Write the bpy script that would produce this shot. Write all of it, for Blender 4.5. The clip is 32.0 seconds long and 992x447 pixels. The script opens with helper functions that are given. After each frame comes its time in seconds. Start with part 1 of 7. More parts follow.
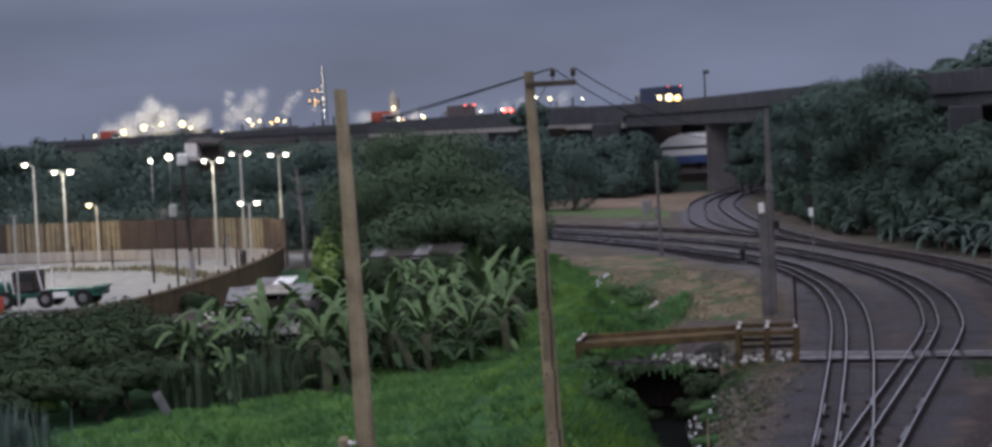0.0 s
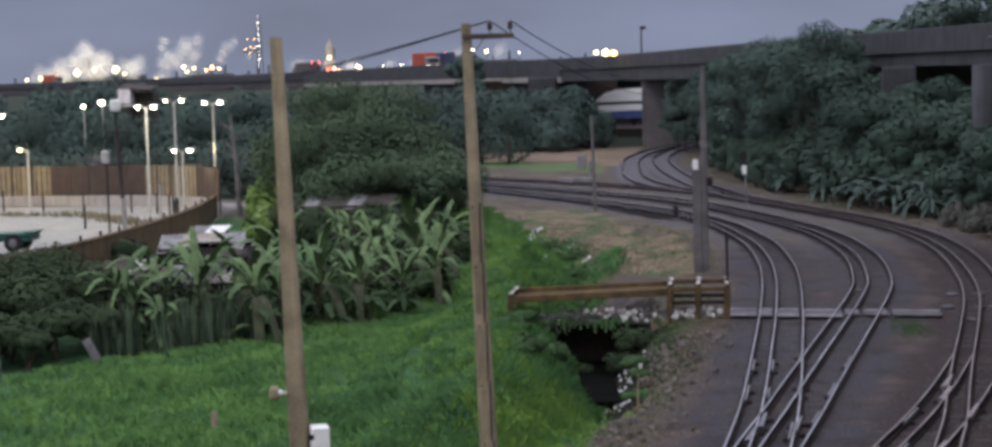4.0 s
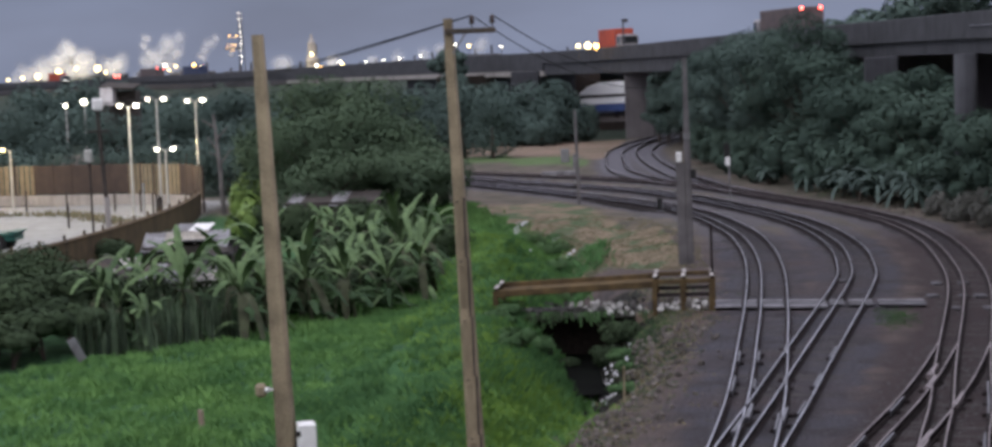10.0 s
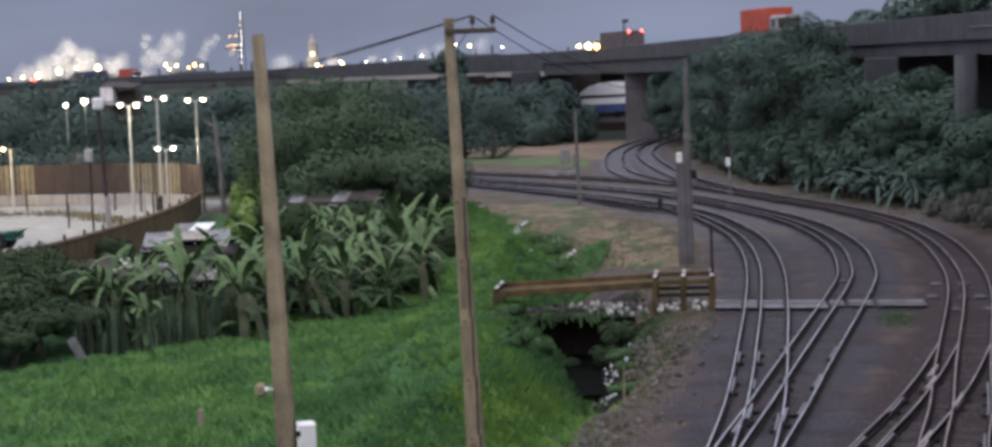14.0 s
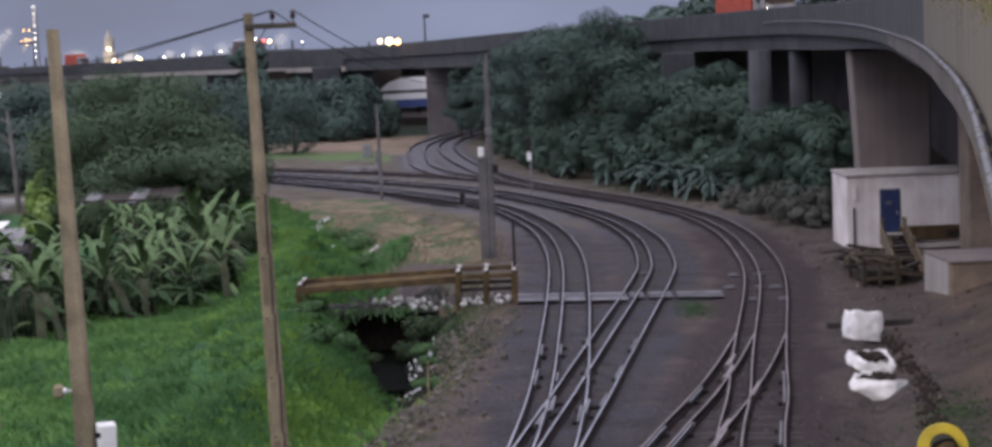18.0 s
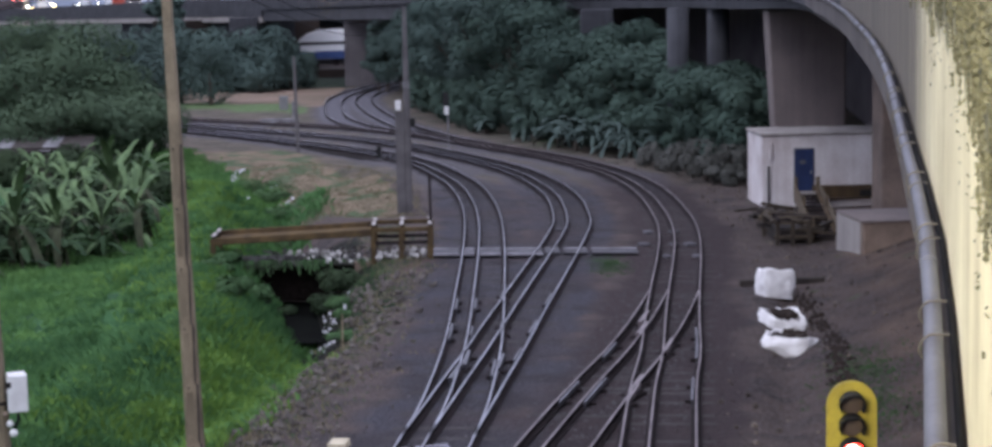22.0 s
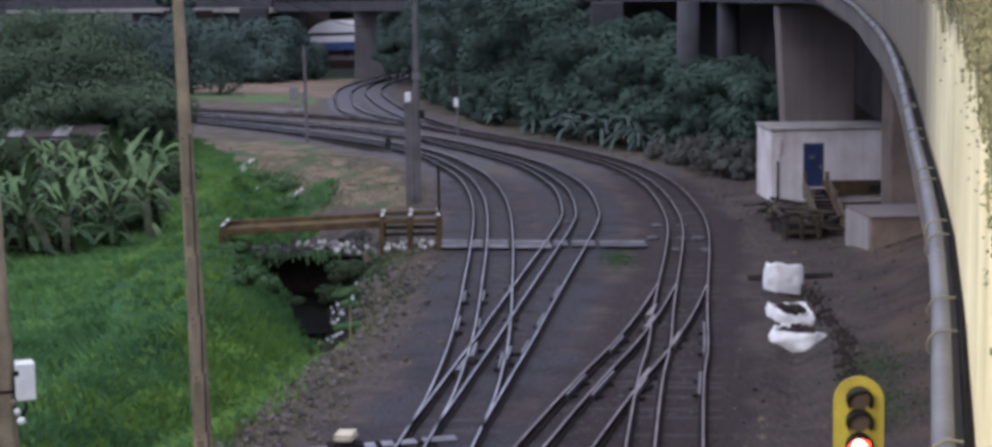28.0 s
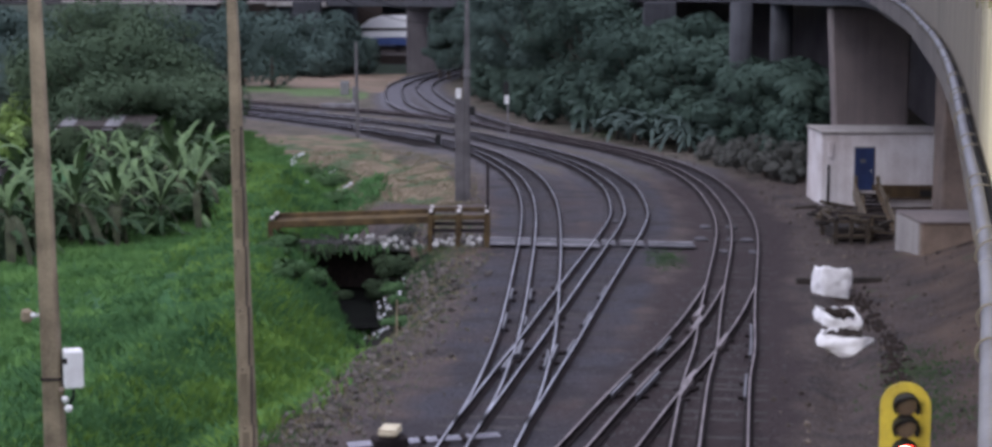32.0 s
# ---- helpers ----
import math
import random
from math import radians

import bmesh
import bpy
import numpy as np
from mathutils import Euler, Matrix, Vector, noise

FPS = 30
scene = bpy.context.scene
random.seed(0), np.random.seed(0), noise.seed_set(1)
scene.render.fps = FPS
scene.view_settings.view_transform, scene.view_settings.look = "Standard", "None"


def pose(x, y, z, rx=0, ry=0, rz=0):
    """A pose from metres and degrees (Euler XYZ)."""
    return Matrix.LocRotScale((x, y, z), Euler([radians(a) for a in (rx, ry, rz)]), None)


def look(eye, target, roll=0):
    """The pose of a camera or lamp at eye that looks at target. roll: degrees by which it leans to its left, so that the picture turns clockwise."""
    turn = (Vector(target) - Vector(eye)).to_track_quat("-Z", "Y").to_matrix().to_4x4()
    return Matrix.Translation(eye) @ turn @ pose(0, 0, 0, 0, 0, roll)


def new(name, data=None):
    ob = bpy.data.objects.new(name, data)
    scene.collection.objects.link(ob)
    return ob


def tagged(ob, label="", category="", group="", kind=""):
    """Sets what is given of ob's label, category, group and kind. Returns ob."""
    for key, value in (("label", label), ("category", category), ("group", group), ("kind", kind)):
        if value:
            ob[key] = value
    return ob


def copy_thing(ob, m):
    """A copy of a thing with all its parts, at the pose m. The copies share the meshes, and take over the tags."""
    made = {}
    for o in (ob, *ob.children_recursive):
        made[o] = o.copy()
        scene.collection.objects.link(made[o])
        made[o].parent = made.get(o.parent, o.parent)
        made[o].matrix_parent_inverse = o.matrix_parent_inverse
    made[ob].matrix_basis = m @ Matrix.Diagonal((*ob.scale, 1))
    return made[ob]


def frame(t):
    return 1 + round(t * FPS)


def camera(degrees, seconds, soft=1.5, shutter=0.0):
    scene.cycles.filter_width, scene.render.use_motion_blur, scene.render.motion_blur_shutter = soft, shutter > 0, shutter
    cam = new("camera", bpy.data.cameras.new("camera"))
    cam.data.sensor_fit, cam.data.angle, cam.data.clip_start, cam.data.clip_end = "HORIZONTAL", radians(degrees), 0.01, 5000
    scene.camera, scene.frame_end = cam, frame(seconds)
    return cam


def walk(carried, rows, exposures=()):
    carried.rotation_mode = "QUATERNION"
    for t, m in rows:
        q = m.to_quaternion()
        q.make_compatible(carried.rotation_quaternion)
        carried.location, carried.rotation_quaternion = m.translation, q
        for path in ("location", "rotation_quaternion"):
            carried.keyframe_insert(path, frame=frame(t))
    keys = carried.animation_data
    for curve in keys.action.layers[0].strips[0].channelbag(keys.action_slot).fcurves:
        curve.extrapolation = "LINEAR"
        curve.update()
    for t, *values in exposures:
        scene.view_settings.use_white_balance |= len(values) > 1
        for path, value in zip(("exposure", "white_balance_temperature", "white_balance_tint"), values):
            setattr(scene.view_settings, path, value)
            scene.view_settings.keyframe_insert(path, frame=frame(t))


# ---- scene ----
cam = camera(29.3, 32.0, soft=3.2)
EYE = (0.0, 0.0, 9.5)
# seconds, tilt, lean, turn of a phone held out over the parapet
ROWS = [
    (0.0, 86.918, 2.718, 9.474),
    (0.5, 86.468, 2.148, 9.446),
    (1.0, 86.169, 1.739, 9.214),
    (1.5, 86.008, 1.743, 8.624),
    (2.0, 85.835, 1.663, 8.239),
    (2.5, 85.694, 1.718, 8.039),
    (3.0, 85.590, 1.645, 7.873),
    (3.5, 85.535, 1.619, 7.721),
    (4.0, 85.414, 1.609, 7.554),
    (4.5, 85.386, 1.673, 7.422),
    (6.5, 85.297, 1.389, 7.118),
    (7.0, 85.279, 1.395, 7.073),
    (7.5, 85.287, 1.424, 7.067),
    (8.0, 85.343, 1.585, 6.964),
    (8.5, 85.368, 1.724, 6.990),
    (9.0, 85.351, 1.860, 7.151),
    (9.5, 85.339, 2.009, 7.105),
    (10.0, 85.228, 2.255, 7.027),
    (10.5, 85.249, 2.254, 6.967),
    (11.0, 85.194, 2.146, 6.941),
    (11.5, 85.227, 2.146, 6.914),
    (12.0, 85.219, 2.221, 6.944),
    (12.5, 85.197, 2.263, 6.909),
    (13.0, 85.177, 2.290, 6.937),
    (13.5, 85.206, 2.265, 6.981),
    (14.0, 85.233, 2.149, 7.042),
    (14.5, 85.301, 2.252, 7.055),
    (16.5, 85.334, 2.293, 7.219),
    (17.0, 85.386, 2.401, 6.873),
    (17.1, 85.365, 2.377, 6.262),
    (17.2, 85.325, 2.348, 5.518),
    (17.3, 85.255, 2.309, 4.506),
    (17.4, 85.180, 2.271, 3.536),
    (17.5, 85.110, 2.240, 2.757),
    (17.6, 85.040, 2.215, 2.105),
    (17.7, 84.980, 2.200, 1.728),
    (17.8, 84.935, 2.191, 1.495),
    (17.9, 84.880, 2.181, 1.251),
    (18.0, 84.863, 2.174, 1.059),
    (18.5, 84.685, 2.091, 0.237),
    (19.0, 84.384, 1.990, -0.196),
    (19.5, 84.168, 1.741, -0.394),
    (20.0, 84.023, 1.626, -0.606),
    (20.5, 83.891, 1.531, -0.820),
    (21.0, 83.713, 1.433, -1.002),
    (21.5, 83.541, 1.277, -1.211),
    (22.0, 83.412, 1.155, -1.381),
    (22.5, 83.304, 1.105, -1.539),
    (23.0, 83.189, 1.036, -1.682),
    (23.5, 83.090, 1.130, -1.844),
    (24.0, 83.094, 1.333, -2.034),
    (24.5, 83.077, 1.456, -2.189),
    (25.0, 83.159, 1.557, -2.265),
    (25.5, 83.143, 1.484, -2.209),
    (27.5, 83.202, 0.952, -1.186),
    (28.0, 83.186, 0.704, -1.069),
    (28.5, 83.163, 0.524, -0.939),
    (29.0, 83.127, 0.430, -0.819),
    (29.5, 83.111, 0.253, -0.582),
    (30.0, 83.072, 0.305, -0.264),
    (30.5, 82.919, 0.013, 0.079),
    (31.0, 82.877, -0.188, 0.338),
    (31.5, 82.834, -0.323, 0.464),
    (32.0, 83.119, -0.231, 0.512),
]
walk(cam, [(t, pose(*EYE, rx, ry, rz)) for t, rx, ry, rz in ROWS],
     exposures=[(0, -0.22, 7000, 9), (0.5, -0.04, 7100, 9), (1.0, 0.13, 7250, 8), (2.0, -0.03, 7200, 8), (3.0, -0.05, 7200, 8), (4.0, 0.15, 7200, 8), (7.0, 0.14, 7200, 8), (9.0, 0.09, 7200, 8), (11.0, 0.25, 7200, 8), (14.5, 0.25, 7200, 8), (17.0, 0.24, 7200, 9), (18.0, 0.28, 7150, 11), (19.0, 0.28, 6650, 11), (21.0, 0.29, 6500, 11), (25.0, 0.29, 6400, 11), (28.0, 0.25, 6500, 11), (29.0, 0.33, 6550, 11), (30.5, 0.41, 6650, 12), (32.0, 0.36, 6650, 11)])

# ---- world and large lights: a dull blue dusk ----
world = bpy.data.worlds.new("dusk")
scene.world = world
world.use_nodes = True
wn, wl = world.node_tree.nodes, world.node_tree.links
wn.clear()
w_out = wn.new("ShaderNodeOutputWorld")
w_bg = wn.new("ShaderNodeBackground")
w_sky = wn.new("ShaderNodeTexSky")
w_sky.sky_type = "NISHITA"
w_sky.sun_disc = False
w_sky.sun_elevation = radians(4)
w_sky.sun_rotation = radians(150)
w_tc = wn.new("ShaderNodeTexCoord")
w_sep = wn.new("ShaderNodeSeparateXYZ")
w_ramp = wn.new("ShaderNodeValToRGB")
w_ramp.color_ramp.elements[0].position = 0.0
w_ramp.color_ramp.elements[0].color = (0.184, 0.230, 0.370, 1)
w_ramp.color_ramp.elements[1].position = 0.6
w_ramp.color_ramp.elements[1].color = (1.17, 1.22, 1.56, 1)
e = w_ramp.color_ramp.elements.new(0.22)
e.color = (0.57, 0.605, 0.81, 1)
e = w_ramp.color_ramp.elements.new(0.06)
e.color = (0.126, 0.168, 0.305, 1)
w_noise = wn.new("ShaderNodeTexNoise")
w_noise.inputs["Scale"].default_value = 5.0
w_noise.inputs["Detail"].default_value = 5.0
w_map = wn.new("ShaderNodeMapping")
w_map.inputs["Scale"].default_value = (1, 1, 3.5)
w_mul = wn.new("ShaderNodeMapRange")
w_mul.inputs["From Min"].default_value = 0.3
w_mul.inputs["From Max"].default_value = 0.7
w_mul.inputs["To Min"].default_value = 0.86
w_mul.inputs["To Max"].default_value = 1.16
w_cloud = wn.new("ShaderNodeMix")
w_cloud.data_type, w_cloud.blend_type = "RGBA", "MULTIPLY"
w_cloud.inputs[0].default_value = 1.0
w_mix = wn.new("ShaderNodeMix")
w_mix.data_type = "RGBA"
w_mix.inputs[0].default_value = 0.01
wl.new(w_tc.outputs["Generated"], w_sep.inputs[0])
wl.new(w_sep.outputs["Z"], w_ramp.inputs[0])
wl.new(w_tc.outputs["Generated"], w_map.inputs[0])
wl.new(w_map.outputs[0], w_noise.inputs["Vector"])
wl.new(w_noise.outputs[0], w_mul.inputs[0])
wl.new(w_ramp.outputs[0], w_cloud.inputs[6])
wl.new(w_mul.outputs[0], w_cloud.inputs[7])
wl.new(w_cloud.outputs[2], w_mix.inputs[6])
wl.new(w_sky.outputs[0], w_mix.inputs[7])
wl.new(w_mix.outputs[2], w_bg.inputs[0])
w_bg.inputs[1].default_value = 1.0
wl.new(w_bg.outputs[0], w_out.inputs[0])

sun_data = bpy.data.lights.new("sun", "SUN")
sun_data.energy, sun_data.angle, sun_data.color = 0.5, radians(25), (1.0, 0.97, 0.97)
sun = new("sun", sun_data)
sun.matrix_world = look((0, 0, 60), (30, 45, 0))

# ---- mesh helpers ----
def smooth01(a, b, x):
    t = np.clip((np.asarray(x, float) - a) / (b - a), 0, 1)
    return t * t * (3 - 2 * t)


class Geo:
    """Vertices and faces gathered for one mesh."""

    def __init__(self):
        self.v, self.f = [], []

    def add(self, verts, faces):
        n = len(self.v)
        self.v.extend([tuple(p) for p in verts])
        self.f.extend([tuple(i + n for i in q) for q in faces])
        return self

    def box(self, c, s, rz=0.0, bev=0.0, m=None):
        """A box with chamfered edges, centre c, size s, turned rz degrees."""
        hx, hy, hz = s[0] / 2, s[1] / 2, s[2] / 2
        b = min(bev, hx * 0.9, hy * 0.9, hz * 0.9)
        pts, faces = [], []
        if b <= 0:
            pts = [(x, y, z) for x in (-hx, hx) for y in (-hy, hy) for z in (-hz, hz)]
            faces = [(0, 1, 3, 2), (4, 6, 7, 5), (0, 4, 5, 1), (2, 3, 7, 6), (0, 2, 6, 4), (1, 5, 7, 3)]
        else:
            idx = {}
            for sx in (-1, 1):
                for sy in (-1, 1):
                    for sz in (-1, 1):
                        for ax in range(3):
                            p = [sx * (hx - b), sy * (hy - b), sz * (hz - b)]
                            p[ax] += (sx, sy, sz)[ax] * b
                            idx[(sx, sy, sz, ax)] = len(pts)
                            pts.append(tuple(p))
            for ax in range(3):
                o = [a for a in range(3) if a != ax]
                for sg in (-1, 1):
                    q = []
                    for a, c2 in ((-1, -1), (1, -1), (1, 1), (-1, 1)):
                        k = [0, 0, 0]
                        k[ax], k[o[0]], k[o[1]] = sg, a, c2
                        q.append(idx[(*k, ax)])
                    faces.append(tuple(q))
            for ax in range(3):
                o = [a for a in range(3) if a != ax]
                for a in (-1, 1):
                    for c2 in (-1, 1):
                        k0, k1 = [0, 0, 0], [0, 0, 0]
                        k0[ax], k0[o[0]], k0[o[1]] = -1, a, c2
                        k1[ax], k1[o[0]], k1[o[1]] = 1, a, c2
                        faces.append((idx[(*k0, o[0])], idx[(*k1, o[0])], idx[(*k1, o[1])], idx[(*k0, o[1])]))
            for sx in (-1, 1):
                for sy in (-1, 1):
                    for sz in (-1, 1):
                        faces.append(tuple(idx[(sx, sy, sz, a)] for a in range(3)))
        r = Matrix.Translation(c) @ (m.to_4x4() if m is not None else Matrix.Rotation(radians(rz), 4, "Z"))
        return self.add([r @ Vector(p) for p in pts], faces)

    def tube(self, pts, r, n=8, cap=True):
        """A round bar along pts; r is one radius or one for each point."""
        pts = [Vector(p) for p in pts]
        rs = r if isinstance(r, (list, tuple)) else [r] * len(pts)
        verts, faces = [], []
        side = None
        for i, p in enumerate(pts):
            d = (pts[min(i + 1, len(pts) - 1)] - pts[max(i - 1, 0)]).normalized()
            if side is None:
                side = d.cross(Vector((0, 0, 1)))
                if side.length < 0.05:
                    side = d.cross(Vector((1, 0, 0)))
            side = (side - d * side.dot(d)).normalized()
            up = side.cross(d)
            for k in range(n):
                a = 2 * math.pi * k / n
                verts.append(p + (side * math.cos(a) + up * math.sin(a)) * rs[i])
        for i in range(len(pts) - 1):
            for k in range(n):
                a, b = i * n + k, i * n + (k + 1) % n
                faces.append((a, b, b + n, a + n))
        if cap:
            faces.append(tuple(range(n))[::-1])
            faces.append(tuple(range((len(pts) - 1) * n, len(pts) * n)))
        return self.add(verts, faces)

    def strip(self, line, prof):
        """Sweeps the closed profile [(n, z)] along line [(x, y, z)]; n is measured to the right of the way."""
        verts, faces = [], []
        k = len(prof)
        for i, p in enumerate(line):
            a, b = line[max(i - 1, 0)], line[min(i + 1, len(line) - 1)]
            dx, dy = b[0] - a[0], b[1] - a[1]
            l = math.hypot(dx, dy) or 1
            nx, ny = dy / l, -dx / l
            for n, z in prof:
                verts.append((p[0] + nx * n, p[1] + ny * n, p[2] + z))
        for i in range(len(line) - 1):
            for j in range(k):
                a, b = i * k + j, i * k + (j + 1) % k
                faces.append((a, b, b + k, a + k))
        faces.append(tuple(range(k))[::-1])
        faces.append(tuple(range((len(line) - 1) * k, len(line) * k)))
        return self.add(verts, faces)

    def lathe(self, c, prof, n=16):
        """A turned body about z at c from [(radius, z)]."""
        verts, faces = [], []
        for r, z in prof:
            for k in range(n):
                a = 2 * math.pi * k / n
                verts.append((c[0] + r * math.cos(a), c[1] + r * math.sin(a), c[2] + z))
        for i in range(len(prof) - 1):
            for k in range(n):
                a, b = i * n + k, i * n + (k + 1) % n
                faces.append((a, b, b + n, a + n))
        faces.append(tuple(range(n))[::-1])
        faces.append(tuple(range((len(prof) - 1) * n, len(prof) * n)))
        return self.add(verts, faces)

    def ball(self, c, r, seg=10, rings=7, s=(1, 1, 1)):
        prof = [(max(0.02, math.sin(math.pi * i / rings)) * r, -math.cos(math.pi * i / rings) * r) for i in range(rings + 1)]
        g = Geo().lathe((0, 0, 0), prof, seg)
        return self.add([(c[0] + x * s[0], c[1] + y * s[1], c[2] + z * s[2]) for x, y, z in g.v], g.f)

    def mesh(self, name, mat, smooth=False):
        me = bpy.data.meshes.new(name)
        me.from_pydata(self.v, [], self.f)
        if mat:
            me.materials.append(mat)
        if smooth:
            me.polygons.foreach_set("use_smooth", [True] * len(me.polygons))
        me.update()
        return me


def part(name, geo, mat, parent=None, label="", smooth=False):
    """Links the geometry as one mesh object under a thing or a part."""
    me = geo if isinstance(geo, bpy.types.Mesh) else geo.mesh(name, mat, smooth)
    ob = new(name, me)
    ob.parent = parent
    return tagged(ob, label)


def thing(name, label, category, m=None, group="", kind=""):
    ob = new(name)
    ob.empty_display_size = 0.2
    if m is not None:
        ob.matrix_world = m
    return tagged(ob, label, category, group, kind)


def curve(pts, step=1.0):
    """A smooth line through the points, as a list of tuples of the same length."""
    p = np.array(pts, float)
    p = np.vstack([2 * p[0] - p[1], p, 2 * p[-1] - p[-2]])
    out = []
    for i in range(1, len(p) - 2):
        n = max(2, int(np.linalg.norm(p[i + 1][:2] - p[i][:2]) / step))
        for k in range(n):
            t = k / n
            q = 0.5 * (2 * p[i] + (p[i + 1] - p[i - 1]) * t + (2 * p[i - 1] - 5 * p[i] + 4 * p[i + 1] - p[i + 2]) * t * t
                       + (3 * p[i] - p[i - 1] - 3 * p[i + 1] + p[i + 2]) * t ** 3)
            out.append(tuple(q))
    out.append(tuple(p[-2]))
    return out


def near_line(x, y, line):
    """Distance of the points to a polyline."""
    x, y = np.asarray(x, float), np.asarray(y, float)
    d = np.full(x.shape, 1e9)
    for a, b in zip(line[:-1], line[1:]):
        ax, ay, bx, by = a[0], a[1], b[0], b[1]
        l = (bx - ax) ** 2 + (by - ay) ** 2 + 1e-9
        t = np.clip(((x - ax) * (bx - ax) + (y - ay) * (by - ay)) / l, 0, 1)
        d = np.minimum(d, np.hypot(x - ax - t * (bx - ax), y - ay - t * (by - ay)))
    return d


# ---- materials ----
def material(name, a, b=None, rough=0.85, metal=0.0, scale=3.0, fine=40.0, bump=0.15, spec=0.3, island=0.0, random=0.0, streak=0.0, emit=None, power=0.0):
    """A surface of two tones mixed by coarse and fine noise; streak adds runs of dirt down a wall."""
    mat = bpy.data.materials.new(name)
    mat.use_nodes = True
    nt = mat.node_tree
    n, l = nt.nodes, nt.links
    bs = n["Principled BSDF"]
    b = b or tuple(c * 0.6 for c in a)
    tc = n.new("ShaderNodeTexCoord")
    n1 = n.new("ShaderNodeTexNoise")
    n1.inputs["Scale"].default_value, n1.inputs["Detail"].default_value = scale, 5.0
    n2 = n.new("ShaderNodeTexNoise")
    n2.inputs["Scale"].default_value, n2.inputs["Detail"].default_value = fine, 3.0
    l.new(tc.outputs["Object"], n1.inputs["Vector"])
    l.new(tc.outputs["Object"], n2.inputs["Vector"])
    add = n.new("ShaderNodeMath")
    add.operation = "MULTIPLY_ADD"
    add.inputs[1].default_value = 0.35
    l.new(n2.outputs[0], add.inputs[0])
    l.new(n1.outputs[0], add.inputs[2])
    value = add.outputs[0]
    low, high = 0.5, 0.85
    if streak:
        mp = n.new("ShaderNodeMapping")
        mp.inputs["Scale"].default_value = (3.0, 3.0, 0.12)
        n3 = n.new("ShaderNodeTexNoise")
        n3.inputs["Scale"].default_value, n3.inputs["Detail"].default_value = 1.0, 6.0
        l.new(tc.outputs["Object"], mp.inputs[0])
        l.new(mp.outputs[0], n3.inputs["Vector"])
        m3 = n.new("ShaderNodeMath")
        m3.operation = "MULTIPLY_ADD"
        m3.inputs[1].default_value = streak
        l.new(n3.outputs[0], m3.inputs[0])
        l.new(value, m3.inputs[2])
        value = m3.outputs[0]
        low, high = low + streak * 0.35, high + streak * 0.6
    for amount, node, sock in ((island, "ShaderNodeNewGeometry", "Random Per Island"), (random, "ShaderNodeObjectInfo", "Random")):
        if not amount:
            continue
        gi = n.new(node)
        m4 = n.new("ShaderNodeMath")
        m4.operation = "MULTIPLY_ADD"
        m4.inputs[1].default_value = amount
        l.new(gi.outputs[sock], m4.inputs[0])
        l.new(value, m4.inputs[2])
        value = m4.outputs[0]
        low, high = low + amount * 0.2, high + amount * 0.8
    mr = n.new("ShaderNodeMapRange")
    mr.inputs["From Min"].default_value, mr.inputs["From Max"].default_value = low, high
    l.new(value, mr.inputs[0])
    mix = n.new("ShaderNodeMix")
    mix.data_type = "RGBA"
    mix.inputs[6].default_value, mix.inputs[7].default_value = (*a, 1), (*b, 1)
    l.new(mr.outputs[0], mix.inputs[0])
    l.new(mix.outputs[2], bs.inputs["Base Color"])
    bs.inputs["Roughness"].default_value, bs.inputs["Metallic"].default_value = rough, metal
    bs.inputs["Specular IOR Level"].default_value = spec
    if bump:
        bp = n.new("ShaderNodeBump")
        bp.inputs["Strength"].default_value, bp.inputs["Distance"].default_value = bump, 0.03
        l.new(add.outputs[0], bp.inputs["Height"])
        l.new(bp.outputs[0], bs.inputs["Normal"])
    if emit:
        bs.inputs["Emission Color"].default_value, bs.inputs["Emission Strength"].default_value = (*emit, 1), power
    return mat


M = {}
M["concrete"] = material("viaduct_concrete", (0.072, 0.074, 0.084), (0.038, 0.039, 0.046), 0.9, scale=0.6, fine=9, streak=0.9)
M["pale_concrete"] = material("pale_concrete", (0.42, 0.39, 0.37), (0.25, 0.23, 0.22), 0.9, scale=0.5, fine=8, streak=0.9)
# The lamp's warm light on the near wall is put into this cream
M["parapet"] = material("mossy_parapet", (0.86, 0.80, 0.60), (0.56, 0.50, 0.34), 0.92, scale=0.9, fine=14, bump=0.4, streak=0.45)
M["pier"] = material("brown_pier_concrete", (0.245, 0.205, 0.195), (0.155, 0.132, 0.130), 0.9, scale=0.5, fine=10, streak=0.6)
M["old_sheet"] = material("stained_pale_sheet", (0.37, 0.345, 0.30), (0.14, 0.12, 0.10), 0.75, scale=0.9, fine=6, streak=0.8)
M["deck_side"] = material("stained_deck_side", (0.150, 0.132, 0.130), (0.085, 0.076, 0.078), 0.9, scale=0.5, fine=10, streak=0.6)
M["pier_grey"] = material("grey_pier_concrete", (0.175, 0.162, 0.170), (0.11, 0.10, 0.108), 0.9, scale=0.5, fine=10, streak=0.6)
M["pole"] = material("weathered_pole_concrete", (0.375, 0.305, 0.205), (0.130, 0.104, 0.072), 0.9, scale=1.4, fine=25, bump=0.3, streak=0.5)
M["rail"] = material("worn_rail_steel", (0.60, 0.60, 0.68), (0.30, 0.29, 0.33), 0.28, 0.95, scale=0.8, fine=30)
M["rust"] = material("rusty_rail_side", (0.036, 0.029, 0.030), (0.018, 0.015, 0.016), 0.95, 0.0, spec=0.05, scale=1.5, fine=40)
M["rail_brown"] = material("dull_brown_rail_steel", (0.32, 0.27, 0.28), (0.15, 0.12, 0.125), 0.45, 0.5, scale=0.8, fine=30)
M["sleeper"] = material("oily_sleeper_wood", (0.070, 0.062, 0.062), (0.045, 0.040, 0.041), 0.9, scale=2.5, fine=40, random=0.3)
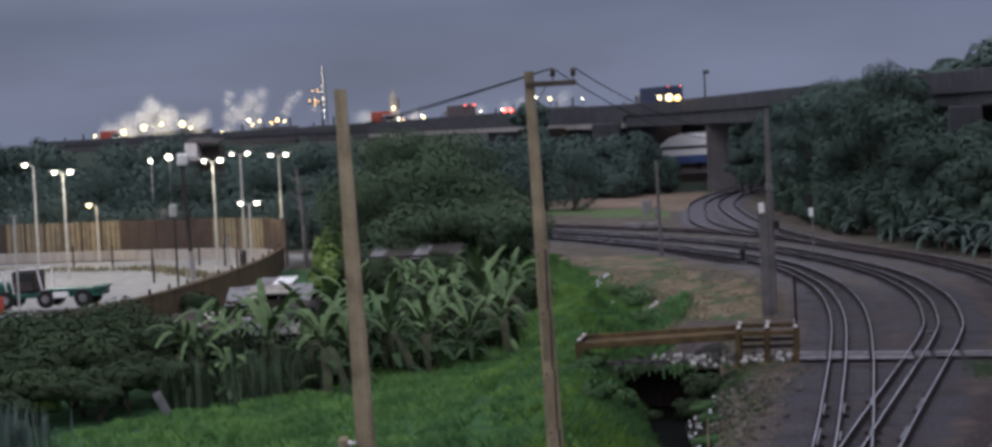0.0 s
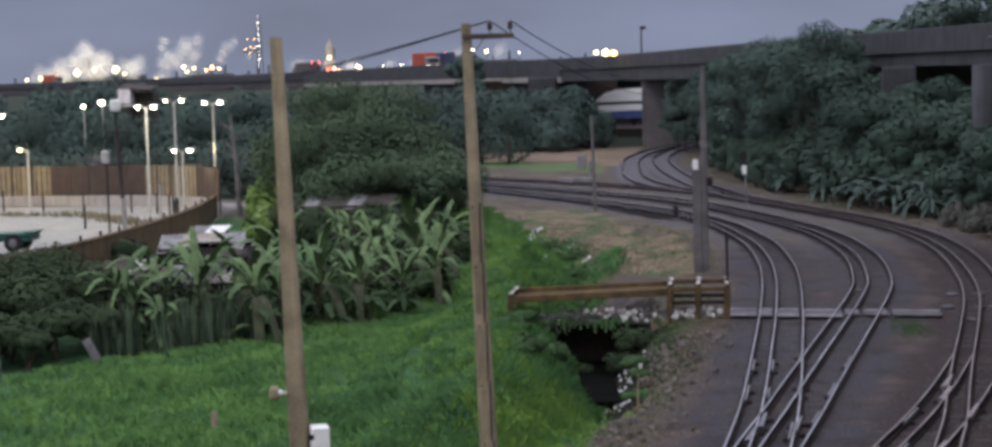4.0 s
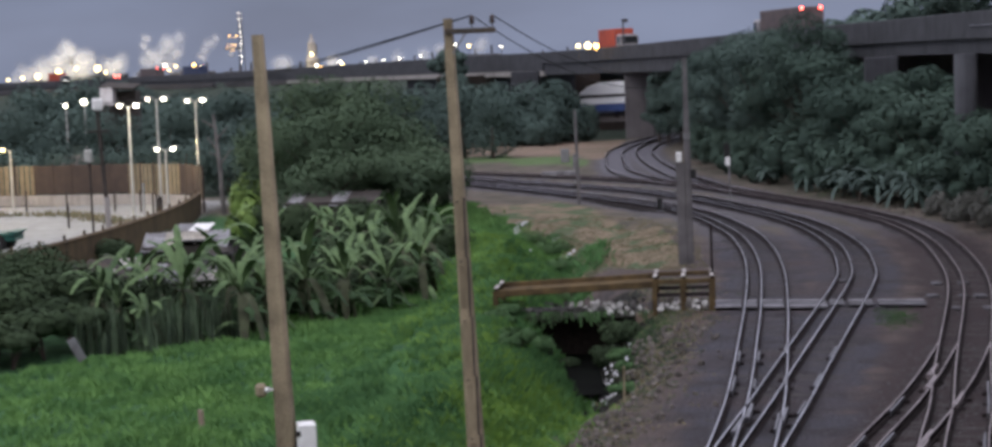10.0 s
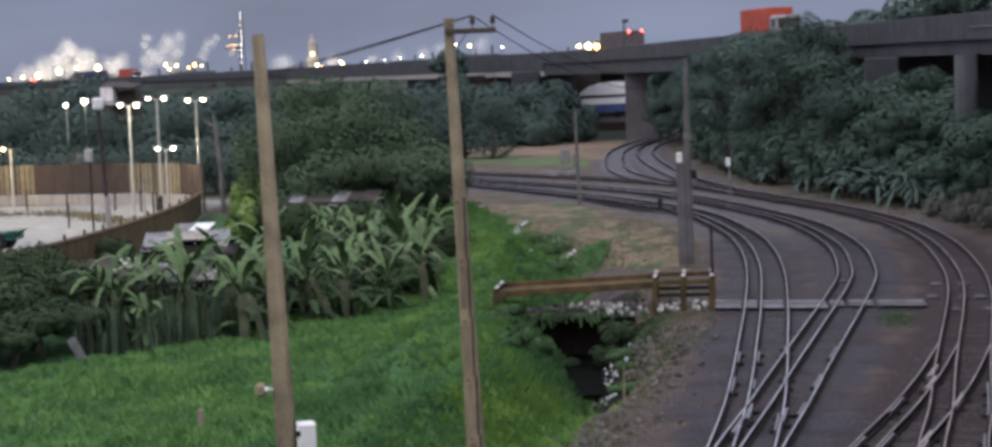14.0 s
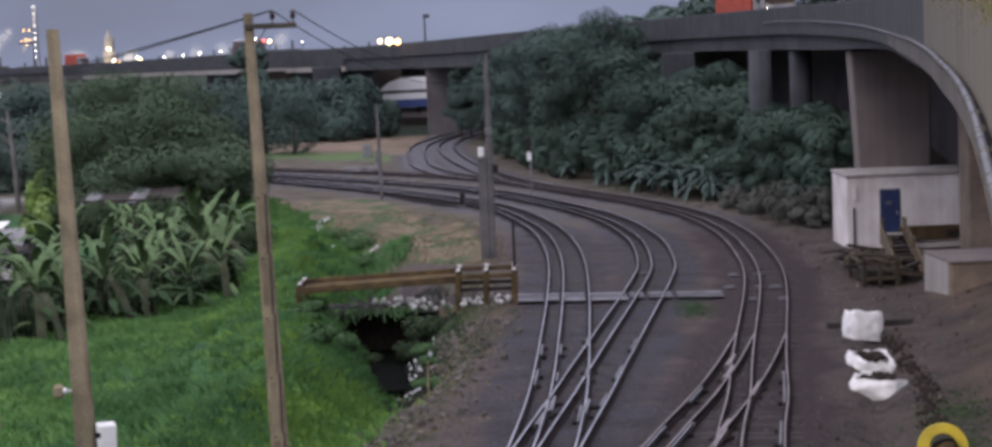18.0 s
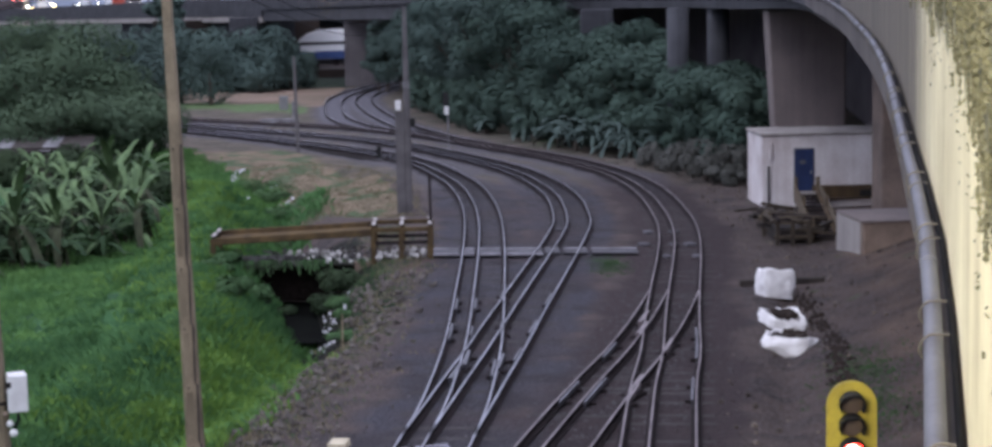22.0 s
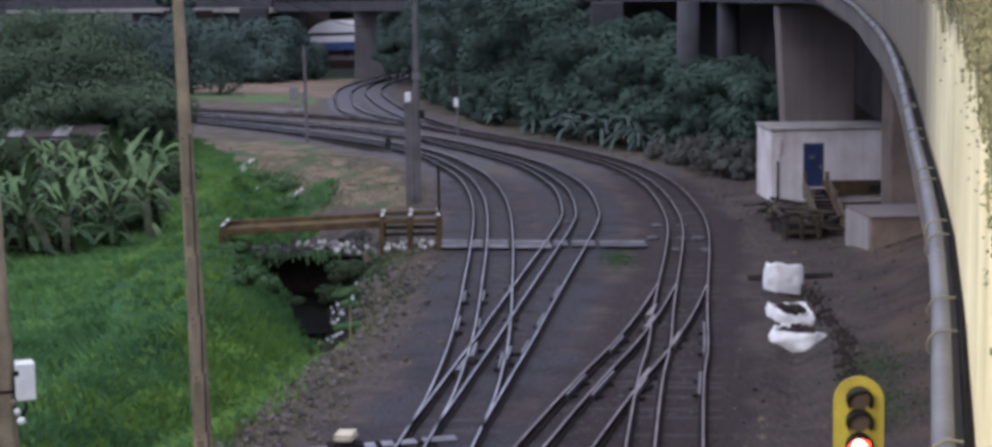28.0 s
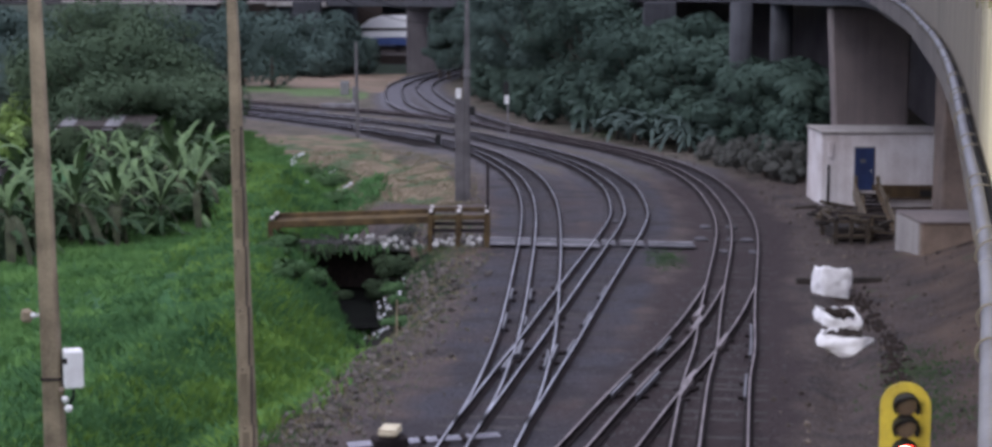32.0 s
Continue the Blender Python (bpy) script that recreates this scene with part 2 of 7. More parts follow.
M["ochre"] = material("rusty_ochre_paint", (0.130, 0.090, 0.045), (0.058, 0.042, 0.027), 0.95, spec=0.08, scale=2.0, fine=20)
M["white_wall"] = material("stained_white_render", (0.84, 0.81, 0.82), (0.54, 0.48, 0.47), 0.9, scale=0.6, fine=9, streak=0.4)
M["blue_door"] = material("dark_blue_door_paint", (0.025, 0.045, 0.13), (0.018, 0.03, 0.085), 0.55, scale=2)
M["sack"] = material("white_woven_sack", (0.90, 0.89, 0.90), (0.72, 0.70, 0.71), 0.85, scale=4, fine=60, bump=0.4)
# Soil colour, also used for shade behind the pipe and in dark openings
M["soil"] = material("dark_soil_and_shade", (0.045, 0.032, 0.027), (0.025, 0.02, 0.018), 0.95, scale=6, fine=40, bump=0.6)
M["conduit"] = material("grey_conduit", (0.165, 0.170, 0.205), (0.11, 0.11, 0.135), 0.5, 0.2, scale=3, fine=40)
M["wire"] = material("rusty_wire", (0.20, 0.185, 0.165), (0.11, 0.10, 0.09), 0.6, 0.4)
M["cable"] = material("dark_cable", (0.016, 0.016, 0.018), None, 0.9, spec=0.1)
M["signal_yellow"] = material("signal_yellow_paint", (0.62, 0.50, 0.07), (0.42, 0.33, 0.06), 0.55, scale=4, fine=30)
M["black"] = material("dull_black_metal", (0.02, 0.02, 0.021), (0.012, 0.012, 0.012), 0.7)
M["lens_off"] = material("dark_signal_lens", (0.20, 0.15, 0.13), (0.15, 0.11, 0.10), 0.25, spec=0.6)
M["red_glow"] = material("lit_red_lens", (0.8, 0.05, 0.03), None, 0.3, emit=(1.0, 0.03, 0.02), power=12.0)
M["red_tail"] = material("lit_tail_lamp", (0.8, 0.05, 0.04), None, 0.3, emit=(1.0, 0.12, 0.10), power=8.0)
M["core_glow"] = material("lit_signal_core", (0.9, 0.8, 0.75), None, 0.3, emit=(1.0, 0.62, 0.55), power=9.0)
M["lamp_glow"] = material("lit_lamp_glass", (0.9, 0.9, 0.85), None, 0.3, emit=(1.0, 0.98, 0.86), power=9.0)
M["amber_glow"] = material("lit_sodium_glass", (0.9, 0.7, 0.4), None, 0.3, emit=(1.0, 0.80, 0.42), power=6.0)
M["orange_glow"] = material("lit_orange_lamp", (0.9, 0.5, 0.2), None, 0.3, emit=(1.0, 0.55, 0.18), power=10.0)
M["white_box"] = material("white_painted_box", (0.78, 0.78, 0.78), (0.66, 0.65, 0.65), 0.6, scale=5)
M["galv"] = material("galvanised_post", (0.50, 0.50, 0.47), (0.36, 0.36, 0.34), 0.55, 0.3, scale=3)
M["hoarding"] = material("brown_hoarding", (0.070, 0.050, 0.042), (0.045, 0.033, 0.03), 0.8, scale=1.2, fine=20, streak=0.4)
M["slat"] = material("tan_fence_slat", (0.27, 0.22, 0.15), (0.15, 0.12, 0.08), 0.8, scale=1.5, fine=20, random=0.4)
M["brown_wall"] = material("brown_stained_wall", (0.115, 0.078, 0.042), (0.05, 0.034, 0.022), 0.9, scale=0.9, fine=14, streak=0.7)
M["zinc"] = material("old_zinc_sheet", (0.25, 0.25, 0.265), (0.11, 0.105, 0.11), 0.8, 0.05, scale=1.2, fine=14)
M["dark_wood"] = material("dark_shack_board", (0.06, 0.05, 0.045), (0.03, 0.026, 0.024), 0.9, scale=2)
M["green_paint"] = material("dark_green_paint", (0.018, 0.10, 0.075), (0.012, 0.06, 0.05), 0.5, scale=2)
M["tyre"] = material("tyre_rubber", (0.02, 0.02, 0.02), None, 0.85)
M["glass"] = material("dark_vehicle_glass", (0.02, 0.025, 0.03), None, 0.1, spec=0.6, bump=0)
M["container_red"] = material("red_container_paint", (0.48, 0.085, 0.05), (0.33, 0.06, 0.04), 0.6, scale=0.8, fine=8)
M["container_grey"] = material("grey_container_paint", (0.13, 0.10, 0.10), (0.08, 0.065, 0.07), 0.6, scale=0.8, fine=8)
M["container_blue"] = material("blue_container_paint", (0.05, 0.065, 0.12), (0.03, 0.04, 0.08), 0.6, scale=0.8, fine=8)
M["cab_grey"] = material("grimy_cab_paint", (0.30, 0.29, 0.30), (0.16, 0.15, 0.16), 0.5, scale=2)
M["loco_white"] = material("white_loco_paint", (0.95, 0.95, 0.95), (0.92, 0.92, 0.93), 0.5, scale=1)
M["loco_blue"] = material("blue_loco_paint", (0.07, 0.12, 0.30), (0.05, 0.08, 0.2), 0.5, scale=1)
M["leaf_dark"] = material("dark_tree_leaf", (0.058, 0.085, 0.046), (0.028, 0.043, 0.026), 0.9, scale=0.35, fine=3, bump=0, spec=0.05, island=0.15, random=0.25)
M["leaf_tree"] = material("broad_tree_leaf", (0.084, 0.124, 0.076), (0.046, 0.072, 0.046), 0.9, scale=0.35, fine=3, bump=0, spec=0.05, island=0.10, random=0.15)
# Distance haze is put into this paler, flatter leaf tone
M["leaf_hazed"] = material("hazed_far_leaf", (0.096, 0.138, 0.122), (0.058, 0.086, 0.078), 0.9, scale=0.10, fine=1, bump=0, spec=0.05, island=0.06)
M["leaf_slope"] = material("slope_tree_leaf", (0.092, 0.138, 0.112), (0.040, 0.063, 0.053), 0.9, scale=0.30, fine=3, bump=0, spec=0.05, island=0.08, random=0.3)
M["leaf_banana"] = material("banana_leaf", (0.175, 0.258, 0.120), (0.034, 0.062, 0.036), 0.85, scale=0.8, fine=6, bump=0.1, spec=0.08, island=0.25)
# Darker copy of the banana leaf: shade low in the clump, coloured in
M["leaf_low_shaded"] = material("banana_leaf_shaded", (0.066, 0.112, 0.054), (0.022, 0.042, 0.025), 0.85, scale=0.8, fine=6, bump=0.1, spec=0.08, island=0.25)
M["leaf_pale"] = material("pale_palm_leaf", (0.112, 0.158, 0.138), (0.046, 0.072, 0.066), 0.8, scale=1, fine=8, bump=0, island=0.4)
# Bright leaf tone with the yard lamps' light put into it
M["leaf_lit"] = material("lamp_lit_yellow_green", (0.20, 0.30, 0.075), (0.09, 0.16, 0.045), 0.7, scale=1, fine=6, bump=0, island=0.4)
M["grass"] = material("field_grass_blade", (0.165, 0.312, 0.100), (0.066, 0.155, 0.058), 0.9, scale=0.45, fine=1.4, bump=0, spec=0.05, island=0.10)
M["dry_grass"] = material("dry_grass_blade", (0.24, 0.20, 0.135), (0.12, 0.125, 0.07), 0.9, scale=0.4, fine=3, bump=0, island=0.3)
M["bark"] = material("grey_bark", (0.10, 0.08, 0.065), (0.05, 0.042, 0.036), 0.95, scale=3, fine=25, bump=0.5)
M["banana_stem"] = material("banana_stem", (0.090, 0.105, 0.058), (0.040, 0.042, 0.026), 0.8, scale=2, fine=12)
M["stone"] = material("grey_rubble", (0.21, 0.195, 0.20), (0.085, 0.078, 0.078), 0.95, scale=4, fine=30, island=0.4)
M["litter"] = material("white_plastic_litter", (0.75, 0.76, 0.80), (0.5, 0.5, 0.55), 0.7, scale=4)
M["water"] = material("dark_ditch_water", (0.006, 0.007, 0.006), (0.004, 0.004, 0.004), 0.9, scale=1, bump=0.05, spec=0.02)
M["steel_dark"] = material("dark_plant_steel", (0.09, 0.085, 0.095), (0.05, 0.05, 0.06), 0.7, scale=0.02)
M["brown_brick"] = material("brown_brick", (0.255, 0.195, 0.160), (0.155, 0.122, 0.105), 0.9, scale=0.8, fine=6)
M["brick_tan"] = material("tan_rough_block", (0.32, 0.24, 0.19), (0.20, 0.15, 0.12), 0.9, scale=1.2, fine=12)
M["asphalt"] = material("road_asphalt", (0.05, 0.05, 0.052), (0.035, 0.035, 0.037), 0.9, scale=1, fine=30)
M["insulator"] = material("brown_insulator", (0.05, 0.03, 0.028), None, 0.25, spec=0.6)


def steam_material():
    """White steam whose pieces thin out to nothing at their rims."""
    mat = bpy.data.materials.new("white_steam")
    mat.use_nodes = True
    n, l = mat.node_tree.nodes, mat.node_tree.links
    bs = n["Principled BSDF"]
    bs.inputs["Base Color"].default_value = (0.88, 0.88, 0.90, 1)
    bs.inputs["Roughness"].default_value, bs.inputs["Specular IOR Level"].default_value = 1.0, 0.0
    tc = n.new("ShaderNodeTexCoord")
    flat = n.new("ShaderNodeVectorMath")
    flat.operation = "MULTIPLY"
    flat.inputs[1].default_value = (1, 0, 1)
    far_ = n.new("ShaderNodeVectorMath")
    far_.operation = "LENGTH"
    nz = n.new("ShaderNodeTexNoise")
    nz.inputs["Scale"].default_value, nz.inputs["Detail"].default_value = 1.7, 5.0
    info = n.new("ShaderNodeObjectInfo")
    move = n.new("ShaderNodeVectorMath")
    move.operation = "MULTIPLY_ADD"
    move.inputs[1].default_value = (9, 5, 7)
    add = n.new("ShaderNodeMath")
    add.operation = "MULTIPLY_ADD"
    add.inputs[1].default_value = 0.9
    mr = n.new("ShaderNodeMapRange")
    mr.interpolation_type = "SMOOTHSTEP"
    mr.inputs["From Min"].default_value, mr.inputs["From Max"].default_value = 1.38, 0.55
    mr.inputs["To Min"].default_value, mr.inputs["To Max"].default_value = 0.0, 0.34
    l.new(tc.outputs["Object"], flat.inputs[0])
    l.new(flat.outputs[0], far_.inputs[0])
    l.new(info.outputs["Random"], move.inputs[0])
    l.new(tc.outputs["Object"], move.inputs[2])
    l.new(move.outputs[0], nz.inputs["Vector"])
    l.new(nz.outputs[0], add.inputs[0])
    l.new(far_.outputs["Value"], add.inputs[2])
    l.new(add.outputs[0], mr.inputs[0])
    l.new(mr.outputs[0], bs.inputs["Alpha"])
    return mat


M["steam"] = steam_material()

# ---- plan: tracks, ditch, viaduct ----
TRACK_A = curve([(-2.1, 27), (-1.35, 33), (-0.78, 38), (-0.2, 43), (0.1, 46.7), (0.38, 51.1), (0.6, 56.3), (0.81, 62.8), (1.05, 70.8), (1.23, 81.3), (1.1, 90),
                 (0.55, 98.5), (-0.4, 105.5), (-1.6, 112), (-3.3, 118), (-5.4, 123), (-7.74, 127.7), (-10.2, 132.2), (-12.9, 136.8), (-18.5, 145.8), (-24.9, 155), (-40, 173), (-62, 194)])
TRACK_B = curve([(-0.50, 40.5), (-0.13, 43), (0.40, 46.7), (1.03, 51), (1.73, 56.1), (2.6, 62.3), (3.7, 70.1), (4.6, 76.8), (5.1, 82), (5.28, 90), (5.0, 96), (4.3, 102.5), (3.2, 108.5),
                 (1.6, 114.5), (-0.3, 120.5), (-2.0, 125.6), (-3.9, 130.2), (-6.1, 134.7), (-8.6, 138.8), (-13.8, 146.2), (-19.7, 154), (-26.2, 162.3), (-42, 180), (-64, 202)])
TRACK_C = curve([(2.6, 27), (3.4, 33), (4.55, 42), (5.07, 45.9), (5.7, 50), (6.35, 55.2), (7.12, 61), (8.2, 68.9), (9.0, 75.5), (9.5, 82), (9.75, 91), (9.5, 98.5), (8.7, 105.5),
                 (7.0, 113), (4.9, 119.5), (2.86, 125), (0.82, 130.7), (-1.4, 136.5), (-3.9, 141.8), (-6.6, 146.4), (-12, 153.6), (-20.7, 162.8), (-27.2, 169), (-45, 187), (-68, 210)])
TRACK_D = curve([(-1.6, 27), (0.6, 34), (1.65, 38), (2.73, 42.4), (3.65, 46), (4.8, 50.3), (5.94, 55.2), (7.12, 61)])
TRACK_E = curve([(0.82, 130.7), (-1.8, 140), (-4.3, 152), (-6.9, 170), (-8.8, 190), (-9.0, 205), (-7.6, 222), (-4.8, 240), (0, 262)])
TRACK_F = curve([(-3.9, 141.8), (-7.6, 152), (-9.8, 163), (-11.0, 177), (-11.9, 192), (-11.7, 205), (-10.2, 220), (-7.6, 240), (-3, 263)])
TRACKS = [TRACK_A, TRACK_B, TRACK_C, TRACK_D, TRACK_E, TRACK_F]
DITCH = curve([(-16, 20), (-10, 33), (-6.6, 44), (-4.9, 52), (-4.6, 60), (-5.6, 68), (-6.6, 76), (-7.6, 84), (-8.6, 92), (-10.2, 102), (-13.5, 114), (-20, 128)])
# the visible edge of the viaduct: x, y, height of its ledge
EDGE = curve([(-3.3, -14, 7.45), (-1.2, -5, 7.86), (0.02, 0, 8.09), (1.222, 4.74, 8.31), (2.046, 8.14, 8.47), (2.777, 11.6, 8.62), (3.72, 16.1, 8.82), (4.45, 19.8, 8.96), (5.03, 23.0, 9.07), (5.54, 26, 9.16),
              (6.37, 30.6, 9.26), (7.1, 35, 9.35), (8.3, 42, 9.45), (9.5, 49.5, 9.53), (10.55, 56, 9.61), (12.1, 66, 9.74), (13.3, 76, 9.90), (14.25, 86, 10.03), (14.95, 95, 10.13), (15.25, 104, 10.25),
              (15.1, 112, 10.35), (14.6, 120, 10.41), (11, 140, 10.4), (4.5, 165, 10.32), (-3.5, 193, 10.2), (-13, 230, 10.02), (-26, 268, 9.84), (-42, 303, 9.86), (-78, 380, 9.6), (-130, 470, 9.1),
              (-185, 540, 8.9), (-270, 630, 8.6)], 1.5)

# ---- ground: one sheet to the horizon ----
def axis(dense_a, dense_b, step, far_a, far_b, grow=1.16):
    out = list(np.arange(dense_a, dense_b + step, step))
    s = step
    while out[-1] < far_b:
        s *= grow
        out.append(out[-1] + s)
    s = step
    while out[0] > far_a:
        s *= grow
        out.insert(0, out[0] - s)
    return np.array(out)


def wobble(x, y, s, k=0.0):
    return np.sin(x / s + k) * np.cos(y / s * 0.8 + 2 * k) * 0.6 + np.sin((x * 0.7 + y) / s * 1.9 + k * 3) * 0.4


lump_rng = random.Random(31)
# uneven tussocks of the field: place, radius, height
LUMPS = [(lump_rng.uniform(-12.2, -6.9), 36 + 62 * lump_rng.random() ** 1.1, lump_rng.uniform(0.45, 1.1), lump_rng.uniform(-0.15, 0.46)) for _ in range(150)]


GULLIES = [(lump_rng.uniform(-10.0, -3.0), lump_rng.uniform(86, 116), lump_rng.uniform(0.7, 1.7), lump_rng.uniform(-0.42, 0.34)) for _ in range(46)]


def ground_height(x, y):
    x, y = np.asarray(x, float), np.asarray(y, float)
    track = np.minimum.reduce([near_line(x, y, t[::3]) for t in TRACKS])
    dd = near_line(x, y, DITCH[::3])
    free = smooth01(2.0, 4.0, track)
    z = 0.05 * wobble(x, y, 1.3) * free + 0.12 * wobble(x, y, 6.0, 1.0) * free
    left = smooth01(-3.5, -7.0, x) * smooth01(135, 118, y)
    z -= 0.35 * left
    z -= np.interp(y, [30, 52, 60, 74, 82, 100], [0.5, 0.7, 2.1, 2.1, 1.0, 0.9]) * np.exp(-(dd / np.interp(y, [52, 60, 74, 82], [1.2, 1.8, 1.8, 1.1])) ** 2) * smooth01(128, 112, y) * free
    # the bank on the grass side swells before it falls to the ditch
    z += (0.40 + 0.22 * wobble(x, y, 1.6, 2.0)) * np.exp(-((dd - 3.4) / 1.9) ** 2) * smooth01(-4.5, -7, x) * smooth01(110, 95, y)
    z += 0.10 * wobble(x, y, 0.9, 0.4) * left
    for bx, by, br, bh in LUMPS:
        z += bh * np.exp(-((x - bx) ** 2 + (y - by) ** 2) / br ** 2)
    for bx, by, br, bh in GULLIES:
        u, v = (x - bx) + 0.5 * (y - by), (y - by) * 0.55
        z += bh * np.exp(-(u ** 2 + v ** 2) / br ** 2) * free
    # dirt rises to the viaduct past the last track
    right = x - np.interp(y, [20, 42, 61, 75, 91, 105, 120, 140, 172, 210], [4, 8.0, 11.5, 13.5, 14.5, 14.5, 11, 5, 0, -4])
    z += smooth01(0, 7, right) * np.interp(y, [20, 60, 72, 84, 100, 118, 150], [2.6, 1.9, 1.2, 0.0, 0.6, 3.0, 3.2]) * smooth01(250, 215, y)
    z -= 0.35 * np.exp(-((right + 0.6) / 0.45) ** 2) * smooth01(40, 44, y) * smooth01(64, 58, y)
    return z


GX = axis(-24, 19, 0.32, -3500, 3500)
GY = axis(36, 132, 0.42, -400, 4500, 1.12)
gx, gy = np.meshgrid(GX, GY)
gz = ground_height(gx, gy)
nx_, ny_ = len(GX), len(GY)
idx = np.arange(nx_ * ny_).reshape(ny_, nx_)
quads = np.stack([idx[:-1, :-1], idx[:-1, 1:], idx[1:, 1:], idx[1:, :-1]], -1).reshape(-1, 4)
ground_mesh = bpy.data.meshes.new("ground")
ground_mesh.from_pydata(np.stack([gx, gy, gz], -1).reshape(-1, 3).tolist(), [], quads.tolist())
ground_mesh.polygons.foreach_set("use_smooth", [True] * len(ground_mesh.polygons))
g_track = np.minimum.reduce([near_line(gx, gy, t[::3]) for t in TRACKS])
g_ditch = near_line(gx, gy, DITCH[::3])
inner = (gx > np.interp(gy, [30, 70, 95, 108, 118], [-0.5, 0, 0, -2, -6])) & (gx < np.interp(gy, [30, 60, 90, 118, 140], [4, 8, 10, 7, -2])) & (gy < 140)
zone_ballast = np.maximum(smooth01(3.1, 1.0, g_track + 0.35 * wobble(gx, gy, 1.1) + 0.3 * wobble(gx, gy, 3.7, 1.3)), np.where(inner, 0.30, 0.0))
edge_x = np.interp(gy, [20, 45, 60, 70, 80, 92, 104, 115, 128], [-7.5, -5.2, -5.0, -5.9, -7.0, -8.4, -10.0, -13, -18])
zone_grass = smooth01(0.5, -0.6, gx - edge_x + 0.5 * wobble(gx, gy, 1.7)) * smooth01(134, 124, gy + 0.3 * gx + 12)
zone_dry = smooth01(84, 90, gy + wobble(gx, gy, 2.2)) * smooth01(-1.0, -2.0, gx - np.interp(gy, [88, 105, 120], [-0.6, -2.6, -7])) * smooth01(2.2, 3.2, g_track) * smooth01(-0.5, 0.8, gx - edge_x) * (gy < 130)
band_y = gy + 0.95 * (gx + 12)
zone_green2 = smooth01(171, 174, band_y + wobble(gx, gy, 4)) * smooth01(186, 183, band_y + wobble(gx, gy, 5, 2)) * (gx < -11.5 + 0.0 * gy) * (gy > 140) * smooth01(2.0, 3.0, g_track)
zone_field = smooth01(183, 187, band_y + wobble(gx, gy, 5, 1)) * (gx < -12.5) * (gy > 140)
zone_yard = smooth01(-34.2, -35, gx - np.interp(gy, [66, 76, 84, 92, 102, 114, 129], [-4, -2, -0.8, 0, 0, -0.8, -3])) * smooth01(60, 64, gy) * smooth01(142, 140, gy)
zone_bed = smooth01(1.35, 0.95, g_track + 0.25 * wobble(gx, gy, 0.9, 2.2)) * (0.35 + 0.55 * smooth01(78, 112, gy)) * smooth01(168, 150, gy)
zone_red = smooth01(3.6, 1.6, near_line(gx, gy, TRACK_C[::3])) * smooth01(150, 110, gy) * 0.95
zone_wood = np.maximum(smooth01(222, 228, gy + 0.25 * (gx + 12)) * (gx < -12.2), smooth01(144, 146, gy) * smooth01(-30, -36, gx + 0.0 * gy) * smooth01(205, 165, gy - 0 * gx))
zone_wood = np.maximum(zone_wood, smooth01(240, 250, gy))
zone_pale = smooth01(1.7, 1.1, np.minimum(near_line(gx, gy, TRACK_E[::3]), near_line(gx, gy, TRACK_F[::3]))) * smooth01(143, 152, gy)
# Ballast and dirt turn paler from y 84 to 112
zone_far_pale = smooth01(84, 112, gy) * 0.8
zone_clay = smooth01(0.2, 3.4, gx - np.interp(gy, [20, 42, 61, 75, 91, 105], [4, 8.2, 11.7, 13.0, 14.5, 14.5]) + 0.8 * wobble(gx, gy, 1.4, 3.0)) * smooth01(100, 90, gy)
zone_sand = smooth01(0.9, 0.2, near_line(gx, gy, [(-1.2, 71.0), (-2.6, 64.5), (-3.4, 60.5)]) + 0.3 * wobble(gx, gy, 0.8)) * 0.9
# Shade in the ditch hole, put into the ground colour as near black
zone_ditch_shade = smooth01(3.0, 1.8, near_line(gx, gy, [(p[0] + 0.5, p[1]) for p in DITCH[::3]]) + 0.4 * wobble(gx, gy, 0.8)) * smooth01(58.0, 61, gy) * smooth01(80, 77, gy)
for key, val in (("far_pale", zone_far_pale), ("pale", zone_pale), ("clay", zone_clay), ("sand", zone_sand), ("bed", zone_bed), ("red", zone_red), ("wood", zone_wood), ("ditch_shade", zone_ditch_shade), ("ballast", zone_ballast), ("grass", zone_grass), ("dry", zone_dry), ("green", zone_green2), ("field", zone_field), ("yard", zone_yard)):
    at_ = ground_mesh.attributes.new(key, "FLOAT", "POINT")
    at_.data.foreach_set("value", np.clip(val, 0, 1).astype(np.float32).reshape(-1))

gm = bpy.data.materials.new("trackside_ground")
gm.use_nodes = True
gn, gl = gm.node_tree.nodes, gm.node_tree.links
g_bs = gn["Principled BSDF"]
g_bs.inputs["Roughness"].default_value = 0.95
g_bs.inputs["Specular IOR Level"].default_value = 0.2
g_tc = gn.new("ShaderNodeTexCoord")


def g_noise(scale, detail=5.0):
    nd = gn.new("ShaderNodeTexNoise")
    nd.inputs["Scale"].default_value, nd.inputs["Detail"].default_value = scale, detail
    gl.new(g_tc.outputs["Object"], nd.inputs["Vector"])
    return nd.outputs[0]


def g_mix(fac, a, b):
    nd = gn.new("ShaderNodeMix")
    nd.data_type = "RGBA"
    for sock, val in ((nd.inputs[0], fac), (nd.inputs[6], a), (nd.inputs[7], b)):
        if isinstance(val, tuple):
            sock.default_value = (*val, 1)
        else:
            gl.new(val, sock)
    return nd.outputs[2]


def g_range(v, a, b):
    nd = gn.new("ShaderNodeMapRange")
    nd.inputs["From Min"].default_value, nd.inputs["From Max"].default_value = a, b
    gl.new(v, nd.inputs[0])
    return nd.outputs[0]


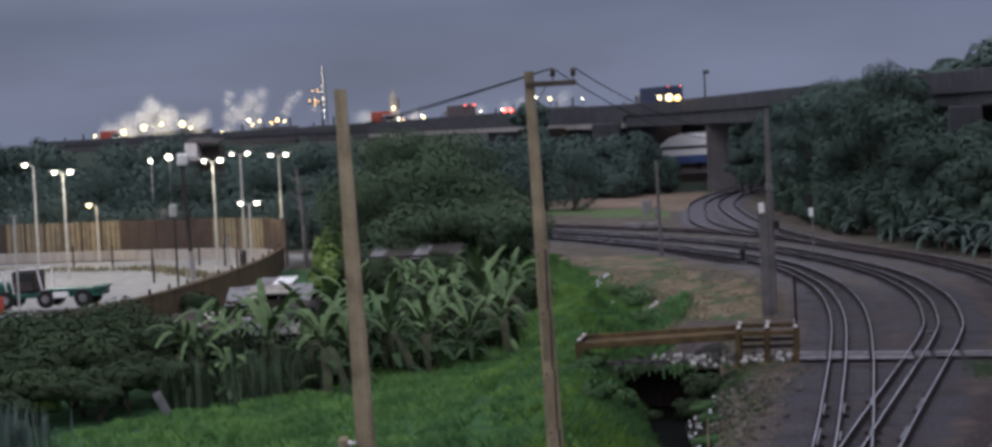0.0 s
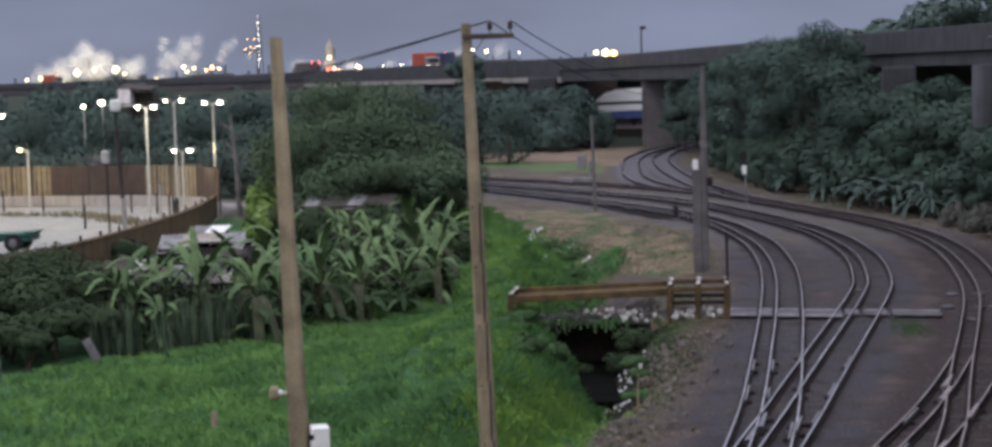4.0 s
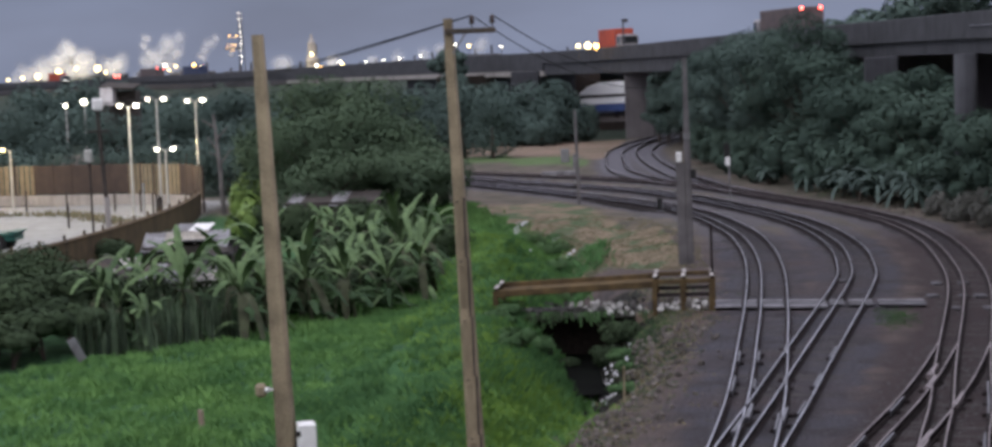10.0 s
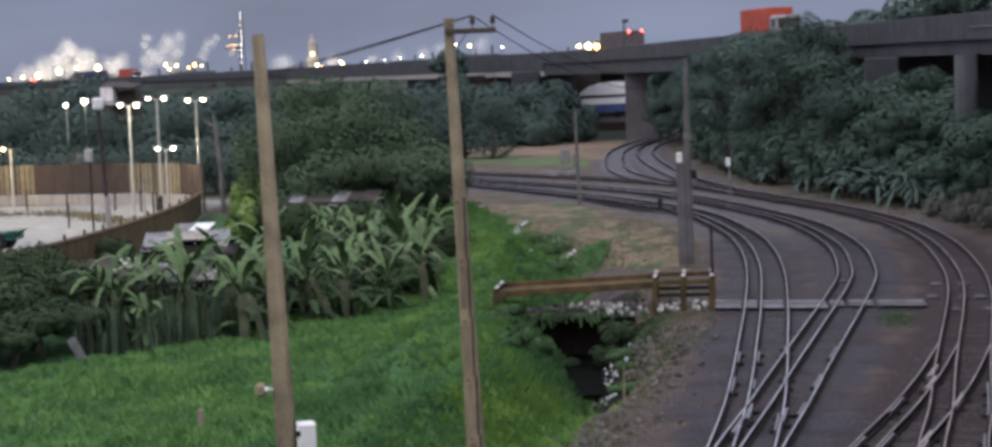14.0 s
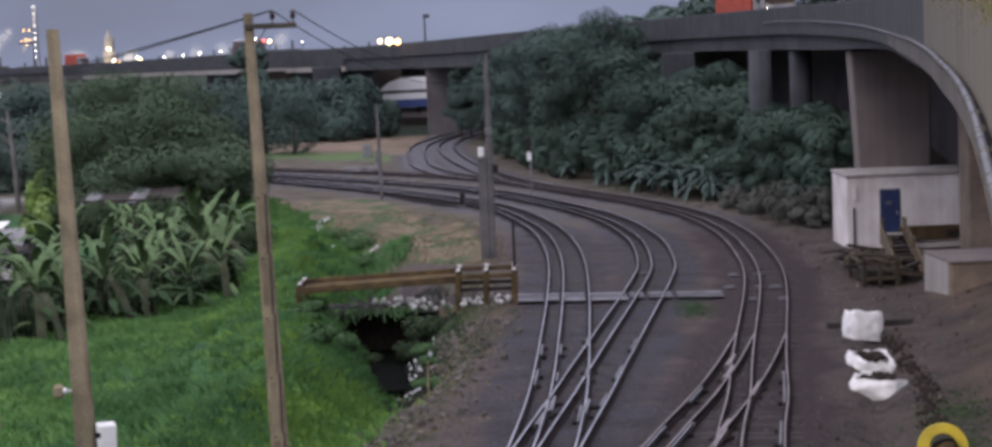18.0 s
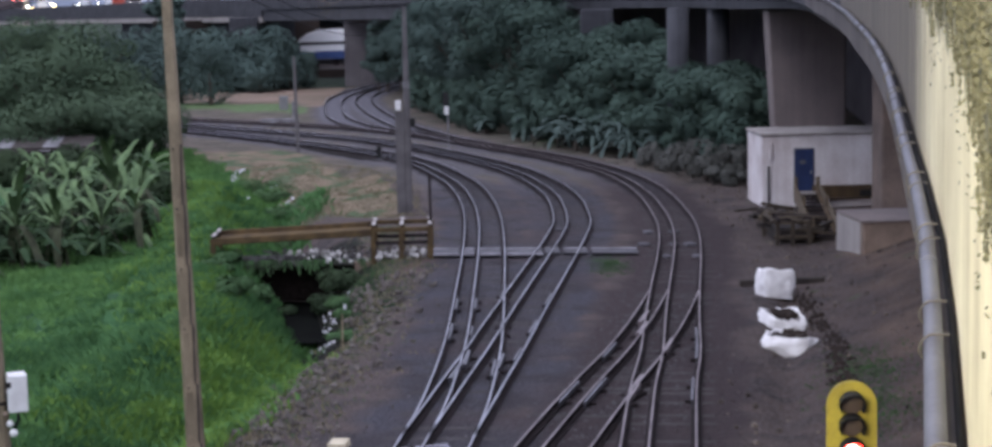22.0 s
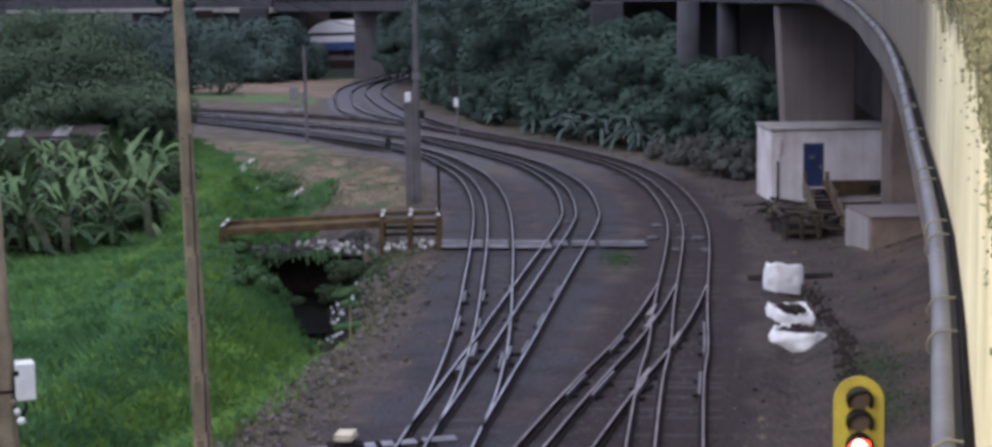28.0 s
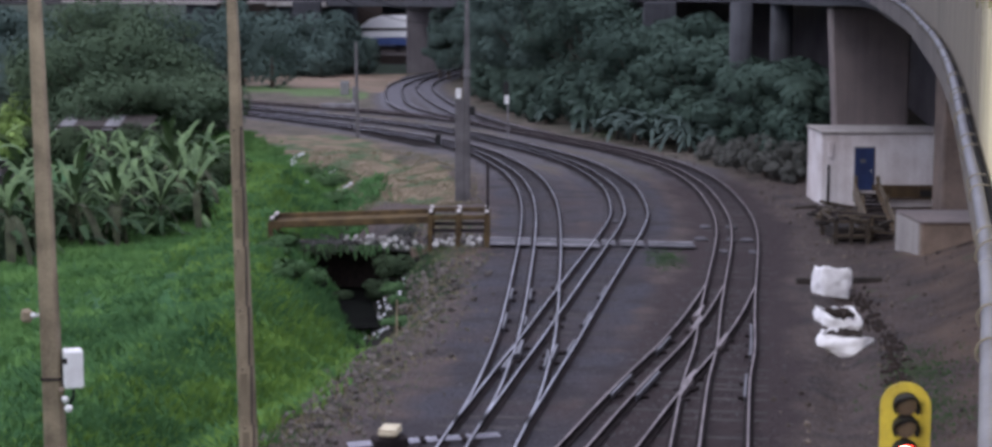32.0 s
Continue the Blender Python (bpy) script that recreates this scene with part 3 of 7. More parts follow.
def g_zone(key, v):
    nd = gn.new("ShaderNodeAttribute")
    nd.attribute_name = key
    m1 = gn.new("ShaderNodeMath")
    m1.operation = "ADD"
    m2 = gn.new("ShaderNodeMath")
    m2.operation = "MULTIPLY_ADD"
    m2.inputs[1].default_value, m2.inputs[2].default_value = 0.7, -0.35
    gl.new(v, m2.inputs[0])
    gl.new(nd.outputs["Fac"], m1.inputs[0])
    gl.new(m2.outputs[0], m1.inputs[1])
    return g_range(m1.outputs[0], 0.28, 0.74)


n_big, n_mid, n_fine = g_noise(0.18), g_noise(1.1), g_noise(14.0, 3.0)
n_speck = g_noise(5.5, 2.0)
n_patch = g_noise(0.45, 6.0)
dirt = g_mix(g_range(n_mid, 0.35, 0.7), (0.092, 0.068, 0.060), (0.050, 0.039, 0.037))
dirt = g_mix(g_range(n_patch, 0.52, 0.66), dirt, (0.030, 0.025, 0.028))
clay = g_mix(g_range(n_patch, 0.40, 0.62), (0.155, 0.106, 0.078), (0.066, 0.049, 0.041))
dirt = g_mix(g_zone("clay", n_patch), dirt, clay)
dirt = g_mix(g_zone("sand", n_fine), dirt, (0.075, 0.042, 0.038))
dirt = g_mix(g_range(n_patch, 0.36, 0.28), dirt, (0.070, 0.095, 0.045))
dirt = g_mix(g_range(n_fine, 0.42, 0.75), dirt, (0.145, 0.122, 0.118))
dirt = g_mix(g_range(n_speck, 0.62, 0.72), dirt, (0.125, 0.105, 0.10))
stones = g_mix(g_range(n_fine, 0.35, 0.7), (0.024, 0.024, 0.031), (0.110, 0.105, 0.125))
stones = g_mix(g_range(n_big, 0.45, 0.75), stones, (0.068, 0.050, 0.050))
stones = g_mix(g_range(n_patch, 0.50, 0.62), stones, (0.046, 0.041, 0.047))
stones = g_mix(g_zone("red", n_big), stones, (0.052, 0.039, 0.041))
stones = g_mix(g_zone("far_pale", n_mid), stones, (0.104, 0.096, 0.105))
stones = g_mix(g_zone("bed", n_mid), stones, (0.030, 0.027, 0.032))
stones = g_mix(g_zone("pale", n_mid), stones, (0.135, 0.130, 0.150))
dirt = g_mix(g_zone("far_pale", n_mid), dirt, g_mix(g_range(n_patch, 0.4, 0.6), (0.145, 0.118, 0.100), (0.090, 0.085, 0.066)))
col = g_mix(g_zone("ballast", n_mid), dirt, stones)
dry = g_mix(g_range(n_mid, 0.35, 0.7), (0.245, 0.190, 0.135), (0.120, 0.098, 0.066))
dry = g_mix(g_range(n_patch, 0.50, 0.58), dry, (0.080, 0.115, 0.060))
col = g_mix(g_zone("dry", n_mid), col, dry)
green = g_mix(g_range(n_mid, 0.3, 0.7), (0.066, 0.165, 0.062), (0.028, 0.080, 0.036))
col = g_mix(g_zone("grass", n_mid), col, green)
strip = g_mix(g_range(n_mid, 0.3, 0.7), (0.130, 0.190, 0.082), (0.088, 0.135, 0.060))
col = g_mix(g_zone("green", n_mid), col, strip)
field = g_mix(g_range(n_big, 0.35, 0.65), (0.265, 0.190, 0.148), (0.165, 0.132, 0.096))
col = g_mix(g_zone("field", n_mid), col, field)
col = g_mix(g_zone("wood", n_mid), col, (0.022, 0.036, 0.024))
col = g_mix(g_zone("ditch_shade", n_fine), col, (0.016, 0.016, 0.013))
yard = g_mix(g_range(n_mid, 0.3, 0.75), (0.36, 0.36, 0.35), (0.27, 0.265, 0.25))
col = g_mix(g_zone("yard", n_fine), col, yard)
gl.new(col, g_bs.inputs["Base Color"])
g_bump = gn.new("ShaderNodeBump")
g_bump.inputs["Strength"].default_value, g_bump.inputs["Distance"].default_value = 1.0, 0.12
g_high = gn.new("ShaderNodeMath")
g_high.operation = "MULTIPLY_ADD"
g_high.inputs[1].default_value = 2.0
gl.new(n_speck, g_high.inputs[0])
gl.new(n_fine, g_high.inputs[2])
gl.new(g_high.outputs[0], g_bump.inputs["Height"])
gl.new(g_bump.outputs[0], g_bs.inputs["Normal"])
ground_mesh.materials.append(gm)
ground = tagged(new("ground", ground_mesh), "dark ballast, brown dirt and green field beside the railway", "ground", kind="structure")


def gz_at(x, y):
    return float(ground_height(np.array([x]), np.array([y]))[0])


# ---- railway tracks ----
# Foot made wide to draw the dark line of shadow and grime beside rails
RAIL_PROFILE = [(-0.115, -0.03), (0.115, -0.03), (0.115, 0.004), (0.065, 0.012), (0.012, 0.03), (0.012, 0.10), (0.036, 0.108), (0.036, 0.138), (-0.036, 0.138), (-0.036, 0.108), (-0.012, 0.10), (-0.012, 0.03), (-0.065, 0.012), (-0.115, 0.004)]
HEAD_PROFILE = [(-0.024, 0.1385), (0.024, 0.1385), (0.020, 0.150), (-0.020, 0.150)]


def offset(line, n, z):
    out = []
    for i, p in enumerate(line):
        a, b = line[max(i - 1, 0)], line[min(i + 1, len(line) - 1)]
        dx, dy = b[0] - a[0], b[1] - a[1]
        l = math.hypot(dx, dy)
        out.append((p[0] + dy / l * n, p[1] - dx / l * n, z))
    return out


sleeper_mesh = Geo().box((0, 0, 0.0), (2.5, 0.22, 0.16), 0, 0.02).mesh("sleeper", M["sleeper"])


def track(line, label, first=0.0, rails=(-0.8, -0.2, 0.8), head="rail"):
    tr = thing("railway_track", label, "railway track", group="tracks of the junction")
    for n in rails:
        ln = offset(line, n, 0.055)
        r = part("rail", Geo().strip(ln, RAIL_PROFILE), M["rust"], tr)
        part("rail_head", Geo().strip(ln, HEAD_PROFILE), M[head], r, "worn running surface")
    s, last = 0.0, None
    for p, q in zip(line[:-1], line[1:]):
        seg = math.hypot(q[0] - p[0], q[1] - p[1])
        s += seg
        if last is None or s - last > 0.72:
            last = s
            if 33 < p[1] < 150 and s > first:
                ob = new("sleeper", sleeper_mesh)
                ob.parent = tr
                ob.matrix_basis = pose(p[0], p[1], -0.084 + random.uniform(-0.022, 0.022), 0, 0, math.degrees(math.atan2(q[1] - p[1], q[0] - p[0])) - 90 + random.uniform(-1.5, 1.5))
    return tr


def fine(line, step=0.72):
    out, acc = [line[0]], 0.0
    for p, q in zip(line[:-1], line[1:]):
        n = max(1, int(round(math.hypot(q[0] - p[0], q[1] - p[1]) / step)))
        for k in range(1, n + 1):
            out.append(tuple(p[j] + (q[j] - p[j]) * k / n for j in range(2)))
    return out


def curve2(line):
    return fine(line, 0.73)


track(curve2(TRACK_A), "mixed-gauge track with three worn rails in dark ballast")
track(curve2(TRACK_B), "mixed-gauge track curving through the junction, three rails", first=9)
track(curve2(TRACK_C), "outer mixed-gauge track on reddish dirt, three rails", head="rail_brown")
track(curve2(TRACK_D), "short diverging track leaving the outer line at a turnout", first=2, head="rail_brown")
track(curve2(TRACK_E), "far track curving to the underpass", rails=(-0.8, 0.8))
track(curve2(TRACK_F), "far track curving to the underpass beside another", rails=(-0.8, 0.8))

# ---- viaduct ----
via = thing("viaduct", "long curved concrete road viaduct with mossy parapet", "viaduct", kind="structure")


def mossy_wall():
    """Concrete with lamp light put in as cream, and a carpet of moss over its upper part."""
    mt = M["parapet"]
    n, l = mt.node_tree.nodes, mt.node_tree.links
    bs = n["Principled BSDF"]
    base = bs.inputs["Base Color"].links[0].from_socket
    tc = n.new("ShaderNodeTexCoord")

    def noise(scale, detail, stretch=None):
        nd = n.new("ShaderNodeTexNoise")
        nd.inputs["Scale"].default_value, nd.inputs["Detail"].default_value = scale, detail
        src = tc.outputs["Object"]
        if stretch:
            mp = n.new("ShaderNodeMapping")
            mp.inputs["Scale"].default_value = stretch
            l.new(src, mp.inputs[0])
            src = mp.outputs[0]
        l.new(src, nd.inputs["Vector"])
        return nd.outputs[0]

    def ramp(v, a, b):
        nd = n.new("ShaderNodeMapRange")
        nd.inputs["From Min"].default_value, nd.inputs["From Max"].default_value = a, b
        l.new(v, nd.inputs[0])
        return nd.outputs[0]

    def madd(v, k, w):
        nd = n.new("ShaderNodeMath")
        nd.operation = "MULTIPLY_ADD"
        nd.inputs[1].default_value = k
        l.new(v, nd.inputs[0])
        l.new(w, nd.inputs[2])
        return nd.outputs[0]

    def mix(f, a, b):
        nd = n.new("ShaderNodeMix")
        nd.data_type = "RGBA"
        l.new(f, nd.inputs[0])
        for k, v in ((6, a), (7, b)):
            if isinstance(v, tuple):
                nd.inputs[k].default_value = (*v, 1)
            else:
                l.new(v, nd.inputs[k])
        return nd.outputs[2]

    high, along = n.new("ShaderNodeAttribute"), n.new("ShaderNodeAttribute")
    high.attribute_name, along.attribute_name = "high", "along"
    drip = noise(1.0, 5.0, (7.0, 7.0, 0.35))
    lump = noise(2.6, 9.0)
    moss = mix(ramp(noise(26.0, 8.0), 0.38, 0.62), (0.046, 0.045, 0.029), (0.225, 0.218, 0.138))
    moss = mix(ramp(noise(9.0, 7.0), 0.56, 0.70), moss, (0.30, 0.285, 0.21))
    # Grey-brown tone painted in where the wall runs out of the lamp's light
    unlit_far = mix(ramp(drip, 0.35, 0.7), (0.20, 0.175, 0.150), (0.105, 0.095, 0.085))
    wall = mix(ramp(drip, 0.64, 0.80), base, (0.40, 0.34, 0.20))
    wall = mix(ramp(madd(drip, 6.0, along.outputs["Fac"]), 12.6, 15.6), wall, unlit_far)
    edge = madd(drip, 0.14, madd(lump, 0.62, high.outputs["Fac"]))
    col_ = mix(ramp(edge, 1.21, 1.31), wall, moss)
    l.new(col_, bs.inputs["Base Color"])
    return mt


near_edge = [p for p in EDGE if p[1] < 36]
far_edge = [p for p in EDGE if p[1] > 34.6]
# The far stretch, out of the lamp's light, gets the darker concrete
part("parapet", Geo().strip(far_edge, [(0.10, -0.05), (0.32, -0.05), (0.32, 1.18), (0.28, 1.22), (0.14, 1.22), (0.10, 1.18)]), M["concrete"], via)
part("parapet", Geo().strip(near_edge, [(0.085, -0.05), (0.32, -0.05), (0.32, 1.18), (0.28, 1.22), (0.125, 1.22), (0.085, 1.18), (0.085, 0.9), (0.085, 0.6), (0.085, 0.3)]), mossy_wall(), via, "parapet coloured cream as if lamp-lit, overgrown with olive moss")
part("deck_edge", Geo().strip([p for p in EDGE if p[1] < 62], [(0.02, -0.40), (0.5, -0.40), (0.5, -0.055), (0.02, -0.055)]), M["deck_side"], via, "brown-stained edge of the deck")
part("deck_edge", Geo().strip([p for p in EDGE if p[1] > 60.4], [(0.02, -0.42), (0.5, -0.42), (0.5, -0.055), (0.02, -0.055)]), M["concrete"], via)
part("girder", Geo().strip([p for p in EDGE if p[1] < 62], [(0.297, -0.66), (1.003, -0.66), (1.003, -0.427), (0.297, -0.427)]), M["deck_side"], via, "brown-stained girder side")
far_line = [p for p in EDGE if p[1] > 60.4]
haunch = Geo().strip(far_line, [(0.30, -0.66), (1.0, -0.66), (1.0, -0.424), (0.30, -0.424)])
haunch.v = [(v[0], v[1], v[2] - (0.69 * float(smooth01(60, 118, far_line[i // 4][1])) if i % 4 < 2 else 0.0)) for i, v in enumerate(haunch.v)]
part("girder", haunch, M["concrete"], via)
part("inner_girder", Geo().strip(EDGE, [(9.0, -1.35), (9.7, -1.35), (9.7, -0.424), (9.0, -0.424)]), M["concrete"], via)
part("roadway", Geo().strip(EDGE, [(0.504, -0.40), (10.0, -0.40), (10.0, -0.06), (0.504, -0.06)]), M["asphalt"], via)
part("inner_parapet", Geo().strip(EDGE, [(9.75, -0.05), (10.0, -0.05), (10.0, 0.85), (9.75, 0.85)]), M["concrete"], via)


for ob in via.children:
    if ob.name.startswith("parapet") and M["parapet"].name in ob.data.materials:
        wall_mesh = ob.data
        k_ = 9
        highs = [-0.05, -0.05, 1.18, 1.22, 1.22, 1.18, 0.9, 0.6, 0.3] * len(near_edge)
        alongs = [p[1] for p in near_edge for _ in range(k_)]
        for key, val in (("high", highs), ("along", alongs)):
            wall_mesh.attributes.new(key, "FLOAT", "POINT").data.foreach_set("value", val)
# Black strip draws the shadowed gap between pipe and wall
part("gutter_dirt", Geo().strip([p for p in EDGE if p[1] < 60], [(0.064, -0.054), (0.083, -0.054), (0.083, -0.03), (0.064, -0.044)]), M["soil"], via, "black strip standing in for the shade behind the pipe")


def edge_at_y(y):
    for p, q in zip(EDGE[:-1], EDGE[1:]):
        if p[1] <= y <= q[1]:
            u = (y - p[1]) / (q[1] - p[1])
            return tuple(p[j] + (q[j] - p[j]) * u for j in range(3))
    return EDGE[-1]


def pier(x0, x1, y0, y1, top, mat="pier", bev=0.08, taper=0.0):
    w = x1 - x0
    g_ = Geo().box(((x0 + x1) / 2, (y0 + y1) / 2, top / 2 - 0.4), (w, y1 - y0, top + 0.8), 0, bev)
    g_.v = [(x + 0.45 * taper * (1 - max(z, 0) / top) * (1 if x < (x0 + x1) / 2 else -0.2), y, z) for x, y, z in g_.v]
    part("pier", g_, M[mat], via)


pier(15.5, 19.4, 93, 94.4, 8.95, taper=1.2)
pier(17.98, 17.98 + 5, 79.0, 81.0, 8.7, "brown_brick")
# Added wall behind the piers: blocks daylight so the underside stays dark
part("retaining_wall", Geo().strip([p for p in EDGE if 84 < p[1] < 226], [(9.1, -11.0), (9.6, -11.0), (9.6, -1.36), (9.1, -1.36)]), M["pier_grey"], via, "added wall keeping daylight out from the far side under the deck")
pier(9.0, 11.2, 131, 132.2, 9.05, "concrete")
for cx, cy in ((13.5, 113), (16.1, 114.5)):
    part("pier", Geo().lathe((cx, cy, -0.5), [(0.66, 0), (0.66, 9.6)], 20), M["concrete"], via, smooth=True)
pier(-12.9, -9.4, 231, 233, 8.6, "pier_grey")
pier(-31, -27, 268, 270, 8.4, "concrete")
pier(-46, -43, 304, 306, 7.6, "concrete")
# Added dark wall, so the opening round the locomotive reads as shade
part("cutting_wall", Geo().strip([(-46, 297, 0), (-30, 294, 0), (-9, 290, 0), (6, 286, 0)], [(-0.3, -0.3), (0.3, -0.3), (0.3, 8.0), (-0.3, 8.0)]), M["soil"], via, "added dark wall closing the view behind the underpass")
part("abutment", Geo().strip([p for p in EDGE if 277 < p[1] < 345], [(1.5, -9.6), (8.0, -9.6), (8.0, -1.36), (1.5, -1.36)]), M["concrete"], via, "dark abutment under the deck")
# deeper span over the railway
span = [p for p in EDGE if 196 < p[1] < 272]
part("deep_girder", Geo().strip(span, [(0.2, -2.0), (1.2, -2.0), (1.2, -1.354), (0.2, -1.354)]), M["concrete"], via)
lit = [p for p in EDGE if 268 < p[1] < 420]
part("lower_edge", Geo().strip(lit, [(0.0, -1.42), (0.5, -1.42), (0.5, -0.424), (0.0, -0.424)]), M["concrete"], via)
# Light on the girder side is put in as pale concrete
part("pale_fascia", Geo().strip(lit, [(0.05, -2.2), (0.6, -2.2), (0.6, -1.424), (0.05, -1.424)]), M["pale_concrete"], via, "girder under the deck, made paler as if lit")
# Extra girder depth, added to close the gap above the locomotive with darkness
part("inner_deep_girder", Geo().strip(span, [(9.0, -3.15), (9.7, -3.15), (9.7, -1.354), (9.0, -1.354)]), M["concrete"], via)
rng = np.random.default_rng(5)

# ---- conduit along the parapet ----
def edge_line(y0, y1, n, z):
    pts = offset([(p[0], p[1]) for p in EDGE], n, 0)
    return [(q[0], q[1], p[2] + z) for q, p in zip(pts, EDGE) if y0 <= p[1] <= y1]


conduit = thing("conduit", "grey steel conduit wired to the outside of the parapet", "pipe")
part("pipe", Geo().tube([(q[0], q[1], q[2] + 0.34 * float(smooth01(58, 112, q[1]))) for q in edge_line(-13, 121, 0.0, 0.0)], 0.032, 12), M["conduit"], conduit, smooth=True)
part("cable", Geo().tube([(q[0], q[1], q[2]) if q[1] > 9.5 else (q[0] + 0.014, q[1], q[2] - 0.012) for q in edge_line(-13, 60, 0.050, -0.008)], [0.015 if q[1] > 9.5 else 0.011 for q in edge_line(-13, 60, 0.050, -0.008)], 8), M["cable"], conduit, "black cable tied behind the pipe", smooth=True)
pl = edge_line(2, 60, 0.0, 0.0)
for p, q in zip(pl[:-1], pl[1:]):
    seg = math.dist(p, q)
    for k in range(int(seg / 1.3) + 1):
        u = k * 1.3 / seg
        if u >= 1:
            break
        c = Vector(p).lerp(Vector(q), u)
        dx, dy = (q[0] - p[0]) / seg, (q[1] - p[1]) / seg
        nx, ny = dy, -dx
        g = Geo()
        sag = random.uniform(0.0, 0.02)
        ring = [(c.x + nx * (-0.046 * math.sin(a)) - 0, c.y + ny * (-0.046 * math.sin(a)), c.z + 0.046 * math.cos(a) - sag * math.sin(a)) for a in np.linspace(-0.3, 3.5 + random.uniform(-0.5, 0.4), 9)]
        g.tube([(c.x + nx * 0.05, c.y + ny * 0.05, c.z + 0.045)] + ring, 0.0045, 6)
        part("wire_clamp", g, M["wire"], conduit)
for y in (7.4, 13.9, 22, 34):
    e0 = edge_at_y(y)
    e1 = edge_at_y(y + 0.12)
    part("pipe_joint", Geo().tube([e0, e1], 0.036, 12), M["conduit"], conduit, smooth=True)

# ---- equipment house under the viaduct ----
house = thing("equipment_house", "small white rendered equipment house with flat roof", "building")
part("wall", Geo().box((16.93, 88.1, 1.50), (5.74, 4.2, 3.6), 0, 0.03), M["white_wall"], house, "stained white rendered walls")
part("roof", Geo().box((16.93, 88.1, 3.35), (5.89, 4.35, 0.12), 0, 0.03), M["pale_concrete"], house, "grey flat roof slab with worn edge")
dr = part("door", Geo().box((15.99, 85.97, 1.70), (0.86, 0.07, 1.92), 0, 0.012), M["blue_door"], house, "dark blue steel door")
part("sign", Geo().box((15.92, 85.925, 2.08), (0.26, 0.012, 0.16), 0, 0.003), M["zinc"], dr, "small pale plate with unreadable writing")
part("handle", Geo().box((16.30, 85.92, 1.62), (0.05, 0.04, 0.14), 0, 0.01), M["galv"], dr)
for x0, x1, z0, z1 in ((15.52, 15.56, 0.74, 2.72), (16.42, 16.46, 0.74, 2.72), (15.56, 16.42, 2.66, 2.72)):
    part("door_frame", Geo().box(((x0 + x1) / 2, 85.98, (z0 + z1) / 2), (x1 - x0, 0.09, z1 - z0), 0, 0.008), M["zinc"], house)
part("plinth", Geo().box((18.0, 85.9, 0.68), (3.3, 0.22, 0.62), 0, 0.02), M["brown_wall"], house, "rusty ochre plinth band")
part("vent_recess", Geo().box((19.0, 85.775, 0.62), (1.0, 0.04, 0.30), 0, 0.01), M["black"], house)
part("doorstep", Geo().box((16.1, 85.5, 0.66), (1.3, 0.8, 0.14), 0, 0.02), M["pale_concrete"], house, "pale concrete doorstep")
part("downpipe", Geo().tube([(14.35, 85.88, -0.1), (14.35, 85.88, 1.9)], 0.05, 8), M["rust"], house, "rusty upright pipe")
part("side_box", Geo().box((14.45, 85.9, 2.6), (0.16, 0.12, 0.7), 0, 0.02), M["white_wall"], house)

M["tan_plank"] = material("grimy_tan_plank", (0.185, 0.145, 0.100), (0.085, 0.068, 0.05), 0.9, scale=1.5, fine=18)
M["scrap"] = material("grimy_brown_scrap", (0.100, 0.078, 0.054), (0.040, 0.032, 0.026), 0.85, scale=2.0, fine=20, random=0.3)
stair = thing("steel_stair", "rusty ochre steel stair down from the house door", "stair")
S0, S1 = Vector((15.9, 84.9, 0.70)), Vector((14.5, 73.5, 0.10))
for n in (-0.45, 0.45):
    part("stringer", Geo().tube([S0 + Vector((n, 0, 0.25)), S1 + Vector((n, 0, 0.25))], 0.10, 6), M["brown_wall"], stair)
for k in range(11):
    c = S0.lerp(S1, (k + 0.5) / 11)
    part("tread", Geo().box((c.x, c.y, c.z + 0.03), (0.84, 0.55, 0.05), 7, 0.01), M["rust"], stair)
for u in (0.02, 0.5, 0.98):
    c = S0.lerp(S1, u)
    for n in (-0.5, 0.5):
        part("post", Geo().box((c.x + n, c.y, c.z + 0.25), (0.16, 0.14, 1.15), 7, 0.01), M["tan_plank"], stair)

frame_rack = thing("scrap_rack", "rusty steel rack with scrap beside the stair", "rack")
for x in (12.5, 13.1, 13.75):
    for y in (72.8, 76.0):
        part("post", Geo().box((x, y, 0.42), (0.14, 0.14, 1.05), 3, 0.015), M["scrap"], frame_rack)
for y in (72.8, 76.0):
    for z in (0.30, 0.86):
        part("beam", Geo().box((13.12, y, z), (1.5, 0.10, 0.12), 0, 0.015), M["scrap"], frame_rack)
for x in (12.5, 13.75):
    part("side_beam", Geo().box((x, 74.4, 0.86), (0.1, 3.2, 0.12), 0, 0.015), M["scrap"], frame_rack)
for k in range(7):
    a = Vector((12.4 + 0.2 * k, 72.9 + 0.4 * (k % 3), 0.95 + 0.02 * k))
    part("scrap_bar", Geo().box(a, (0.10, 1.6 + 0.2 * (k % 3), 0.09), -25 + 17 * k, 0.01), M["rust"] if k % 3 else M["scrap"], frame_rack)

part("crate", Geo().box((13.15, 74.6, 0.30), (1.1, 2.4, 0.5), 4, 0.04), M["dark_wood"], frame_rack, "dark timber crate under the rack")
for n in (-0.56, 0.56):
    c = S0.lerp(S1, 0.5)
    part("side_plate", Geo().box((c.x + n, c.y, c.z + 0.18), (0.07, 11.4, 0.75), 7 - 14, 0.01, Euler((math.atan2(S0.z - S1.z, S0.y - S1.y), 0, math.atan2(S1.x - S0.x, S0.y - S1.y))).to_matrix()), M["tan_plank"], stair, "grimy tan side plank")
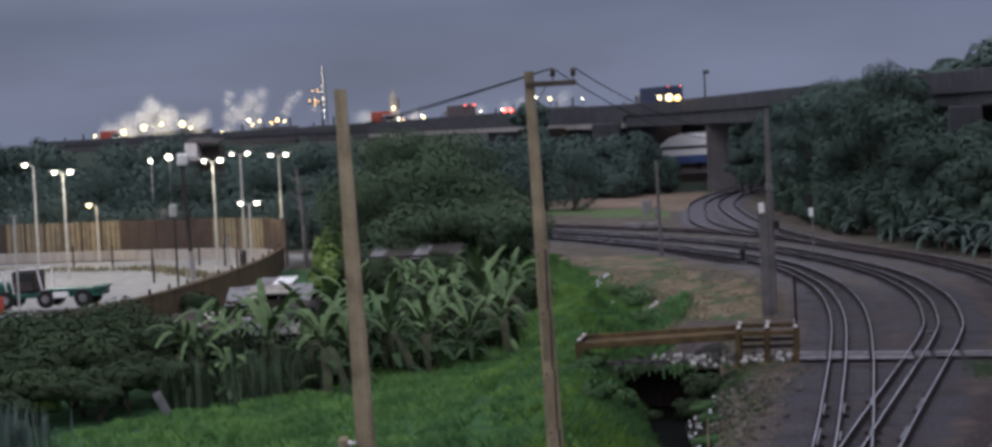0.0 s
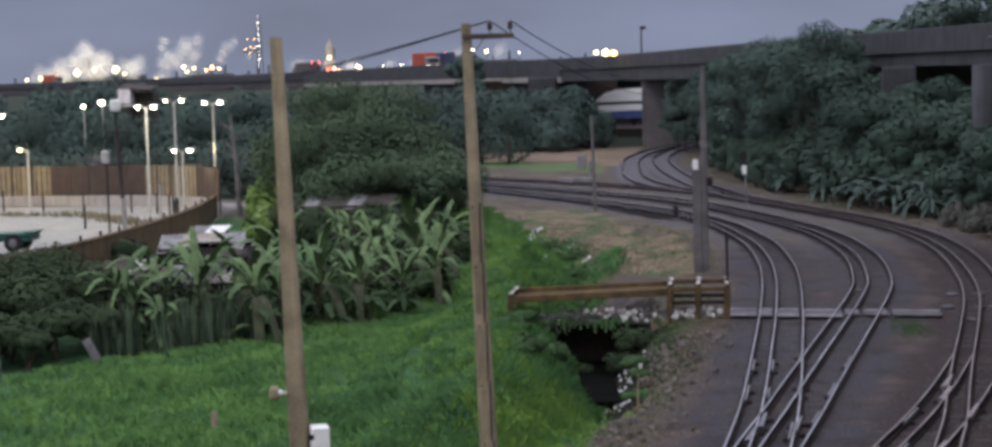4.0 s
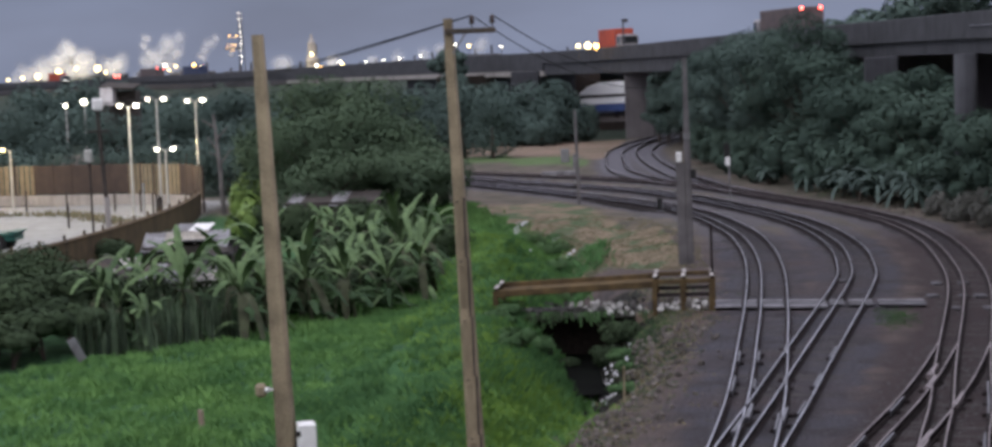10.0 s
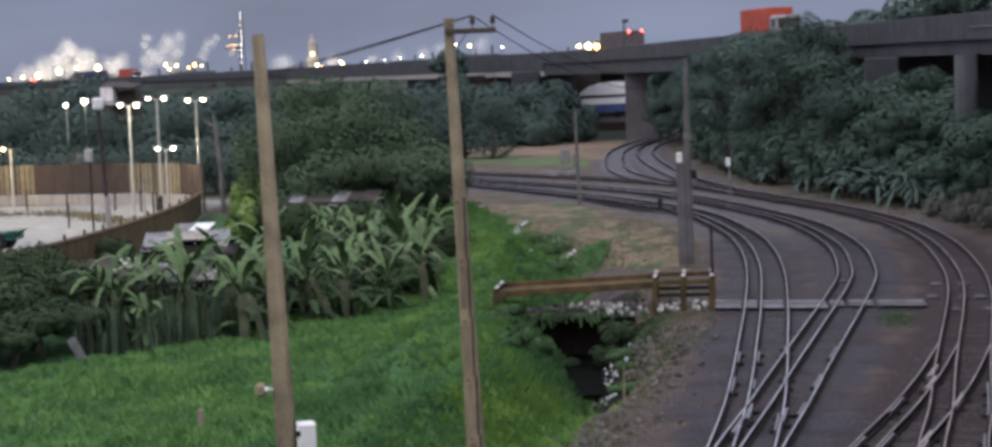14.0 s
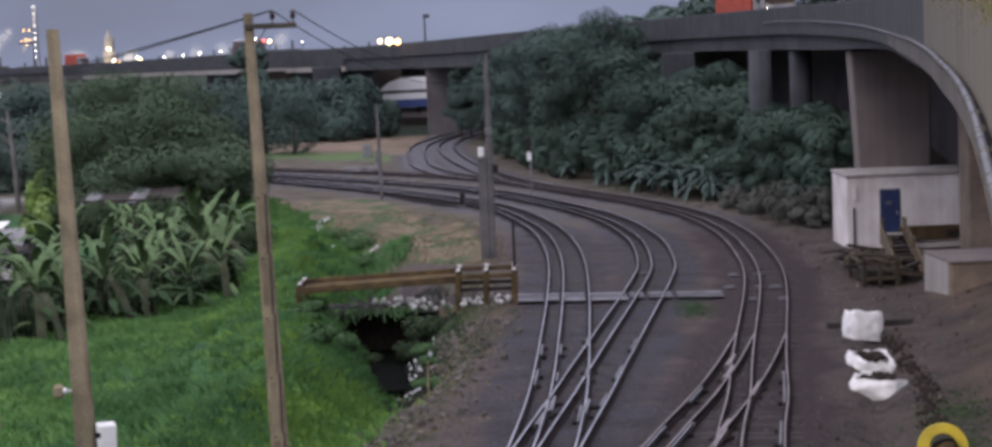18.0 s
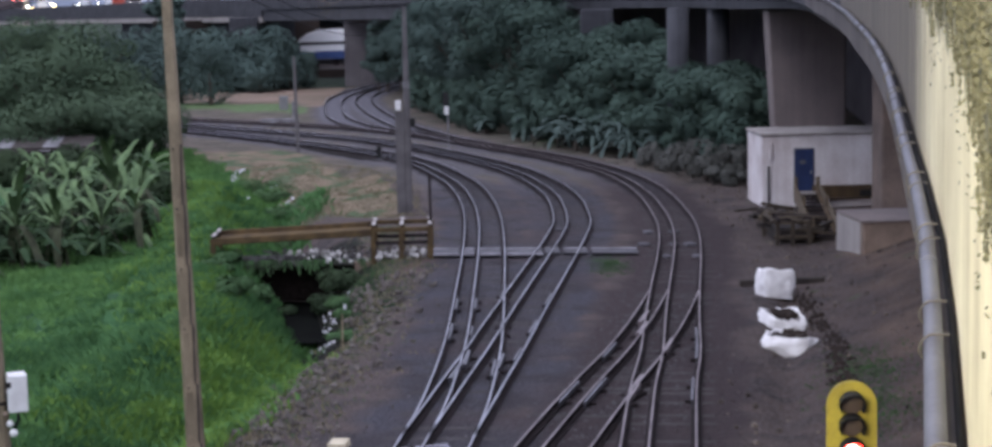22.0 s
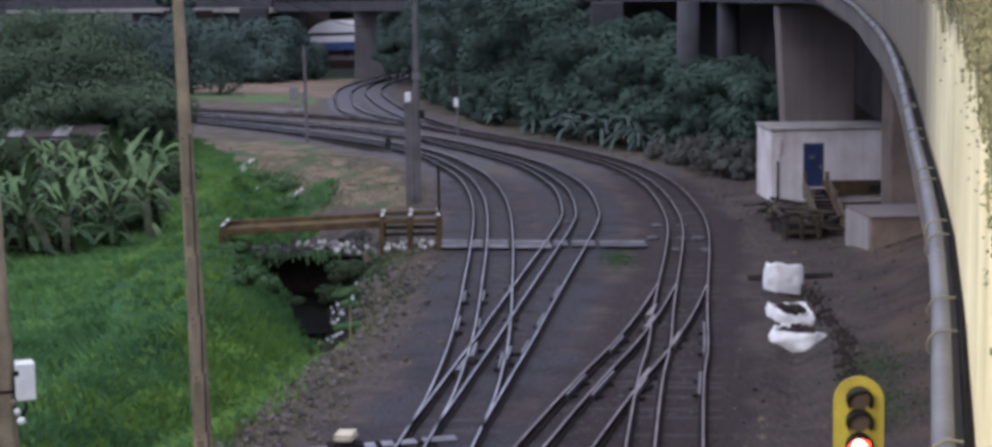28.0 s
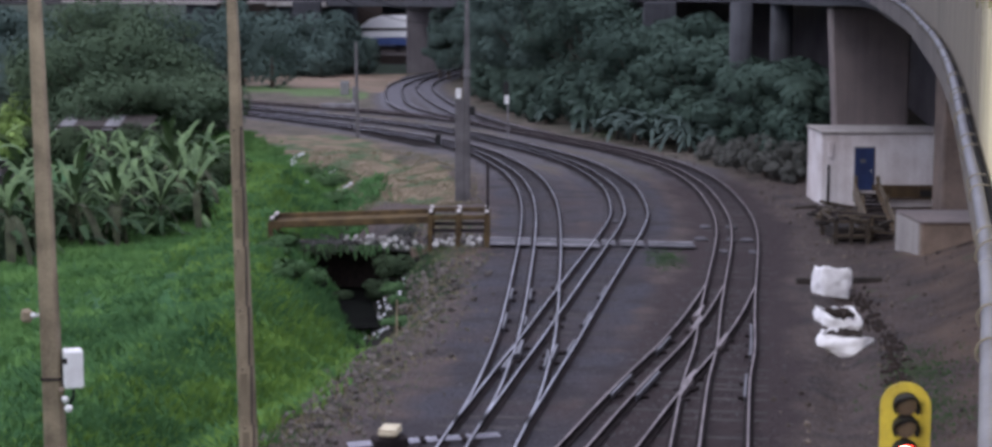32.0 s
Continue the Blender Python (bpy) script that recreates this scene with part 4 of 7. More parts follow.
for k in range(26):
    c = (rng.uniform(12.3, 15.0), rng.uniform(72.5, 82), 0.25 + rng.uniform(0, 0.35))
    m_ = Euler((rng.uniform(-0.15, 0.15), rng.uniform(-0.2, 0.2), rng.uniform(0, 3))).to_matrix()
    sc = thing("scrap_timber", "dark scrap timber and steel heaped beside the stair", "scrap", group="scrap heap by the stair")
    part("piece", Geo().box(c, (rng.uniform(0.8, 2.2), rng.uniform(0.12, 0.3), rng.uniform(0.08, 0.2)), 0, 0.015, m_), M[("dark_wood", "rust", "scrap", "scrap")[k % 4]], sc)
block = thing("concrete_block", "low concrete chamber with white side and brown top", "concrete block")
part("body", Geo().box((17.7, 68.4, 0.62), (6.6, 3.6, 1.85), 2, 0.04), M["brick_tan"], block)
part("painted_side", Geo().box((14.37, 68.5, 0.66), (0.06, 3.5, 1.7), 2, 0.02), M["pale_concrete"], block, "pale whitewashed side")
part("cover_slab", Geo().box((17.7, 68.4, 1.585), (6.75, 3.75, 0.08), 2, 0.02), M["pier"], block)

# ---- culvert crossing with ochre beams ----
M["slab"] = material("mossy_grey_slab", (0.16, 0.165, 0.145), (0.07, 0.075, 0.062), 0.95, scale=1.0, fine=12)
culvert = thing("culvert_bridge", "concrete culvert with rusty ochre beam railings over the ditch", "footbridge")
part("slab", Geo().box((-6.6, 72.4, -0.12), (6.0, 2.0, 0.22), 1, 0.05), M["slab"], culvert, "stained concrete slab")
part("abutment", Geo().box((-9.1, 72.3, -0.9), (1.0, 1.9, 1.7), 1, 0.05), M["brick_tan"], culvert)
part("abutment", Geo().box((-3.4, 72.3, -0.9), (0.9, 1.9, 1.7), 1, 0.05), M["brick_tan"], culvert)
# Added to stop daylight under the slab, in black to deepen the shade
part("headwall", Geo().box((-6.3, 73.25, -1.3), (6.4, 0.25, 2.0), 1, 0.03), M["soil"], culvert, "added black wall shutting daylight out of the culvert")
tilt = Euler((0, -0.035, radians(1.0))).to_matrix()
part("trough_plate", Geo().box((-6.05, 72.4, 0.90), (6.0, 2.1, 0.05), 1, 0.01, tilt), M["ochre"], culvert, "rusty plate lying across the beams")
for y, dz in ((71.3, 0.0), (73.5, 0.05)):
    part("top_beam", Geo().box((-6.1, y, 0.92 + dz), (6.1, 0.16, 0.26), 1.0, 0.02, tilt), M["ochre"], culvert, "rusty ochre steel beam")
    part("end_post", Geo().box((-9.15, y, 0.40), (0.2, 0.2, 1.05), 1, 0.02), M["ochre"], culvert)
    for x in (-3.1, -2.05, -0.95):
        part("post", Geo().box((x, y, 0.52), (0.22 if x > -1 else 0.18, 0.2, 1.42), 1, 0.02), M["ochre"], culvert)
    part("short_beam", Geo().box((-2.02, y, 1.12 + dz), (2.3, 0.12, 0.16), 1, 0.02), M["ochre"], culvert)
    part("low_beam", Geo().box((-2.02, y, 0.62), (2.3, 0.10, 0.14), 1, 0.02), M["rust"], culvert)
for x, z in ((-9.12, 0.98), (-3.08, 1.27), (-2.02, 1.27), (-0.95, 1.27)):
    part("tie_beam", Geo().box((x, 72.4, z), (0.13, 2.3, 0.10), 1, 0.02), M["rust"], culvert)
    for y, l in ((71.6, 1.0), (73.05, 0.9)):
        part("white_cap", Geo().box((x, y, z + 0.065), (0.15, l, 0.05), 1 + 3 * (y > 72), 0.015), M["pale_concrete"], culvert, "chipped white paint")
part("marker_pole", Geo().tube([(-0.92, 71.9, -0.2), (-0.93, 71.9, 3.2)], [0.06, 0.05], 8), M["rust"], culvert)
rng = np.random.default_rng(5)


def pebble(g, c, s, r):
    k = Geo().ball((0, 0, 0), 1.0, 5, 3)
    m = Euler((r.uniform(0, 3), r.uniform(0, 3), r.uniform(0, 3))).to_matrix()
    sc = Vector((s, s * r.uniform(0.6, 1.0), s * r.uniform(0.5, 0.8)))
    g.add([m @ Vector((v[0] * sc.x * r.uniform(0.8, 1.15), v[1] * sc.y, v[2] * sc.z)) + Vector(c) for v in k.v], k.f)


g = Geo()
for k in range(170):
    x = rng.uniform(-9.0, -1.0)
    pebble(g, (x, rng.uniform(71.35, 72.2), 0.10 + rng.uniform(-0.12, 0.30)), rng.uniform(0.05, 0.13), rng)
tagged(part("stone_fill", g, M["stone"], culvert, "loose white and grey stones"), kind="stuff")
g = Geo()
for k in range(60):
    x = rng.choice([rng.normal(-4.9, 0.8), rng.uniform(-3.0, -1.0)])
    pebble(g, (x, rng.uniform(71.15, 71.5), 0.10 + rng.uniform(-0.15, 0.28)), rng.uniform(0.09, 0.17), rng)
M["pale_stone"] = material("limewashed_stone", (0.56, 0.55, 0.54), (0.20, 0.19, 0.18), 0.9, scale=5, fine=30, island=0.5)
tagged(part("white_stone", g, M["pale_stone"], culvert, "whitewashed stones"), kind="stuff")

LITTER = [(-4.80, 66.2, 0.26), (-4.95, 65.2, 0.26), (-4.7, 67.4, 0.24), (-7.8, 90.0, 0.2), (-10.6, 106.0, 0.35), (-9.95, 102.2, 0.3), (-9.1, 97.6, 0.3), (-8.1, 92.4, 0.25), (-13.2, 117, 0.4), (-5.6, 57.2, 0.3), (-11.4, 100.8, 0.4), (-11.0, 98.4, 0.45), (-10.6, 97.2, 0.35), (-9.4, 90.2, 0.35), (-9.2, 88.8, 0.3), (-4.4, 68.4, 0.28), (-4.6, 64.0, 0.22), (-4.2, 66.8, 0.2)]
ditch_water = Geo().strip([(p[0], p[1], -1.85) for p in DITCH if 63 < p[1] < 79], [(-0.6, -0.02), (0.6, -0.02), (0.6, 0.0), (-0.6, 0.0)])
tagged(part("water", ditch_water, M["water"]), "dark water standing in the ditch", "water", kind="structure")
g = Geo()
for k in range(230):
    cx, cy, sd = LITTER[k % len(LITTER)]
    x, y = cx + rng.normal(0, sd), cy + rng.normal(0, sd * 1.6)
    pebble(g, (x, y, gz_at(x, y) + 0.05), rng.uniform(0.03, 0.11) * (1 + max(0.0, y - 70) / 70), rng)
tagged(part("litter", g, M["litter"]), "white plastic litter along the ditch", "litter", kind="stuff")
g = Geo()
for k in range(1250):
    y = rng.uniform(36, 68)
    x = np.interp(y, [36, 45, 60, 70], [-5.8, -4.6, -3.2, -3.0]) + abs(rng.normal(0, 1.25)) - 0.7
    s = 0.03 + 0.13 * rng.random() ** 2
    pebble(g, (x, y, gz_at(x, y) + s * 0.3), s, rng)
M["bank_stone"] = material("bank_stone", (0.165, 0.145, 0.130), (0.052, 0.046, 0.042), 0.95, scale=4, fine=30, island=0.5)
tagged(part("rubble", g, M["bank_stone"]), "grey rubble scattered down the ditch bank", "rubble", kind="stuff")
g = Geo()
for k in range(1100):
    y = rng.uniform(38, 120)
    x = np.interp(y, [38, 61, 80, 100, 120], [6, 10.5, 12.5, 13, 8]) + rng.uniform(-1.0, 4.5)
    s = 0.02 + 0.09 * rng.random() ** 2.5
    pebble(g, (x, y, gz_at(x, y) + s * 0.3), s, rng)
M["clod"] = material("brown_clod", (0.20, 0.165, 0.140), (0.040, 0.032, 0.030), 0.95, scale=4, fine=30, island=0.6)
tagged(part("dirt_clods", g, M["clod"]), "pale stones and clods lying on brown dirt", "stones", kind="stuff")

M["worn_plank"] = material("worn_grey_plank", (0.25, 0.245, 0.27), (0.13, 0.125, 0.14), 0.85, scale=2.0, fine=25)
M["zinc_dull"] = material("dusty_grey_board", (0.125, 0.122, 0.138), (0.06, 0.057, 0.063), 0.9, scale=1.2, fine=18, random=0.3)
walkway = thing("plank_crossing", "pale worn plank crossing laid over the tracks", "crossing")
for k, (y, w, mt) in enumerate(((-0.85, 0.24, "worn_plank"), (-0.45, 0.42, "zinc_dull"), (0.02, 0.42, "zinc_dull"), (0.46, 0.36, "zinc_dull"), (0.84, 0.22, "worn_plank"))):
    for x0, x1 in ((-0.85, 0.14), (0.30, 0.72), (0.92, 1.70), (1.92, 3.3), (3.42, 3.95), (4.12, 5.0), (5.18, 6.9)):
        if x0 > 3.4 and k in (0, 1):
            continue
        yy = 72.0 - 0.16 * ((x0 + x1) / 2 + 0.7)
        part("plank", Geo().box(((x0 + x1) / 2, yy + y, 0.15 - 0.03 * (mt == "zinc_dull")), (x1 - x0, w, 0.07), -8 + 0.3 * k, 0.012), M[mt], walkway)
pads = thing("concrete_pads", "pale concrete pads between the rails", "concrete pads")
for x, y, s in ((7.4, 73.6, 0.55), (8.55, 73.4, 0.4), (9.15, 73.3, 0.55), (7.95, 77.5, 0.45), (9.0, 77.4, 0.5), (7.9, 69.9, 0.35), (9.0, 69.8, 0.4), (4.35, 79.2, 0.4)):
    part("pad", Geo().box((x, y, 0.05), (s * 0.8, 0.55, 0.12), 12, 0.05), M["zinc_dull"], pads)

g = Geo()
for k in range(5200):
    ln = TRACKS[int(rng.integers(0, 4))]
    p = ln[int(rng.integers(0, len(ln)))]
    if not 35 < p[1] < 84:
        continue
    x, y = p[0] + rng.normal(0, 1.1), p[1] + rng.uniform(-1, 1)
    s_ = rng.uniform(0.025, 0.06)
    a = rng.uniform(0, 6.28)
    c, d = math.cos(a) * s_, math.sin(a) * s_
    g.add([(x + c, y + d, 0), (x - d, y + c, 0), (x - c, y - d, 0), (x + d, y - c, 0), (x + c * 0.2, y, s_ * 0.9)], [(0, 1, 4), (1, 2, 4), (2, 3, 4), (3, 0, 4)])
M["ballast_stone"] = material("ballast_stone", (0.115, 0.108, 0.115), (0.045, 0.042, 0.046), 0.95, scale=4, fine=30, island=0.3)
tagged(part("loose_ballast", g, M["ballast_stone"]), "loose grey ballast stones between the rails", "ballast", kind="stuff")

# ---- turnout fittings: check rails, plates, point machine ----
M["check"] = material("dull_check_rail", (0.20, 0.20, 0.23), (0.09, 0.085, 0.10), 0.4, 0.8, scale=0.8, fine=30)


def check_rail(line, n, y0, y1, label="short check rail beside the running rail"):
    ln = [p for p in offset(fine(line, 0.5), n, 0.06) if y0 <= p[1] <= y1]
    t = thing("check_rail", label, "check rail", group="check rails of the turnouts")
    part("bar", Geo().strip(ln, [(-0.028, 0.0), (0.028, 0.0), (0.028, 0.140), (-0.028, 0.140)]), M["check"], t)
    for p in ln[1::3]:
        part("chair", Geo().box((p[0], p[1], p[2] - 0.01), (0.34, 0.16, 0.06), 0, 0.01), M["rust"], t)


for ln, n, y0, y1 in ((TRACK_A, -0.70, 57.5, 60.2), (TRACK_A, -0.70, 52.3, 55.2), (TRACK_A, -0.10, 57.3, 60.2), (TRACK_A, -0.10, 52.6, 54.8), (TRACK_B, 0.70, 58.2, 60.8),
                      (TRACK_B, 0.70, 53.0, 55.6), (TRACK_B, 0.70, 49.2, 51.2), (TRACK_A, 0.70, 47.0, 49.6), (TRACK_D, -0.70, 49.2, 51.8), (TRACK_D, -0.70, 43.4, 46.6), (TRACK_D, -0.10, 43.4, 46.8),
                      (TRACK_C, 0.70, 43.5, 46.6), (TRACK_C, 0.70, 48.5, 54.0)):
    check_rail(ln, n, y0, y1)


def crossing_frog(x, y, rz, size=1.0):
    t = thing("rail_crossing", "worn steel crossing piece where two rails meet", "rail crossing", pose(x, y, 0.06, 0, 0, rz), group="crossing pieces of the turnouts")
    part("nose", Geo().add([(-0.04, 1.1, 0), (0.04, 1.1, 0), (0.065, -0.9, 0), (-0.065, -0.9, 0), (-0.04, 1.1, 0.150), (0.04, 1.1, 0.150), (0.065, -0.9, 0.150), (-0.065, -0.9, 0.150)],
                           [(0, 1, 2, 3), (4, 7, 6, 5), (0, 4, 5, 1), (1, 5, 6, 2), (2, 6, 7, 3), (3, 7, 4, 0)]), M["check" if x < 3.5 else "rail_brown"], t)
    for s in (-1, 1):
        part("tie_plate", Geo().box((0, s * 0.7, 0.0), (0.5, 0.2, 0.05), 0, 0.01), M["rust"], t)


for x, y, rz in ((1.48, 60.2, -4), (1.30, 54.4, -4), (0.22, 49.6, -4), (-0.08, 47.8, -8), (5.55, 55.6, -13), (5.30, 53.6, -13), (5.75, 50.9, -13), (4.35, 45.7, -14), (4.15, 44.6, -14), (1.1, 49.0, -6)):
    crossing_frog(x, y, rz)

M["cream"] = material("worn_cream_paint", (0.62, 0.55, 0.40), (0.36, 0.30, 0.20), 0.7, scale=3, fine=20)
pm = thing("point_machine", "cream painted point machine beside the track", "point machine", pose(-2.55, 39.2, 0.0, 0, 0, 12))
part("base", Geo().box((0, 0, 0.12), (0.75, 0.5, 0.2), 0, 0.03), M["rust"], pm)
part("cover", Geo().box((0, 0.02, 0.33), (0.42, 0.62, 0.14), -20, 0.05), M["cream"], pm)
part("lid", Geo().box((0, 0.02, 0.415), (0.40, 0.60, 0.04), -20, 0.02), M["cream"], pm, "worn pale lid")
for y in (-0.12, 0.12):
    part("rod", Geo().tube([(-0.9, y - 0.05, 0.1), (2.4, y + 0.2, 0.12)], 0.025, 6), M["rail"], pm)
for x in (0.7, 1.1, 1.6):
    part("clamp", Geo().box((x, 0.05, 0.12), (0.12, 0.42, 0.08), 0, 0.01), M["rust"], pm)

# ---- colour-light signal by the viaduct ----
signal = thing("railway_signal", "yellow railway signal showing a red light", "railway signal", pose(4.02, 19.0, 0, 0, 0, -6))
gs = gz_at(4.02, 19.0)
part("mast", Geo().tube([(0, 0.16, gs - 0.1), (0, 0.16, 5.5)], 0.06, 10), M["galv"], signal)


def capsule(w, h, z1, y0, y1):
    r = w / 2
    pts = [(r * math.cos(a), z1 - r + r * math.sin(a)) for a in np.linspace(0, math.pi, 15)] + [(r * math.cos(a), z1 - h + r + r * math.sin(a)) for a in np.linspace(math.pi, 2 * math.pi, 15)]
    n = len(pts)
    return Geo().add([(x, y0, z) for x, z in pts] + [(x, y1, z) for x, z in pts],
                     [tuple(range(n)), tuple(range(n, 2 * n))[::-1]] + [(i, i + n, (i + 1) % n + n, (i + 1) % n) for i in range(n)])


board = part("backboard", capsule(0.51, 1.25, 5.60, 0.0, 0.045), M["signal_yellow"], signal, "yellow rounded backboard")
part("rim", capsule(0.40, 1.13, 5.54, -0.014, 0.0), M["signal_yellow"], board)
for k, z in enumerate((5.37, 5.14, 4.89)):
    hood = Geo()
    for r0, r1, yy in ((0.115, 0.135, 0.0),):
        n = 18
        vs, fs = [], []
        for j in range(n + 1):
            a = radians(-35) + radians(250) * j / n
            dep = -0.26 * (0.55 + 0.45 * math.sin(min(max(a, 0), math.pi)))
            for r, y in ((r0, -0.014), (r1, -0.014), (r0, dep), (r1, dep)):
                vs.append((r * math.cos(a), y, z + r * math.sin(a)))
        for j in range(n):
            b = j * 4
            fs += [(b, b + 4, b + 6, b + 2), (b + 1, b + 3, b + 7, b + 5), (b + 2, b + 6, b + 7, b + 3), (b, b + 1, b + 5, b + 4)]
        hood.add(vs, fs)
    part("visor", hood, M["black"], board, "black visor over the lens")
    disc = Geo()
    lz = Geo().lathe((0, 0, 0), [(0.115, 0), (0.11, 0.02), (0.06, 0.035), (0.01, 0.04)], 18)
    disc.add([(x, -0.016 - zz, z + y) for x, y, zz in lz.v], lz.f)
    part("lens", disc, M["red_glow"] if k == 2 else M["lens_off"], board, "lit red lens" if k == 2 else "unlit lens")
bulb = Geo()
lz = Geo().lathe((0, 0, 0), [(0.066, 0), (0.056, 0.02), (0.01, 0.03)], 18)
bulb.add([(x, -0.055 - zz, 4.885 + y) for x, y, zz in lz.v], lz.f)
part("lamp_core", bulb, M["core_glow"], board, "bright lamp behind the red lens")

# ---- white sacks of soil ----
def sack(x, y, sx, sy, h, m, open_side, seed, label):
    """A crumpled square bag; open_side in radians is where its mouth sags open, None for a tied one."""
    t = thing("bulk_sack", label, "sack", pose(x, y, gz_at(x, y) - 0.06) @ m, group="bulk sacks beside the track")
    n, rings = 36, 15
    vs, fs = [], []
    for i in range(rings):
        u = i / (rings - 1)
        for k in range(n):
            a = 2 * math.pi * k / n
            sq = (abs(math.cos(a)) ** 7 + abs(math.sin(a)) ** 7) ** (-1 / 7)
            crease = noise.noise((3.2 * math.cos(a) + seed, 3.2 * math.sin(a), 2.6 * u)) * 0.13 + noise.noise((7 * math.cos(a) + seed, 7 * math.sin(a), 6 * u)) * 0.06
            r = (0.93 + 0.10 * math.sin(math.pi * u)) * sq * 0.86 * (1 + crease)
            top = h * (1 + 0.16 * noise.noise((2 * math.cos(a), 2 * math.sin(a), seed)))
            if open_side is not None:
                top *= 1 - 0.34 * max(0.0, math.cos(a - open_side)) ** 1.5
            vs.append((r * sx / 2 * math.cos(a), r * sy / 2 * math.sin(a), top * u))
    lip = len(vs) - n
    for k in range(n):
        px_, py_, pz_ = vs[lip + k]
        vs.append((px_ * 0.86, py_ * 0.86, pz_ - 0.05))
    rows_ = rings + 1
    if open_side is not None:
        for k in range(n):
            px_, py_, pz_ = vs[lip + k]
            vs.append((px_ * 0.80, py_ * 0.80, h * 0.42))
        rows_ += 1
    for i in range(rows_ - 1):
        for k in range(n):
            a, b = i * n + k, i * n + (k + 1) % n
            fs.append((a, b, b + n, a + n))
    fs.append(tuple(range((rows_ - 1) * n, rows_ * n)))
    part("bag", Geo().add(vs, fs), M["sack"], t, smooth=True)
    if open_side is not None:
        g = Geo()
        r2 = np.random.default_rng(seed)
        for k in range(60):
            a, rr = r2.uniform(0.0, 6.28), math.sqrt(r2.uniform(0, 1)) * 0.31
            pebble(g, (rr * sx * math.cos(a), rr * sy * math.sin(a), h * 0.80 + 0.08 * r2.random()), r2.uniform(0.08, 0.17), r2)
        tagged(part("soil_fill", g, M["soil"], t, "dark soil in the open top"), kind="stuff")


sack(10.28, 60.6, 1.25, 1.1, 0.92, pose(0, 0, 0, -6, 8, 14), None, 3, "closed white bulk sack on dirt beside the track")
sack(9.66, 55.5, 1.40, 1.5, 0.68, pose(0, 0, 0, 0, 0, 10), -1.2, 7, "slumped white bulk sack half full of dark soil")
sack(9.24, 51.9, 1.55, 1.8, 0.66, pose(0, 0, 0, 0, 3, -28), 1.2, 12, "open white bulk sack full of dark soil")
plank = thing("timber_offcut", "dark timber lying behind a white sack", "timber")
part("board", Geo().box((10.9, 62.6, gz_at(10.9, 62.6) + 0.12), (2.9, 0.22, 0.2), 6, 0.02), M["dark_wood"], plank)
plank2 = thing("pale_stick", "pale broken plank on the dirt slope", "plank")
part("board", Geo().box((8.6, 40.2, gz_at(8.6, 40.2) + 0.05), (0.75, 0.16, 0.07), 22, 0.02), M["brick_tan"], plank2)

# ---- line poles ----
def lean_pole(x, y, top_x, top_z, w0, w1, d0, d1, z0):
    """A tapered rectangular post from its base to its leaning top."""
    vs = []
    for cx, z, w, d in ((x, z0, w0, d0), (top_x, top_z, w1, d1)):
        c = 0.12 * w
        vs += [(cx - w / 2 + c, y - d / 2, z), (cx + w / 2 - c, y - d / 2, z), (cx + w / 2, y - d / 2 + c, z), (cx + w / 2, y + d / 2 - c, z),
               (cx + w / 2 - c, y + d / 2, z), (cx - w / 2 + c, y + d / 2, z), (cx - w / 2, y + d / 2 - c, z), (cx - w / 2, y - d / 2 + c, z)]
    return Geo().add(vs, [(i, (i + 1) % 8, (i + 1) % 8 + 8, i + 8) for i in range(8)] + [tuple(range(8))[::-1], tuple(range(8, 16))])


pole_a = thing("utility_pole", "weathered concrete line pole leaning in the grass, no arm", "utility pole", group="concrete line poles")
part("shaft", lean_pole(-8.055, 33.0, -8.30, 10.2, 0.40, 0.19, 0.34, 0.18, -0.6), M["pole"], pole_a)
for z in (1.2, 2.72):
    cx = -8.055 - 0.245 * (z + 0.6) / 10.8
    w = 0.40 - 0.21 * (z + 0.6) / 10.8 + 0.03
    part("steel_band", Geo().box((cx, 33.0, z), (w, w - 0.03, 0.05), 0, 0.008), M["rust"], pole_a)
pole_b = thing("utility_pole", "weathered concrete line pole with one timber crossarm", "utility pole", group="concrete line poles")
part("shaft", lean_pole(-5.05, 36.0, -5.33, 10.42, 0.36, 0.165, 0.36, 0.18, -0.6), M["pole"], pole_b)


def pole_b_x(z):
    return -5.05 - 0.28 * (z + 0.6) / 11.0


for k in range(6):
    z0, z1 = 0.2 + 1.15 * k, 1.15 + 1.15 * k
    w = 0.36 - 0.195 * (z0 + 1.1) / 11.0
    cx = pole_b_x((z0 + z1) / 2)
    part("recess", Geo().box((cx - 0.03, 35.835 + 0.008 * k, (z0 + z1) / 2), (w * 0.40, 0.02, z1 - z0 - 0.12), 0, 0.004), M["slat"], pole_b, "paler cast recess in the shaft")
    # Dark bark colour on this rib draws the shaft's shaded right face
    part("rib", Geo().box((cx + w * 0.36, 35.83 + 0.008 * k, (z0 + z1) / 2), (0.045, 0.03, z1 - z0 + 0.2), 0, 0.004), M["bark"], pole_b)
    part("bolt", Geo().tube([(cx - 0.05, 35.80, z1 + 0.02), (cx - 0.05, 35.88, z1 + 0.02)], 0.018, 8), M["black"], pole_b)
arm = part("crossarm", Geo().box((-4.90, 35.92, 10.17), (0.98, 0.10, 0.10), 0, 0.012), M["bark"], pole_b, "weathered timber crossarm")
for x in (-4.86, -4.47):
    part("insulator", Geo().lathe((x, 35.92, 10.22), [(0.012, 0), (0.012, 0.07), (0.05, 0.08), (0.055, 0.14), (0.03, 0.15), (0.05, 0.17), (0.045, 0.22), (0.015, 0.24)], 10), M["insulator"], arm, "dark glazed insulator")
